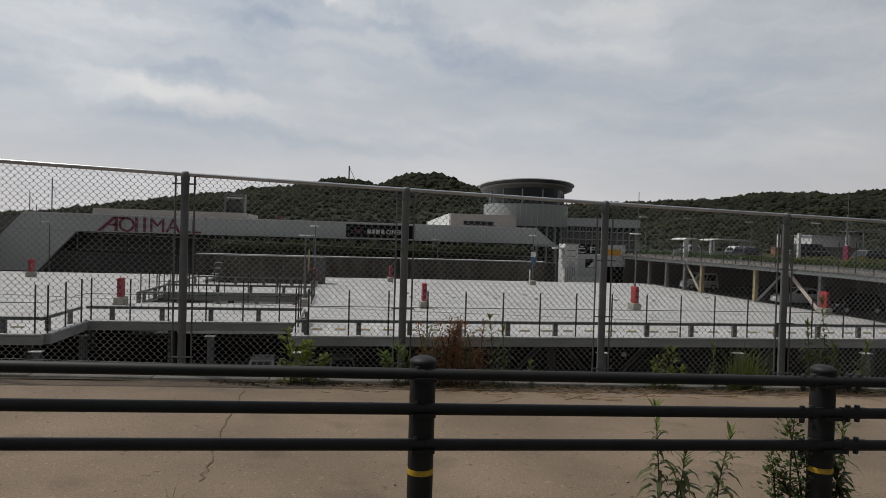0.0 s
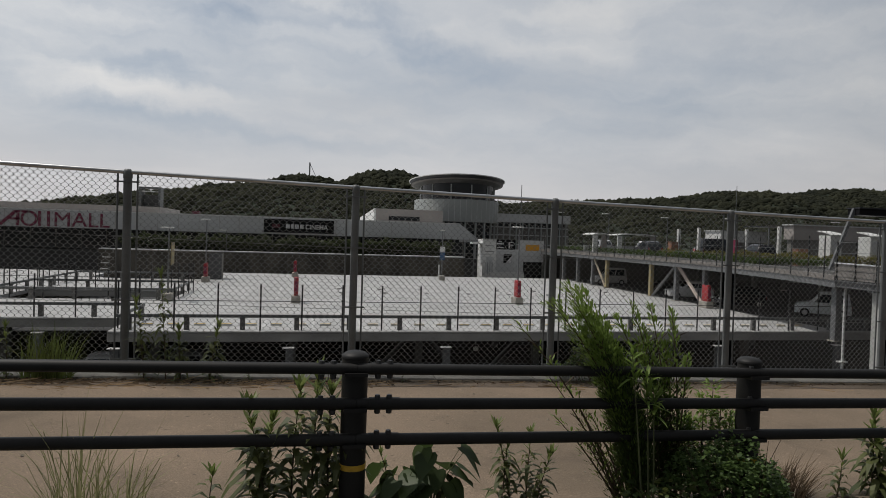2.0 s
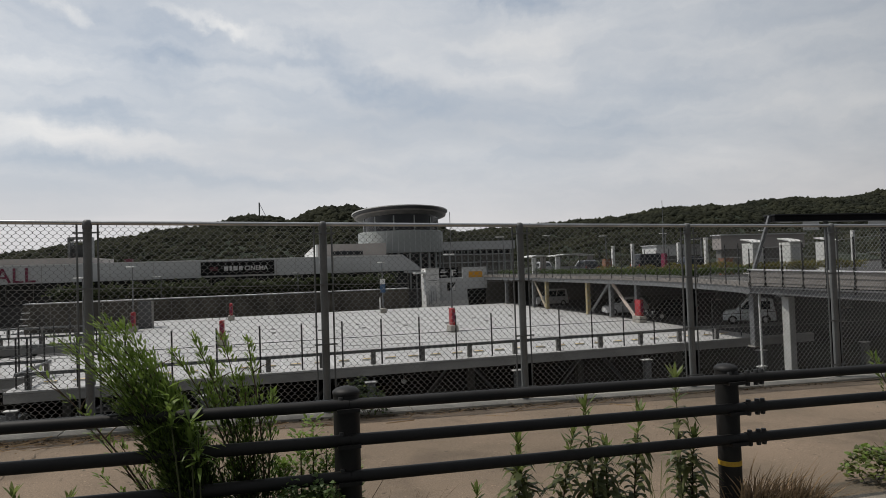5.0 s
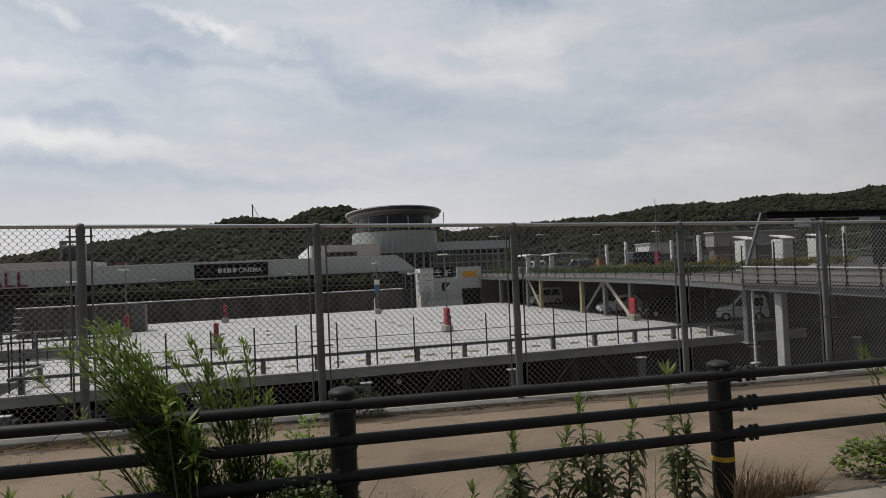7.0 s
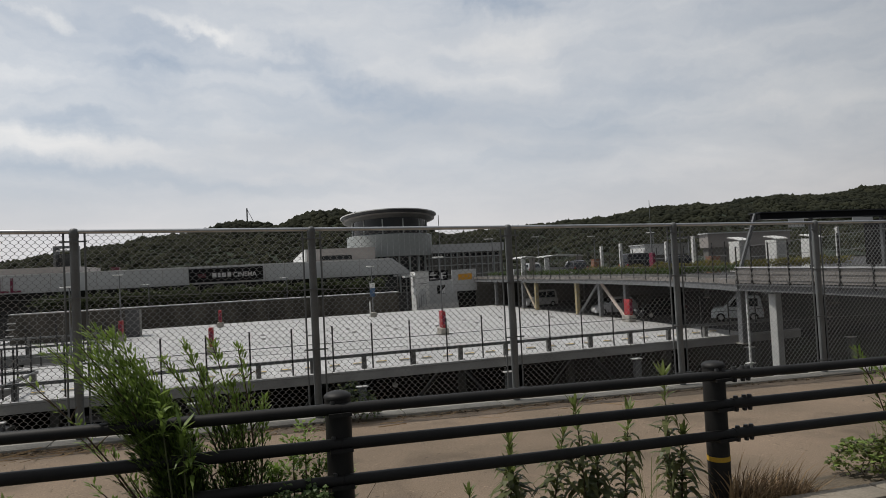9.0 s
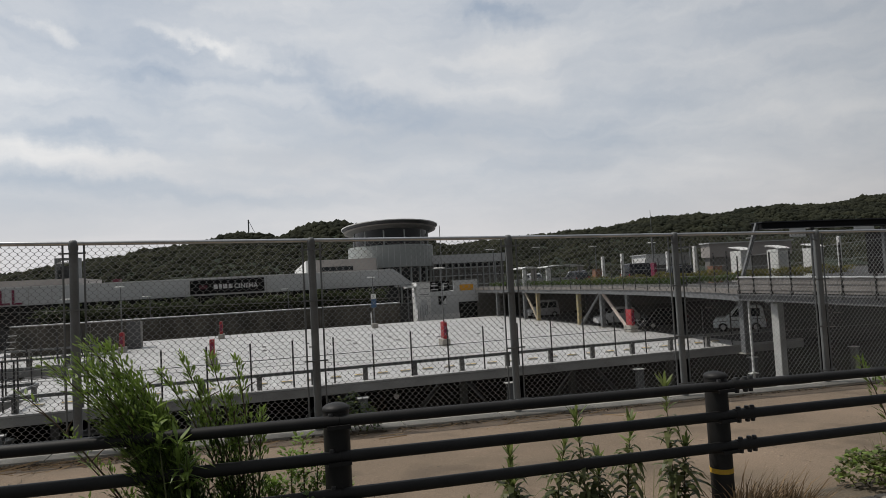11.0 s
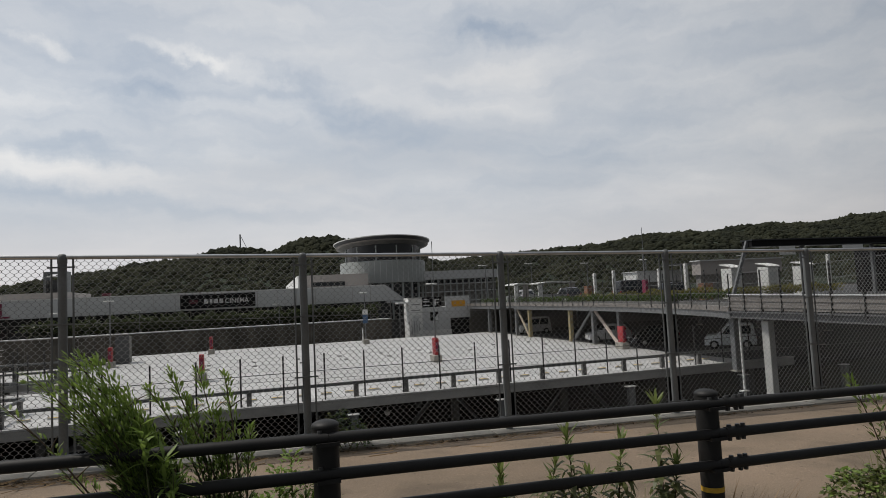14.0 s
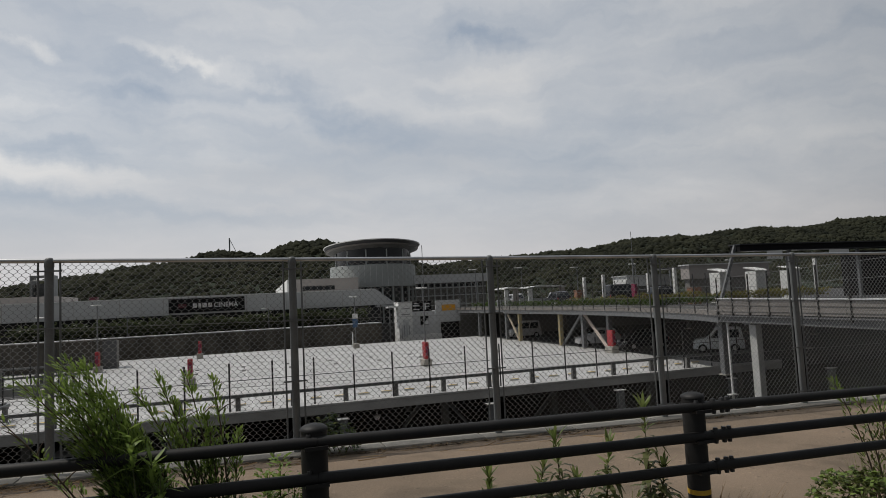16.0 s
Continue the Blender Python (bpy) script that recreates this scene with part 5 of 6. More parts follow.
g = thing("crate", "small brown box on the upper deck", "box", (37.4, 52, UP))
part("body", boxes((-0.32, 0.32, -0.3, 0.3, 0, 1.45)), M_CRATE, g)
part("lid", boxes((-0.35, 0.35, -0.33, 0.33, 1.454, 1.51)), M_CRATE, g)
g = thing("crate", "orange box beside the hedge", "box", (41.8, 42, UP))
part("body", boxes((-0.42, 0.42, -0.3, 0.3, 0, 1.22)), M_CRATE, g)
part("lid", boxes((-0.45, 0.45, -0.33, 0.33, 1.224, 1.27)), M_CRATE, g)
for x0, x1, y, z0, z1, label in ((52.0, 58.0, 66, 1.5, 2.7, "long white wall of a roof shed"), (47.7, 57.0, 49.7, 1.83, 3.08, "pale grey wall of a raised roof shed")):
    g = thing("roof_shed", label, "shed", (x0, y, UP), group="roof sheds")
    d = 1.2 if y < 60 else 3
    part("wall", boxes((0, x1 - x0, 0, d, z0 - UP, z1 - UP)), M_WHITE if y > 60 else M_PINKWALL, g)
    part("base", boxes((0.2, x1 - x0 - 0.2, 0.3, d - 0.2, 0, z0 - UP)), M_WALLDK, g)
    part("roof_edge", boxes((-0.15, x1 - x0 + 0.15, -0.15, d + 0.1, z1 - UP, z1 - UP + 0.1)), M_WALL, g)
g = thing("roof_canopy", "thin flat dark canopy on slender posts", "canopy", (55.0, 62.0, UP))
part("roof", boxes((0, 11.5, 0, 4.0, 3.5, 3.62)), M_PANEL, g)
part("edge_trim", boxes((-0.05, 11.55, -0.06, -0.003, 3.48, 3.66)), M_PARAPET, g)
for i in range(5):
    part("post", boxes((0.1 + 2.8 * i, 0.22 + 2.8 * i, 0.1, 0.22, 0, 3.496)), M_STEEL, g)


def vent_box():
    g = thing("vent_box", "white metal vent cabinet with a slanted shiny lid", "cabinet", (42.45, 41, UP), group="vent cabinets")
    bm = boxes((0, 0.98, -1.1, 0, 0, 2.28))
    bevel(bm, 0.03)
    part("body", bm, M_WHITE, g)
    bm = bmesh.new()
    prism(bm, [(-1.2, 2.27), (-0.9, 2.40), (0.08, 2.56), (0.08, 2.63), (-0.9, 2.47), (-1.2, 2.34)], "x", -0.05, 1.05)
    part("lid", bm, M_WHITE, g)
    part("louvre", boxes((0.15, 0.83, -1.13, -1.102, 0.7, 1.9)), M_WALL, g)
    return g


vb = vent_box()
copy_thing(vb, Matrix.Translation((45.85, 41, UP)))
copy_thing(vb, Matrix.Translation((49.3, 41, UP)))
g = thing("lamp_post", "lamp pole with a red protective cover on the upper deck", "lamp post", (39.15, 46, UP))
part("cover", boxes((-0.12, 0.12, -0.25, 0.25, 0.3, 1.8)), M_SIGNRED, g)
part("foot", boxes((-0.4, 0.4, -0.45, 0.45, 0, 0.3)), M_KERB, g)
part("pole", tubes(((0, 0, 1.85), (0, 0, 4.2), 0.07)), M_STEEL, g)
part("spike", tubes(((0.02, 0, 4.15), (0.02, 0, 6.1), 0.025), n=5), M_FENCEPOST, g)

gate = thing("height_gate", "dark steel entrance canopy with a slanted strut", "canopy", (38.8, 36, UP))
part("beam", boxes((1.65, 22, -0.5, 0.4, 3.6, 3.98)), M_DARK, gate)
part("top_flange", boxes((1.6, 22.05, -0.6, 0.5, 3.984, 4.06)), M_PANEL, gate)
part("bottom_flange", boxes((1.65, 22, -0.6, 0.5, 3.55, 3.596)), M_PANEL, gate)
bm = bmesh.new()
prism(bm, [(-0.1, 0), (0.12, 0), (1.78, 4.0), (1.55, 4.0)], "y", -0.16, 0.0)
part("strut", bm, M_STEEL, gate)
part("hanging_sign", boxes((3.8, 5.1, -0.7, -0.62, 2.95, 3.53)), M_WHITE, gate)
part("hanging_sign", boxes((9.4, 11.2, -0.7, -0.62, 3.2, 3.5)), M_WHITE, gate)
for x in (6.5, 13.0, 20.0):
    part("post", boxes((x, x + 0.2, 0.1, 0.3, 0, 3.55)), M_STEEL, gate)
g = thing("gate_house", "dark metal-clad gate house on the upper deck", "shed", (54.8, 38.3, UP))
part("wall", boxes((0, 9, 0, 1.8, 0, 3.4)), M_DARK, g)
part("roof_edge", boxes((-0.1, 9.1, -0.1, 1.9, 3.4, 3.5)), M_DARK, g)
car(47.3, 60.0, UP, 4, CAR_PAINTS[4], "black tall wagon parked on the upper deck", van=True, H=1.95, L=4.2)
car(48.8, 63.0, UP, 4, CAR_PAINTS[0], "white low hatchback parked on the upper deck", H=1.3)
car(42.5, 66.0, UP, 80, CAR_PAINTS[0], "white hatchback parked on the upper deck", H=1.5)
car(38.2, 68.0, UP, 85, CAR_PAINTS[1], "silver hatchback parked on the upper deck", H=1.5)
car(39.5, 60.0, UP, 85, CAR_PAINTS[4], "black hatchback parked on the upper deck", H=1.5)
car(45.3, 50.0, UP, 5, CAR_PAINTS[4], "black hatchback parked on the upper deck", H=1.5)


def street_lamp(x, y, z, h, label):
    g = thing("street_lamp", label, "street lamp", (x, y, z), group="street lamps")
    bm = bmesh.new()
    tube(bm, (0, 0, 0), (0, 0, h), 0.09, 0.05, n=8)
    part("pole", bm, M_STEEL, g)
    bm = boxes((-0.9, 0.15, -0.14, 0.14, h - 0.03, h + 0.07))
    bevel(bm, 0.03)
    part("lamp_head", bm, M_WHITE, g)


for x, y, h in ((36.0, 74, 6.2), (44, 78, 6.5), (50, 74, 6.0), (56, 70, 6.0), (62, 60, 5.5)):
    street_lamp(x, y, UP, h * 0.75, "thin grey street lamp on the upper deck")
for x, h in ((-35.0, 4.5), (-4.0, 3.8), (12.0, 3.8)):
    street_lamp(x, 84, LOW, h + 4.2, "thin grey street lamp in front of the mall")


# ---- plants ----
def leaf_mesh(leaves):
    """Narrow folded leaves in one mesh. leaves: base, way (unit), length, width, droop, side vector."""
    V, F = [], []
    for b, d, ln, wd, droop, side in leaves:
        up = side.cross(d).normalized()
        n0 = len(V)
        p0, p1, p2, p3 = b, b + d * ln * 0.35 + up * wd * 0.15, b + d * ln * 0.7 - Vector((0, 0, droop * ln * 0.35)), b + d * ln - Vector((0, 0, droop * ln))
        for p, w in ((p0, 0.12), (p1, 1.0), (p2, 0.75)):
            V.append(p - side * wd * w * 0.5)
            V.append(p + side * wd * w * 0.5)
        V.append(p3)
        F += [(n0, n0 + 1, n0 + 3, n0 + 2), (n0 + 2, n0 + 3, n0 + 5, n0 + 4), (n0 + 4, n0 + 5, n0 + 6)]
    me = bpy.data.meshes.new("leaves")
    me.from_pydata([tuple(v) for v in V], [], F)
    return me


def leaves_part(name, leaves, material, parent, label=""):
    me = leaf_mesh(leaves)
    me.materials.append(material)
    ob = new(name, me)
    ob.parent = parent
    if label:
        ob["label"] = label
    return ob


def rnd_dir(elev, az):
    return Vector((math.cos(elev) * math.cos(az), math.cos(elev) * math.sin(az), math.sin(elev)))


def curve_points(base, lean, h, bend, n=10):
    """A stem that rises h, leaning by lean (x, y) and bending over at its tip."""
    pts = []
    for i in range(n + 1):
        s = i / n
        pts.append(Vector((base[0] + lean[0] * s + bend[0] * s * s, base[1] + lean[1] * s + bend[1] * s * s, base[2] + h * (s - 0.12 * s * s * abs(bend[0]) * 3))))
    return pts


def stem_part(lines, r, material, parent, name="stem", joined=False):
    """One part for each stem, a tapered pipe; or all of them joined, for twigs."""
    bm = bmesh.new()
    for pts in lines:
        n = len(pts) - 1
        rings = []
        for i, p in enumerate(pts):
            d = (pts[min(i + 1, n)] - pts[max(i - 1, 0)]).normalized()
            u = d.cross(Vector((0.1, 1.0, 0.05))).normalized()
            w = d.cross(u)
            rr = r * (1 - 0.75 * i / n)
            rings.append([bm.verts.new(p + (u * math.cos(1.2566 * k) + w * math.sin(1.2566 * k)) * rr) for k in range(5)])
        for a, b in zip(rings, rings[1:]):
            for k in range(5):
                bm.faces.new((a[k], a[(k + 1) % 5], b[(k + 1) % 5], b[k])).smooth = True
        if not joined:
            part(name, bm, material, parent)
            bm = bmesh.new()
    if joined and lines:
        return tagged(part(name, bm, material, parent), kind="stuff")


def on_stem(pts, s):
    k = min(int(s * (len(pts) - 1)), len(pts) - 2)
    return pts[k].lerp(pts[k + 1], s * (len(pts) - 1) - k)


def tall_weed(x, y, h, rng, lean=None, leaf=0.085, n=34, z0=0.04, label="tall green weed with narrow drooping leaves", tip_mat=None, low_mat=None):
    """Upright stem with narrow leaves all round, longest in the middle, and a pale tuft at the top."""
    z = nz(x) + z0
    g = thing("weed", label, "weed", (x, y, z), group="verge weeds")
    lean = lean or (rng.uniform(-0.05, 0.05), rng.uniform(-0.04, 0.04))
    pts = curve_points((0, 0, -0.03), lean, h, (rng.uniform(-0.05, 0.05), rng.uniform(-0.03, 0.03)))
    stem_part([pts], 0.0055, M_STEMBR, g)
    low, tip = [], []
    az = rng.uniform(0, 6.28)
    n = int(n * 1.25)
    for i in range(n):
        s = 0.10 + 0.88 * i / n
        az += 2.4 + rng.uniform(-0.3, 0.3)
        young = s > 0.80
        ln = leaf * (0.75 + 0.55 * math.sin(math.pi * min(1, s + 0.1))) * rng.uniform(0.6, 1.35) * (0.9 if young else 1)
        el = rng.uniform(0.5, 1.25) if young else rng.uniform(0.1, 0.9)
        d = rnd_dir(el, az)
        side = d.cross(Vector((0, 0, 1))).normalized()
        (tip if young else low).append((on_stem(pts, s), d, ln, ln * rng.uniform(0.19, 0.27), rng.uniform(0.0, 0.3) if young else rng.uniform(0.25, 0.95), side))
    for i in range(8):
        az += 2.4
        d = rnd_dir(rng.uniform(0.9, 1.4), az)
        tip.append((pts[-1] - Vector((0, 0, 0.01)), d, leaf * rng.uniform(0.8, 1.3), leaf * 0.18, 0.15, d.cross(Vector((0, 0, 1))).normalized()))
    leaves_part("foliage", low, low_mat or M_WEED, g)
    leaves_part("tip_foliage", tip, tip_mat or M_WEEDTIP, g, "pale green young tip leaves")
    return g


def grass_tuft(x, y, h, rng, n=70, spread=0.16, material=None, label="loose tuft of tall pale grass", lean=0.0, z0=0.04, name="grass_tuft", width=0.0048):
    z = nz(x) + z0
    g = thing(name, label, "grass", (x, y, z), group="grass tufts")
    if material is None:      # thin loose grass
        n, spread = int(n * 0.6), spread * 1.3
    V, F = [], []
    for i in range(n):
        a = rng.uniform(0, 6.28)
        r0 = spread * 0.35 * math.sqrt(rng.uniform(0, 1))
        b = Vector((r0 * math.cos(a), r0 * math.sin(a) * 0.6, -0.02))
        hh = h * (0.4 + 0.85 * rng.uniform() ** 1.5)
        out = spread * rng.uniform(0.05, 1.3) * rng.uniform(0.4, 1.0)
        a2 = a + rng.uniform(-1.2, 1.2)
        d = Vector((math.cos(a2) * out + lean * hh, math.sin(a2) * out * 0.6, 0))
        side = Vector((-math.sin(a2), math.cos(a2), 0)) if rng.uniform() < 0.5 else Vector((1, 0, 0))
        w = width * rng.uniform(0.6, 1.2)
        n0 = len(V)
        for s, k in ((0, 1), (0.35, 1), (0.7, 0.75)):
            p = b + d * s * s + Vector((0, 0, hh * (s - 0.18 * s * s)))
            V += [p - side * w * k * 0.5, p + side * w * k * 0.5]
        V.append(b + d * 1.05 + Vector((0, 0, hh * (0.95 - 0.3 * rng.uniform(0, 1)))))
        F += [(n0, n0 + 1, n0 + 3, n0 + 2), (n0 + 2, n0 + 3, n0 + 5, n0 + 4), (n0 + 4, n0 + 5, n0 + 6)]
    me = bpy.data.meshes.new("grass")
    me.from_pydata([tuple(v) for v in V], [], F)
    me.materials.append(material or M_GRASS)
    ob = new("grass", me)
    ob.parent = g
    return g


def shrub(x, y, rng, shoots, label, leaf=0.05, leaf_w=0.2, mats=None, name="shrub", z0=0.04, stem_mat=None, dens=70, twigs=5, plume=None, taper=0.75, flare=(0.25, 1.1), bare=0.1):
    """Several shoots, each with side twigs full of leaves. shoots: (base dx, dy), lean, height, bend.
    plume: leaves hug the shoot within this radius and point up along it."""
    z = nz(x) + z0
    g = thing(name, label, "shrub", (x, y, z), group="shrubs")
    lines, side_twigs, low, tip = [], [], [], []
    for (bx, by), lean, h, bend in shoots:
        pts = curve_points((bx, by, -0.03), lean, h, bend)
        lines.append(pts)
        for k in range(dens):
            s = rng.uniform(bare if rng.uniform() < 0.92 else 0.08, 1.0)
            p = on_stem(pts, s)
            az = rng.uniform(0, 6.28)
            if plume:
                along_stem = (on_stem(pts, min(1.0, s + 0.1)) - on_stem(pts, max(0.0, s - 0.1))).normalized()
                tw = plume * math.sqrt(rng.uniform(0, 1)) * (1.05 - taper * s ** 2)
                radial = rnd_dir(rng.uniform(-0.2, 0.5), az)
                off = radial * tw
                d = (along_stem + radial * rng.uniform(*flare)).normalized()
            else:
                tw = rng.uniform(0.0, 1.0) * 0.13 * (1.15 - s * 0.75) * (h / 0.9 + 0.3)
                off = rnd_dir(rng.uniform(0.1, 0.9), az) * tw
                d = (rnd_dir(rng.uniform(0.2, 1.1), az + rng.uniform(-0.7, 0.7)) + Vector((lean[0] + bend[0], 0, 0)) * 0.5).normalized()
            ln = leaf * rng.uniform(0.6, 1.25)
            (tip if s > 0.70 + rng.uniform(-0.12, 0.12) or rng.uniform() < 0.06 else low).append((p + off, d, ln, ln * leaf_w, rng.uniform(0, 0.3), d.cross(Vector((rng.uniform(-0.4, 0.4), rng.uniform(-0.4, 0.4), 1))).normalized()))
        for k in range(twigs):
            s = rng.uniform(0.25, 0.9)
            p = on_stem(pts, s)
            q = p + rnd_dir(rng.uniform(0.4, 1.0), rng.uniform(0, 6.28)) * 0.13 * h * (1.1 - 0.6 * s)
            side_twigs.append([p, p.lerp(q, 0.5) + Vector((0, 0, 0.005)), q])
    stem_part(lines, 0.007, stem_mat or M_STEMBR, g)
    stem_part(side_twigs, 0.004, stem_mat or M_STEMBR, g, "twig", True)
    m = mats or (M_LEAFDK, M_TIP)
    leaves_part("foliage", low, m[0], g)
    if tip:
        leaves_part("tip_foliage", tip, m[1], g)
    return g


def mound(x, y, w, h, rng, label, n=420, leaf=0.04, mats=None, z0=0.04, depth=0.22):
    """A low bramble-like mound of small leaves on arching twigs."""
    z = nz(x) + z0
    g = thing("bramble", label, "bramble", (x, y, z), group="brambles")
    lines, lv, lt = [], [], []
    for i in range(14):
        a = rng.uniform(0, 6.28)
        lines.append(curve_points((rng.uniform(-0.3, 0.3) * w, rng.uniform(-0.2, 0.2) * depth, -0.03), (math.cos(a) * w * 0.3, math.sin(a) * depth * 0.4), h * rng.uniform(0.5, 1.0), (math.cos(a) * w * 0.2, 0), 6))
    for i in range(n):
        a, u = rng.uniform(0, 6.28), rng.uniform(0, 1)
        r = math.sqrt(u)
        px, py = math.cos(a) * r * w * 0.55, math.sin(a) * r * depth
        top = h * math.sqrt(max(0.05, 1 - (r * 0.95) ** 2)) * (0.8 + 0.35 * noise.noise(Vector((px * 9 + x, py * 9, 1))))
        pz = top * (0.35 + 0.65 * math.sqrt(rng.uniform(0, 1)))
        d = rnd_dir(rng.uniform(-0.1, 0.9), rng.uniform(0, 6.28))
        ln = leaf * rng.uniform(0.6, 1.3)
        (lt if pz > top * 0.88 and rng.uniform() < 0.5 else lv).append((Vector((px, py, pz)), d, ln, ln * 0.62, rng.uniform(0, 0.3), d.cross(Vector((rng.uniform(-0.5, 0.5), rng.uniform(-0.5, 0.5), 1))).normalized()))
    stem_part(lines, 0.004, M_STEMBR, g, "twig", True)
    m = mats or (M_LEAFDK, M_LEAF)
    leaves_part("foliage", lv, m[0], g)
    leaves_part("top_foliage", lt, m[1], g)
    return g


rng = np.random.default_rng(23)
# along the verge, from the start of the rail to its end
grass_tuft(-1.1, 3.3, 0.2, rng, 22, 0.12)
for x, h in ((1.17, 0.55), (1.27, 0.34), (1.45, 0.42)):
    tall_weed(x, 3.22, h, rng, leaf=0.088, n=40)
for x, h in ((2.12, 0.48), (2.17, 0.36)):
    tall_weed(x, 3.24, h, rng, leaf=0.085, n=46)
shrub(1.98, 3.28, rng, [((-0.14 + 0.04 * i, rng.uniform(-0.04, 0.04)), (rng.uniform(-0.08, 0.08), 0), rng.uniform(0.22, 0.58), (rng.uniform(-0.06, 0.06), 0)) for i in range(7)],
      "small-leaved dark green shrub behind a rail post", leaf=0.036, leaf_w=0.5, dens=130, twigs=3, mats=(M_LEAFDK, M_LEAF))
for x, h in ((3.15, 0.26), (3.29, 0.58), (3.41, 0.63), (3.45, 0.56)):
    tall_weed(x, 3.22, h, rng, leaf=0.11, n=44)
grass_tuft(3.57, 3.22, 0.52, rng, 130, 0.24)
grass_tuft(3.76, 3.22, 0.40, rng, 50, 0.16)
grass_tuft(4.14, 3.24, 0.42, rng, 70, 0.13, material=M_LEAF, width=0.011, label="tuft of broad-bladed green grass")
grass_tuft(4.42, 3.32, 0.32, rng, 30, 0.16)
grass_tuft(4.86, 3.22, 0.54, rng, 150, 0.26)
grass_tuft(5.02, 3.24, 0.44, rng, 80, 0.24)
tall_weed(5.37, 3.22, 0.24, rng, n=14)
for x, h in ((5.58, 0.48), (5.63, 0.54), (5.73, 0.62), (5.81, 0.66), (5.90, 0.60), (5.95, 0.5)):
    tall_weed(x, 3.23, h, rng, leaf=0.115, n=54)
tall_weed(6.20, 3.3, 0.3, rng, leaf=0.05, n=30)


def broadleaf(x, y, h, rng):
    g = thing("broadleaf_weed", "dark green weed with large heart-shaped leaves", "weed", (x, y, nz(x) + 0.04), group="verge weeds")
    lines = []
    for i in range(19):
        a = rng.uniform(0, 6.28)
        r = rng.uniform(0.03, 0.20)
        tip = Vector((r * math.cos(a), r * math.sin(a) * 0.5, h * rng.uniform(0.35, 1.0)))
        lines.append([Vector((0, 0, -0.03)), Vector((tip.x * 0.4, tip.y * 0.4, tip.z * 0.6)), tip])
        d = rnd_dir(rng.uniform(-1.2, -0.35), a + rng.uniform(-0.5, 0.5))
        side = d.cross(Vector((0, 0, 1))).normalized()
        L = rng.uniform(0.085, 0.145)
        bm = bmesh.new()
        prof = [(0.0, 0.02), (-0.10, 0.30), (0.05, 0.44), (0.3, 0.46), (0.6, 0.32), (0.85, 0.13), (1.0, 0.0)]
        up = side.cross(d).normalized()
        mid = [bm.verts.new(tip + d * L * max(u, 0) - Vector((0, 0, 0.25 * L * u * u))) for u, w in prof]
        for s in (-1, 1):
            edge = [bm.verts.new(tip + d * L * u + side * s * w * L + up * L * 0.12 * w - Vector((0, 0, 0.25 * L * u * u))) for u, w in prof[:-1]] + [mid[-1]]
            for k in range(len(prof) - 1):
                q = [mid[k], mid[k + 1], edge[k + 1], edge[k]]
                q = list(dict.fromkeys(q))
                if len(q) > 2:
                    bm.faces.new(q if s > 0 else q[::-1])
        part("leaf", bm, M_LEAFDK if i in (2, 6) else M_BROAD, g)
    stem_part(lines, 0.004, M_STEM, g)


broadleaf(6.22, 3.24, 0.27, rng)
broadleaf(6.37, 3.22, 0.34, rng)
for x, h in ((6.70, 0.36), (6.76, 0.44), (6.83, 0.38), (6.88, 0.30)):
    tall_weed(x, 3.24, h, rng, leaf=0.075, n=40)
# the large leaning shrub beside the rail
shoots = []
for i in range(16):           # the leaning plume: many shoots that follow one another and bend over
    hh = 1.32 - 0.045 * i + rng.uniform(-0.02, 0.02)
    shoots.append(((rng.uniform(-0.05, 0.04), rng.uniform(-0.06, 0.05)), (-0.08 + rng.uniform(-0.04, 0.04), -0.05 + rng.uniform(-0.05, 0.05)), hh, (-0.40 * (hh / 1.29) ** 2 + rng.uniform(-0.06, 0.06), 0.0)))
shrub(7.43, 3.24, rng, shoots, "dense leaning green shrub growing through the guard rail", leaf=0.034, leaf_w=0.24, dens=1050, twigs=2, plume=0.078, taper=0.5, flare=(0.15, 0.8), bare=0.12)
shrub(7.34, 3.22, rng, [((0.0, 0.0), (-0.34, 0.03), 1.05, (-0.25, 0.0)), ((0.0, 0.02), (-0.26, 0.05), 0.72, (-0.14, 0.0)), ((-0.02, 0.02), (-0.16, 0.05), 0.62, (-0.10, 0.0)), ((0.0, 0.02), (-0.26, 0.05), 0.50, (-0.10, 0.0)), ((0.02, 0.0), (-0.14, 0.0), 0.52, (-0.08, 0.0)), ((0.0, 0.0), (-0.2, 0.0), 0.42, (-0.05, 0.0))],
      "thin arching side shoots beside a leaning shrub", leaf=0.034, leaf_w=0.26, dens=130, twigs=5, plume=0.05, mats=(M_LEAF, M_TIP))


def rosette(x, y, h, lean, rng):
    """A bare stem with a whorl of long young leaves at its tip."""
    g = thing("young_shoot", "bright green young shoot with a whorl of long leaves", "weed", (x, y, nz(x) + 0.04), group="verge weeds")
    pts = curve_points((0, 0, -0.03), lean, h, (lean[0] * 0.3, 0))
    stem_part([pts], 0.006, M_STEM, g)
    lv = []
    for i in range(30):
        az = 2.4 * i + rng.uniform(-0.3, 0.3)
        d = rnd_dir(rng.uniform(-0.2, 1.2), az)
        ln = rng.uniform(0.07, 0.12)
        lv.append((on_stem(pts, rng.uniform(0.80, 1.0)), d, ln, ln * 0.17, rng.uniform(0.0, 0.35), d.cross(Vector((0.1, 0.1, 1))).normalized()))
    leaves_part("foliage", lv, M_TIP, g)


rosette(7.35, 3.06, 0.86, (-0.06, 0.02), rng)
rosette(7.40, 3.05, 0.66, (-0.01, 0.02), rng)
rosette(7.38, 3.06, 0.72, (-0.02, 0.02), rng)

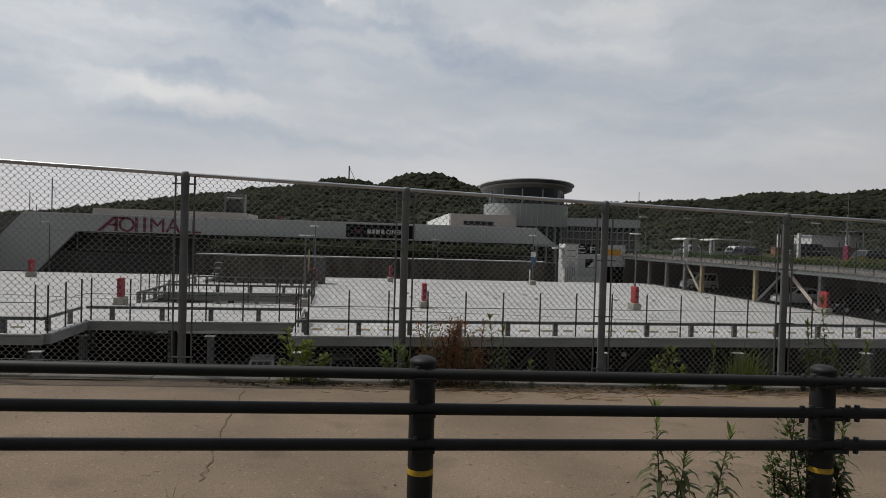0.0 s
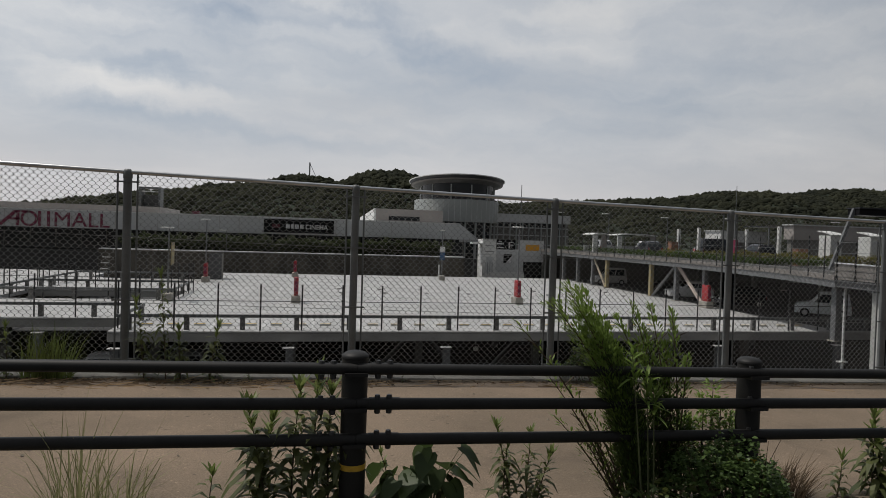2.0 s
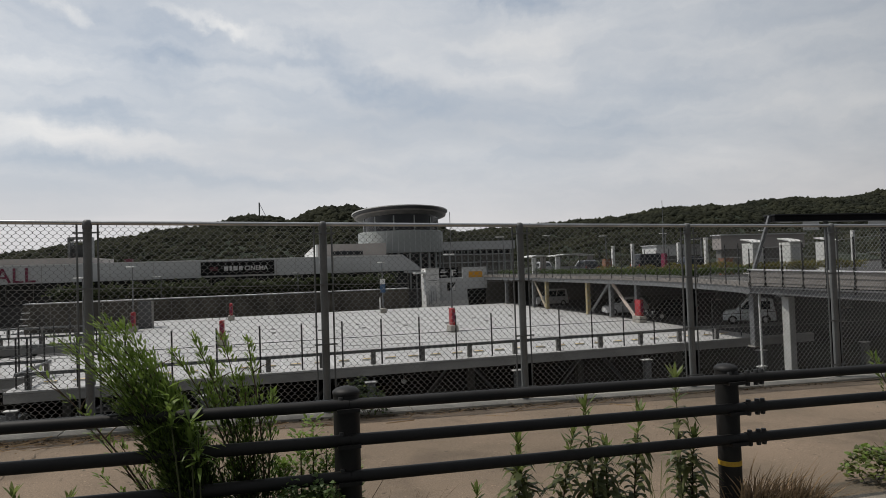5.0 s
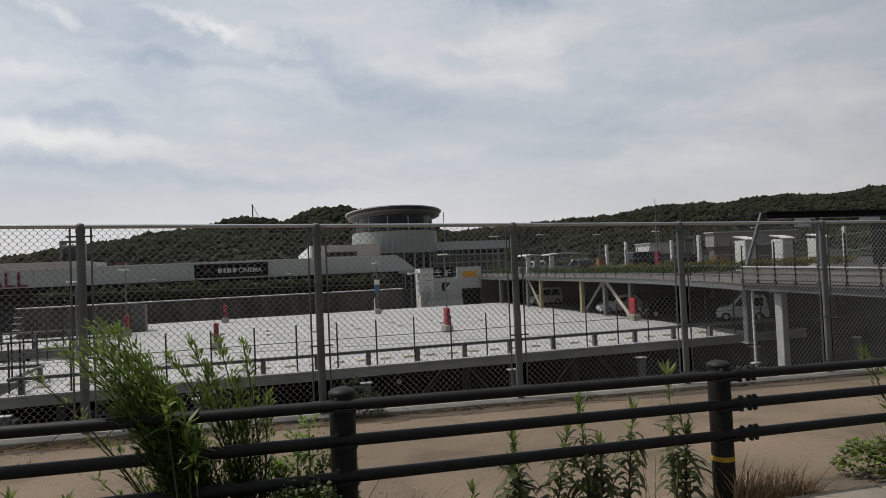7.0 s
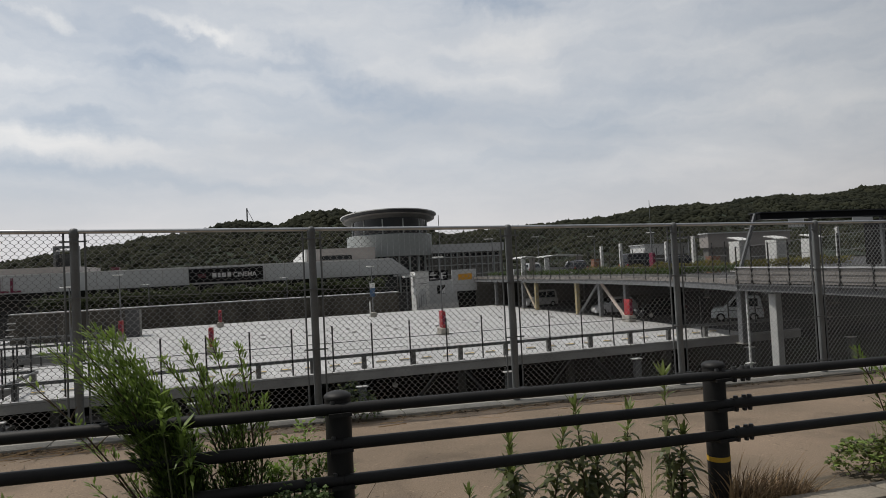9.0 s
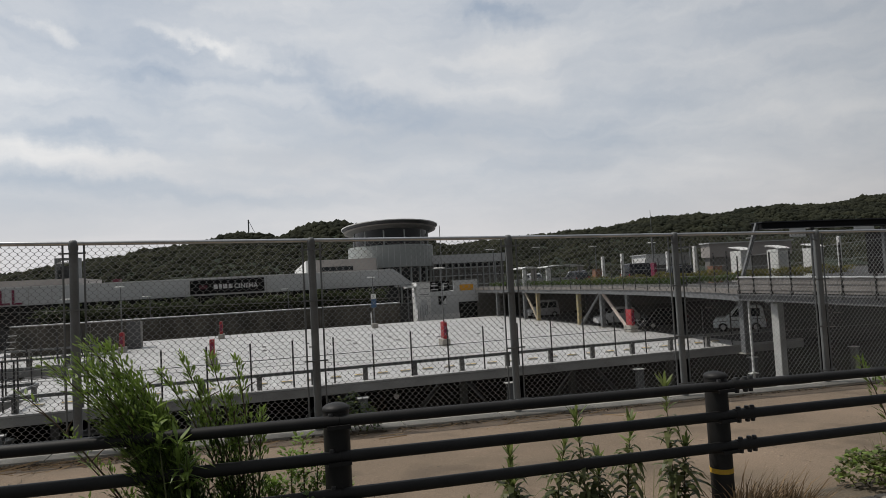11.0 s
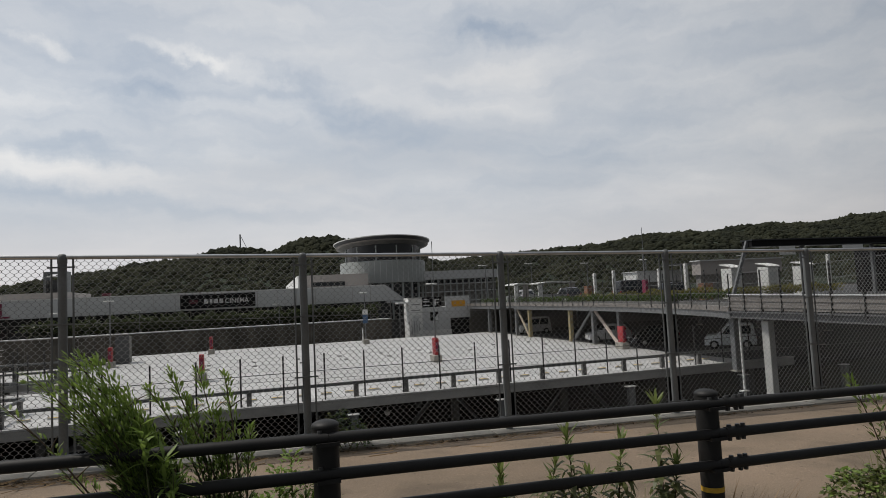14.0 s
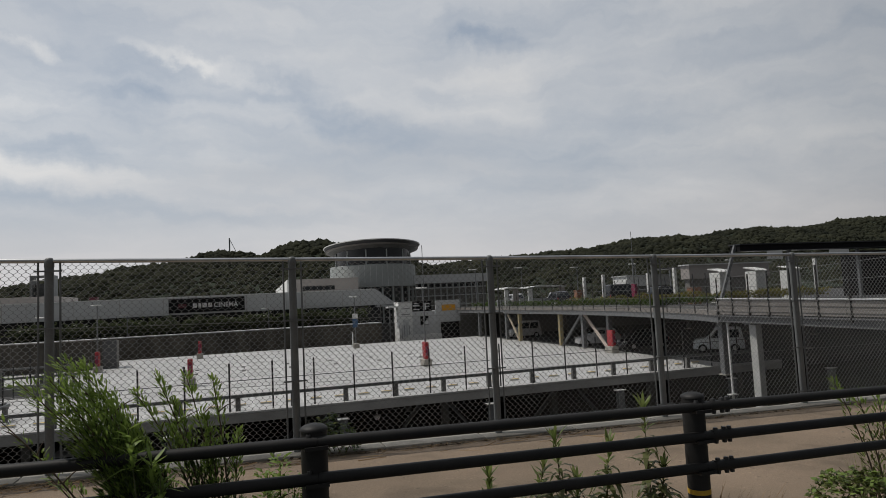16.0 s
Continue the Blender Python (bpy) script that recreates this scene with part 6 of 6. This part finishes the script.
shrub(7.57, 3.26, rng, [((0.0, 0.0), (-0.01, 0.0), 1.10, (-0.29, 0.0)), ((0.01, 0.0), (-0.01, 0.0), 1.14, (-0.22, 0.0)), ((0.02, 0.0), (0.02, 0.0), 1.00, (-0.19, 0.0)), ((0.03, 0.02), (0.03, 0.0), 1.10, (-0.16, 0.0)), ((0.06, 0.0), (0.06, 0.0), 1.05, (-0.11, 0.0)),
                        ((0.0, 0.0), (-0.12, 0.0), 0.84, (-0.16, 0.0)), ((0.01, 0.0), (-0.05, 0.0), 0.90, (-0.13, 0.0)), ((0.04, 0.0), (0.02, 0.0), 0.88, (-0.08, 0.0)), ((0.06, 0.0), (0.05, 0.0), 0.78, (0.0, 0.0)), ((0.03, 0.0), (-0.03, 0.0), 0.72, (-0.02, 0.0)), ((0.0, 0.0), (-0.06, 0.0), 0.55, (-0.02, 0.0))],
      "airy green shrub with upright leafy shoots", leaf=0.032, leaf_w=0.27, dens=400, twigs=5, plume=0.05, flare=(0.2, 0.9), bare=0.2)
shrub(7.82, 3.30, rng, [((-0.16 + 0.045 * i, rng.uniform(-0.03, 0.03)), (-0.06 + 0.02 * i, 0), rng.uniform(0.42, 0.64), (rng.uniform(-0.04, 0.06), 0)) for i in range(8)],
      "thin pale shrub with sparse small leaves", leaf=0.038, leaf_w=0.42, dens=300, mats=(M_WEEDTIP, M_TIP))
mound(7.79, 3.08, 0.62, 0.47, rng, "low bramble mound with small green leaves", n=3000, mats=(M_BRAMBLE, M_BRAMBLE), leaf=0.026)
mound(7.98, 3.2, 0.40, 0.30, rng, "low bramble mound with small dark leaves", n=600, mats=(M_BRAMBLE, M_LEAF))
mound(7.45, 3.02, 0.45, 0.26, rng, "dark bramble mound under a leaning shrub", n=320, mats=(M_LEAFDK, M_LEAF))
grass_tuft(8.28, 3.20, 0.27, rng, 200, 0.2, material=M_DRYDK, label="brown tuft of dead grass beside the kerb", name="dry_tuft", lean=0.3)
grass_tuft(8.16, 3.2, 0.29, rng, 130, 0.18, material=M_DRYDK, label="brown tuft of dead grass beside the kerb", name="dry_tuft", lean=0.2)
tall_weed(8.56, 3.22, 0.25, rng, n=22, leaf=0.08)
for x, h in ((8.81, 0.46), (8.87, 0.33), (9.03, 0.50), (9.22, 0.62), (9.28, 0.38), (9.43, 0.55), (9.73, 0.72), (9.78, 0.42)):
    tall_weed(x, 3.24, h, rng, leaf=0.104, n=62)
for x in (9.12, 9.3, 9.62):
    grass_tuft(x, 3.3, 0.42, rng, 14, 0.12)
for x, h, n, s in ((10.06, 0.18, 80, 0.10), (10.17, 0.22, 100, 0.14), (10.29, 0.20, 100, 0.16), (10.40, 0.18, 90, 0.16), (10.49, 0.13, 80, 0.14)):
    grass_tuft(x, 3.18 + rng.uniform(-0.04, 0.04), h, rng, n, s, material=M_DRYDK, label="brown brush-like tuft of dead grass beside the kerb", name="dry_tuft", lean=rng.uniform(-0.1, 0.3), width=0.006)
for x, y, h, n, s, ln in ((10.00, 3.12, 0.26, 34, 0.26, 0.0), (10.06, 3.12, 0.30, 44, 0.30, 0.2), (10.15, 3.12, 0.23, 60, 0.40, 0.4), (10.25, 3.13, 0.22, 50, 0.36, 0.3), (10.36, 3.12, 0.20, 50, 0.34, 0.3), (10.45, 3.13, 0.15, 44, 0.30, 0.3)):
    grass_tuft(x, y, h, rng, n, s, material=M_DRY, label="loose pale straw blades bent over dead grass", name="straw_tuft", lean=ln, width=0.008)
mound(11.18, 3.3, 0.46, 0.26, rng, "small green bramble mound beside the kerb", n=800, mats=(M_LEAF, M_TIP))
grass_tuft(11.35, 3.35, 0.36, rng, 40, 0.2)
shrub(11.42, 3.32, rng, [((0, 0), (-0.16, 0), 0.82, (-0.14, 0)), ((0.05, 0), (-0.08, 0), 0.72, (-0.1, 0)), ((0.1, 0), (0.0, 0), 0.7, (-0.06, 0)), ((0.2, 0), (0.06, 0), 0.62, (0.0, 0))], "thin yellow-green shrub leaning beside the rail", leaf=0.05, leaf_w=0.24, dens=150, mats=(M_LEAF, M_TIP), plume=0.06)
# along the foot of the fence
FY = 6.28
shrub(-0.8, FY, rng, [((0, 0), (-0.03, 0), 0.55, (-0.02, 0)), ((0.08, 0), (0.03, 0), 0.42, (0.04, 0)), ((0.2, 0), (0.05, 0), 0.3, (0.04, 0))], "yellow-green weed at the foot of the fence", leaf=0.08, leaf_w=0.5, mats=(M_YELLOWLEAF, M_YELLOWLEAF), dens=90, z0=-0.07)
shrub(0.70, FY, rng, [((rng.uniform(-0.30, 0.26), rng.uniform(-0.1, 0.1)), (rng.uniform(-0.14, 0.14), 0), rng.uniform(0.34, 0.74), (rng.uniform(-0.12, 0.12), 0)) for i in range(19)], "rust-red withered shrub at the foot of the fence", leaf=0.034, leaf_w=0.4, twigs=4, mats=(M_RUST, M_RUST), dens=230, z0=-0.07)
shrub(0.62, FY - 0.02, rng, [((rng.uniform(-0.34, 0.3), rng.uniform(-0.1, 0.06)), (rng.uniform(-0.1, 0.1), 0), rng.uniform(0.3, 0.62), (rng.uniform(-0.08, 0.08), 0)) for i in range(9)], "green shoots growing through a withered shrub", leaf=0.040, leaf_w=0.3, twigs=3, mats=(M_LEAF, M_WEEDTIP), dens=110, z0=-0.07)
shrub(0.25, FY, rng, [((0, 0), (-0.05, 0), 0.45, (-0.05, 0)), ((-0.08, 0), (-0.1, 0), 0.36, (-0.05, 0))], "green weed at the foot of the fence", leaf=0.06, leaf_w=0.28, mats=(M_LEAF, M_TIP), dens=130, z0=-0.07)
for x, h in ((1.08, 0.72), (1.18, 0.60)):
    tall_weed(x, FY, h, rng, leaf=0.085, n=44, z0=-0.07)
tall_weed(1.45, FY, 0.28, rng, n=20, z0=-0.07)
for x, h in ((2.70, 0.40), (2.84, 0.46)):
    shrub(x, FY, rng, [((0, 0), (0.03, 0), h, (0, 0)), ((0.05, 0), (0.07, 0), h * 0.6, (0.03, 0))], "small yellow-green weed at the foot of the fence", leaf=0.075, leaf_w=0.3, mats=(M_YELLOWLEAF, M_YELLOWLEAF), dens=75, z0=-0.07)
for x in (3.56, 3.66, 3.76):
    grass_tuft(x, FY, 0.52, rng, 110, 0.26, material=M_LEAF if x == 3.66 else M_WEEDTIP, width=0.007, lean=rng.uniform(-0.2, 0.2), z0=-0.07, label="green grass tuft at the foot of the fence")
tall_weed(3.35, FY, 0.5, rng, n=36, z0=-0.07)
for x, h in ((4.42, 0.74), (4.60, 0.98), (4.72, 0.5), (4.95, 0.55)):
    tall_weed(x, FY, h, rng, leaf=0.105, n=56, z0=-0.07)
for x in (5.3, 6.7):
    tall_weed(x, FY, 0.16, rng, n=14, leaf=0.05, z0=-0.07)
mound(8.5, FY + 0.02, 0.5, 0.46, rng, "small green shrub at the foot of the fence", n=520, z0=-0.07, mats=(M_LEAFDK, M_LEAF), depth=0.16)
for i in range(16):
    xx = 9.2 + i * 0.42 + rng.uniform(-0.12, 0.12)
    grass_tuft(xx, 6.3, 0.06, rng, 14, 0.06, material=M_LEAF, z0=-0.08, label="tiny green weed in the joint of the edging")

# straw and withered stalks in front of the fence
V, F = [], []
for i in range(760):
    x = rng.uniform(-0.6, 6.3) if i < 680 else rng.uniform(6.3, 11)
    y = 6.2 - abs(rng.normal(0, 0.13))
    if 0.5 < x < 2.4 and rng.uniform() < 0.4:
        y -= rng.uniform(0, 0.3)
    a = rng.normal(0, 0.5)
    ln = rng.uniform(0.05, 0.3)
    z = nz(x) - 0.055 + rng.uniform(0, 0.03)
    d = Vector((math.cos(a) * ln, math.sin(a) * ln, rng.uniform(-0.01, 0.03)))
    b = Vector((x, y, z))
    n0 = len(V)
    th = rng.uniform(0.002, 0.007)
    V += [b, b + Vector((0, th, th)), b + d + Vector((0, th * 0.6, th)), b + d]
    F.append((n0, n0 + 1, n0 + 2, n0 + 3))
me = bpy.data.meshes.new("straw")
me.from_pydata([tuple(v) for v in V], [], F)
me.materials.append(M_DRY)
tagged(new("straw", me), "dry brown stalks and litter along the foot of the fence", "litter", kind="stuff")

# fallen leaves and crumbs of dirt in the joint before the edging
V, F = [], []
for i in range(2600):
    x = rng.uniform(-1.5, 6.6) if i < 1900 else rng.uniform(6.6, 14)
    patch = 0.5 + 0.5 * noise.noise(Vector((x * 1.3, 0, 4)))
    y = 6.295 - abs(rng.normal(0, 0.03 + (0.11 if x < 6.6 else 0.03) * patch))
    z = nz(x) - 0.034 + 0.012 * (6.28 - y)
    s = rng.uniform(0.008, 0.026)
    a = rng.uniform(0, 6.28)
    u = Vector((math.cos(a) * s, math.sin(a) * s, rng.uniform(0, 0.5) * s))
    w = Vector((-math.sin(a) * s * 0.5, math.cos(a) * s * 0.5, rng.uniform(0, 0.6) * s))
    b = Vector((x, y, z + rng.uniform(0.002, 0.012)))
    n0 = len(V)
    V += [b - u, b + w, b + u, b - w + Vector((0, 0, s * 0.4))]
    F += [(n0, n0 + 1, n0 + 3), (n0 + 1, n0 + 2, n0 + 3)]
me = bpy.data.meshes.new("leaf_litter")
me.from_pydata([tuple(v) for v in V], [], F)
me.materials.append(M_LITTER)
tagged(new("leaf_litter", me), "dark dead leaves and crumbs along the edging", "litter", kind="stuff")

# small stones scattered on the path, and one long dry stalk
V, F = [], []
for i in range(140):
    x, y = rng.uniform(-3, 14), rng.uniform(3.5, 6.25)
    s = rng.uniform(0.003, 0.009)
    z = nz(x) + 0.012 - 0.047 * (y - 3.42) / 2.9 + 0.004
    n0 = len(V)
    V += [Vector((x + s * dx * rng.uniform(0.7, 1.3), y + s * dy * rng.uniform(0.7, 1.3), z + s * dz)) for dx, dy, dz in ((-1, -1, 0), (1, -1, 0), (1, 1, 0), (-1, 1, 0), (0, 0, 1.1))]
    F += [(n0, n0 + 1, n0 + 4), (n0 + 1, n0 + 2, n0 + 4), (n0 + 2, n0 + 3, n0 + 4), (n0 + 3, n0, n0 + 4)]
me = bpy.data.meshes.new("stone_crumbs")
me.from_pydata([tuple(v) for v in V], [], F)
me.materials.append(M_ROADKERB)
tagged(new("stone_crumbs", me), "tiny stones scattered over the paved path", "gravel", kind="stuff")
g = thing("dry_stalk", "long pale dry stalk lying on the path", "stalk", (2.15, 3.55, nz(2.15) + 0.012))
stem_part([[Vector((0.0, 0.16, 0.008)), Vector((0.12, 0.07, 0.014)), Vector((0.26, 0.02, 0.012)), Vector((0.40, -0.02, 0.008)), Vector((0.52, -0.06, 0.005))]], 0.0045, M_STRAW, g)

# cracks in the path
def crack(points, w):
    bm = bmesh.new()
    rr = random.Random(len(points) + int(points[0][0] * 10))
    line = []
    for (ax, ay), (bx, by) in zip(points, points[1:]):
        for i in range(8):
            s = i / 8
            line.append((ax + (bx - ax) * s + rr.uniform(-0.02, 0.02), ay + (by - ay) * s))
    rows = []
    for x, y in line:
        z = 0.012 - 0.047 * (y - 3.42) / 2.9 + 0.0055
        ww = w * rr.uniform(0.5, 1.2)
        rows.append((bm.verts.new((x - ww, y, z)), bm.verts.new((x + ww, y, z))))
    for a, b in zip(rows, rows[1:]):
        bm.faces.new((a[0], a[1], b[1], b[0]))
    return tagged(part("crack", slope(bm), M_SOIL), "dark crack across the paved path", "crack", kind="structure")


crack([(6.03, 6.25), (5.97, 5.4), (5.95, 4.6), (6.05, 3.9)], 0.004)
crack([(-1.17, 6.2), (-1.13, 5.0), (-1.09, 4.2), (-1.07, 3.77)], 0.004)
crack([(5.2, 5.9), (5.6, 5.2), (5.8, 4.9)], 0.0035)

# hedges on the upper deck and shrubs before the mall
def hedge(name, pts, h, r, label, n, z0=None, size=0.17):
    hr = np.random.default_rng(int(h * 100) + n)
    lv = []
    for i in range(n):
        k = hr.integers(0, len(pts) - 1)
        (ax, ay), (bx, by) = pts[k], pts[k + 1]
        s = hr.uniform(0, 1)
        a = hr.uniform(0, 6.28)
        rr = r * math.sqrt(hr.uniform(0, 1))
        x, y = ax + (bx - ax) * s + math.cos(a) * rr, ay + (by - ay) * s + math.sin(a) * rr
        hh = h * (0.75 + 0.4 * noise.noise(Vector((x * 0.9, y * 0.9, 2))))
        z = (UP if z0 is None else z0) + hh * math.sqrt(hr.uniform(0.05, 1))
        d = rnd_dir(hr.uniform(0, 1.2), hr.uniform(0, 6.28))
        lv.append((Vector((x, y, z)), d, size * hr.uniform(0.6, 1.3), size * 0.65, 0.1, d.cross(Vector((0.3, 0.2, 1))).normalized()))
    me = leaf_mesh(lv)
    me.materials.append(M_HEDGE if "yellow" in label else M_SHADELEAF if "ramp" in label else M_LEAFDK)
    tagged(new(name, me), label, "hedge", kind="stuff")


hedge("hedge", [(35.9, 75), (35.9, 60), (35.9, 50), (35.4, 43)], 0.75, 0.6, "dark green hedge along the upper deck", 3600)
hedge("hedge", [(35.2, 42), (34.6, 37), (36.5, 37.5), (41, 38.2)], 0.7, 0.5, "dark green hedge along the upper deck", 2600)
hedge("hedge", [(39.5, 46), (44, 43.2), (52, 43)], 0.95, 0.5, "yellow-green hedge between the cabinets", 2600)
hedge("hedge", [(36.5, 52), (38.5, 44), (41, 39.8), (46, 39.5), (52, 39.3)], 1.0, 0.5, "yellow-green hedge on the upper deck", 5200)

tagged(part("planted_bank", boxes((-17.4, 25.4, 81.75, 87.4, LOW, -2.05)), M_EARTH), "dark planted bank between ramp wall and mall", "bank", kind="structure")
hedge("shrubbery", [(-16, 85.5), (2, 85.5), (14, 85.5), (24, 85.5)], 2.9, 1.3, "dark green shrubs between the ramp wall and the mall", 9000, -2.2, 0.42)


# ---- dark trees at the end of the mall ----
def tree(x, y, h, r, label):
    tr = np.random.default_rng(int(abs(x) * 10))
    g = thing("tree", label, "tree", (x, y, LOW), group="trees")
    bm = bmesh.new()
    tube(bm, (0, 0, 0), (0.1, 0, h * 0.6), 0.28, 0.14, n=8)
    for i in range(7):
        a = i * 0.9
        tube(bm, (0.05, 0, h * (0.3 + 0.04 * i)), (math.cos(a) * r * 0.6, math.sin(a) * r * 0.6, h * (0.5 + 0.05 * i)), 0.09, 0.03, n=5)
    part("trunk", bm, M_STEMBR, g)
    lv = []
    for i in range(2600):
        a, el = tr.uniform(0, 6.28), tr.uniform(-0.9, 1.5)
        k = (0.55 + 0.45 * tr.uniform(0, 1) ** 0.5) * (0.85 + 0.35 * noise.noise(Vector((a * 1.3, el * 1.6, x))))
        p = Vector((math.cos(el) * math.cos(a) * r * k, math.cos(el) * math.sin(a) * r * k, h * 0.64 + math.sin(el) * h * 0.36 * k))
        d = rnd_dir(tr.uniform(-0.4, 0.9), tr.uniform(0, 6.28))
        lv.append((p, d, tr.uniform(0.3, 0.6), 0.22, 0.2, d.cross(Vector((0.2, 0.3, 1))).normalized()))
    leaves_part("crown", lv, M_LEAFDK, g)


tree(-47.5, 84, 11.0, 3.6, "dark green broadleaf tree at the end of the mall")
tree(-51.5, 86, 10.2, 3.4, "dark green broadleaf tree at the end of the mall")
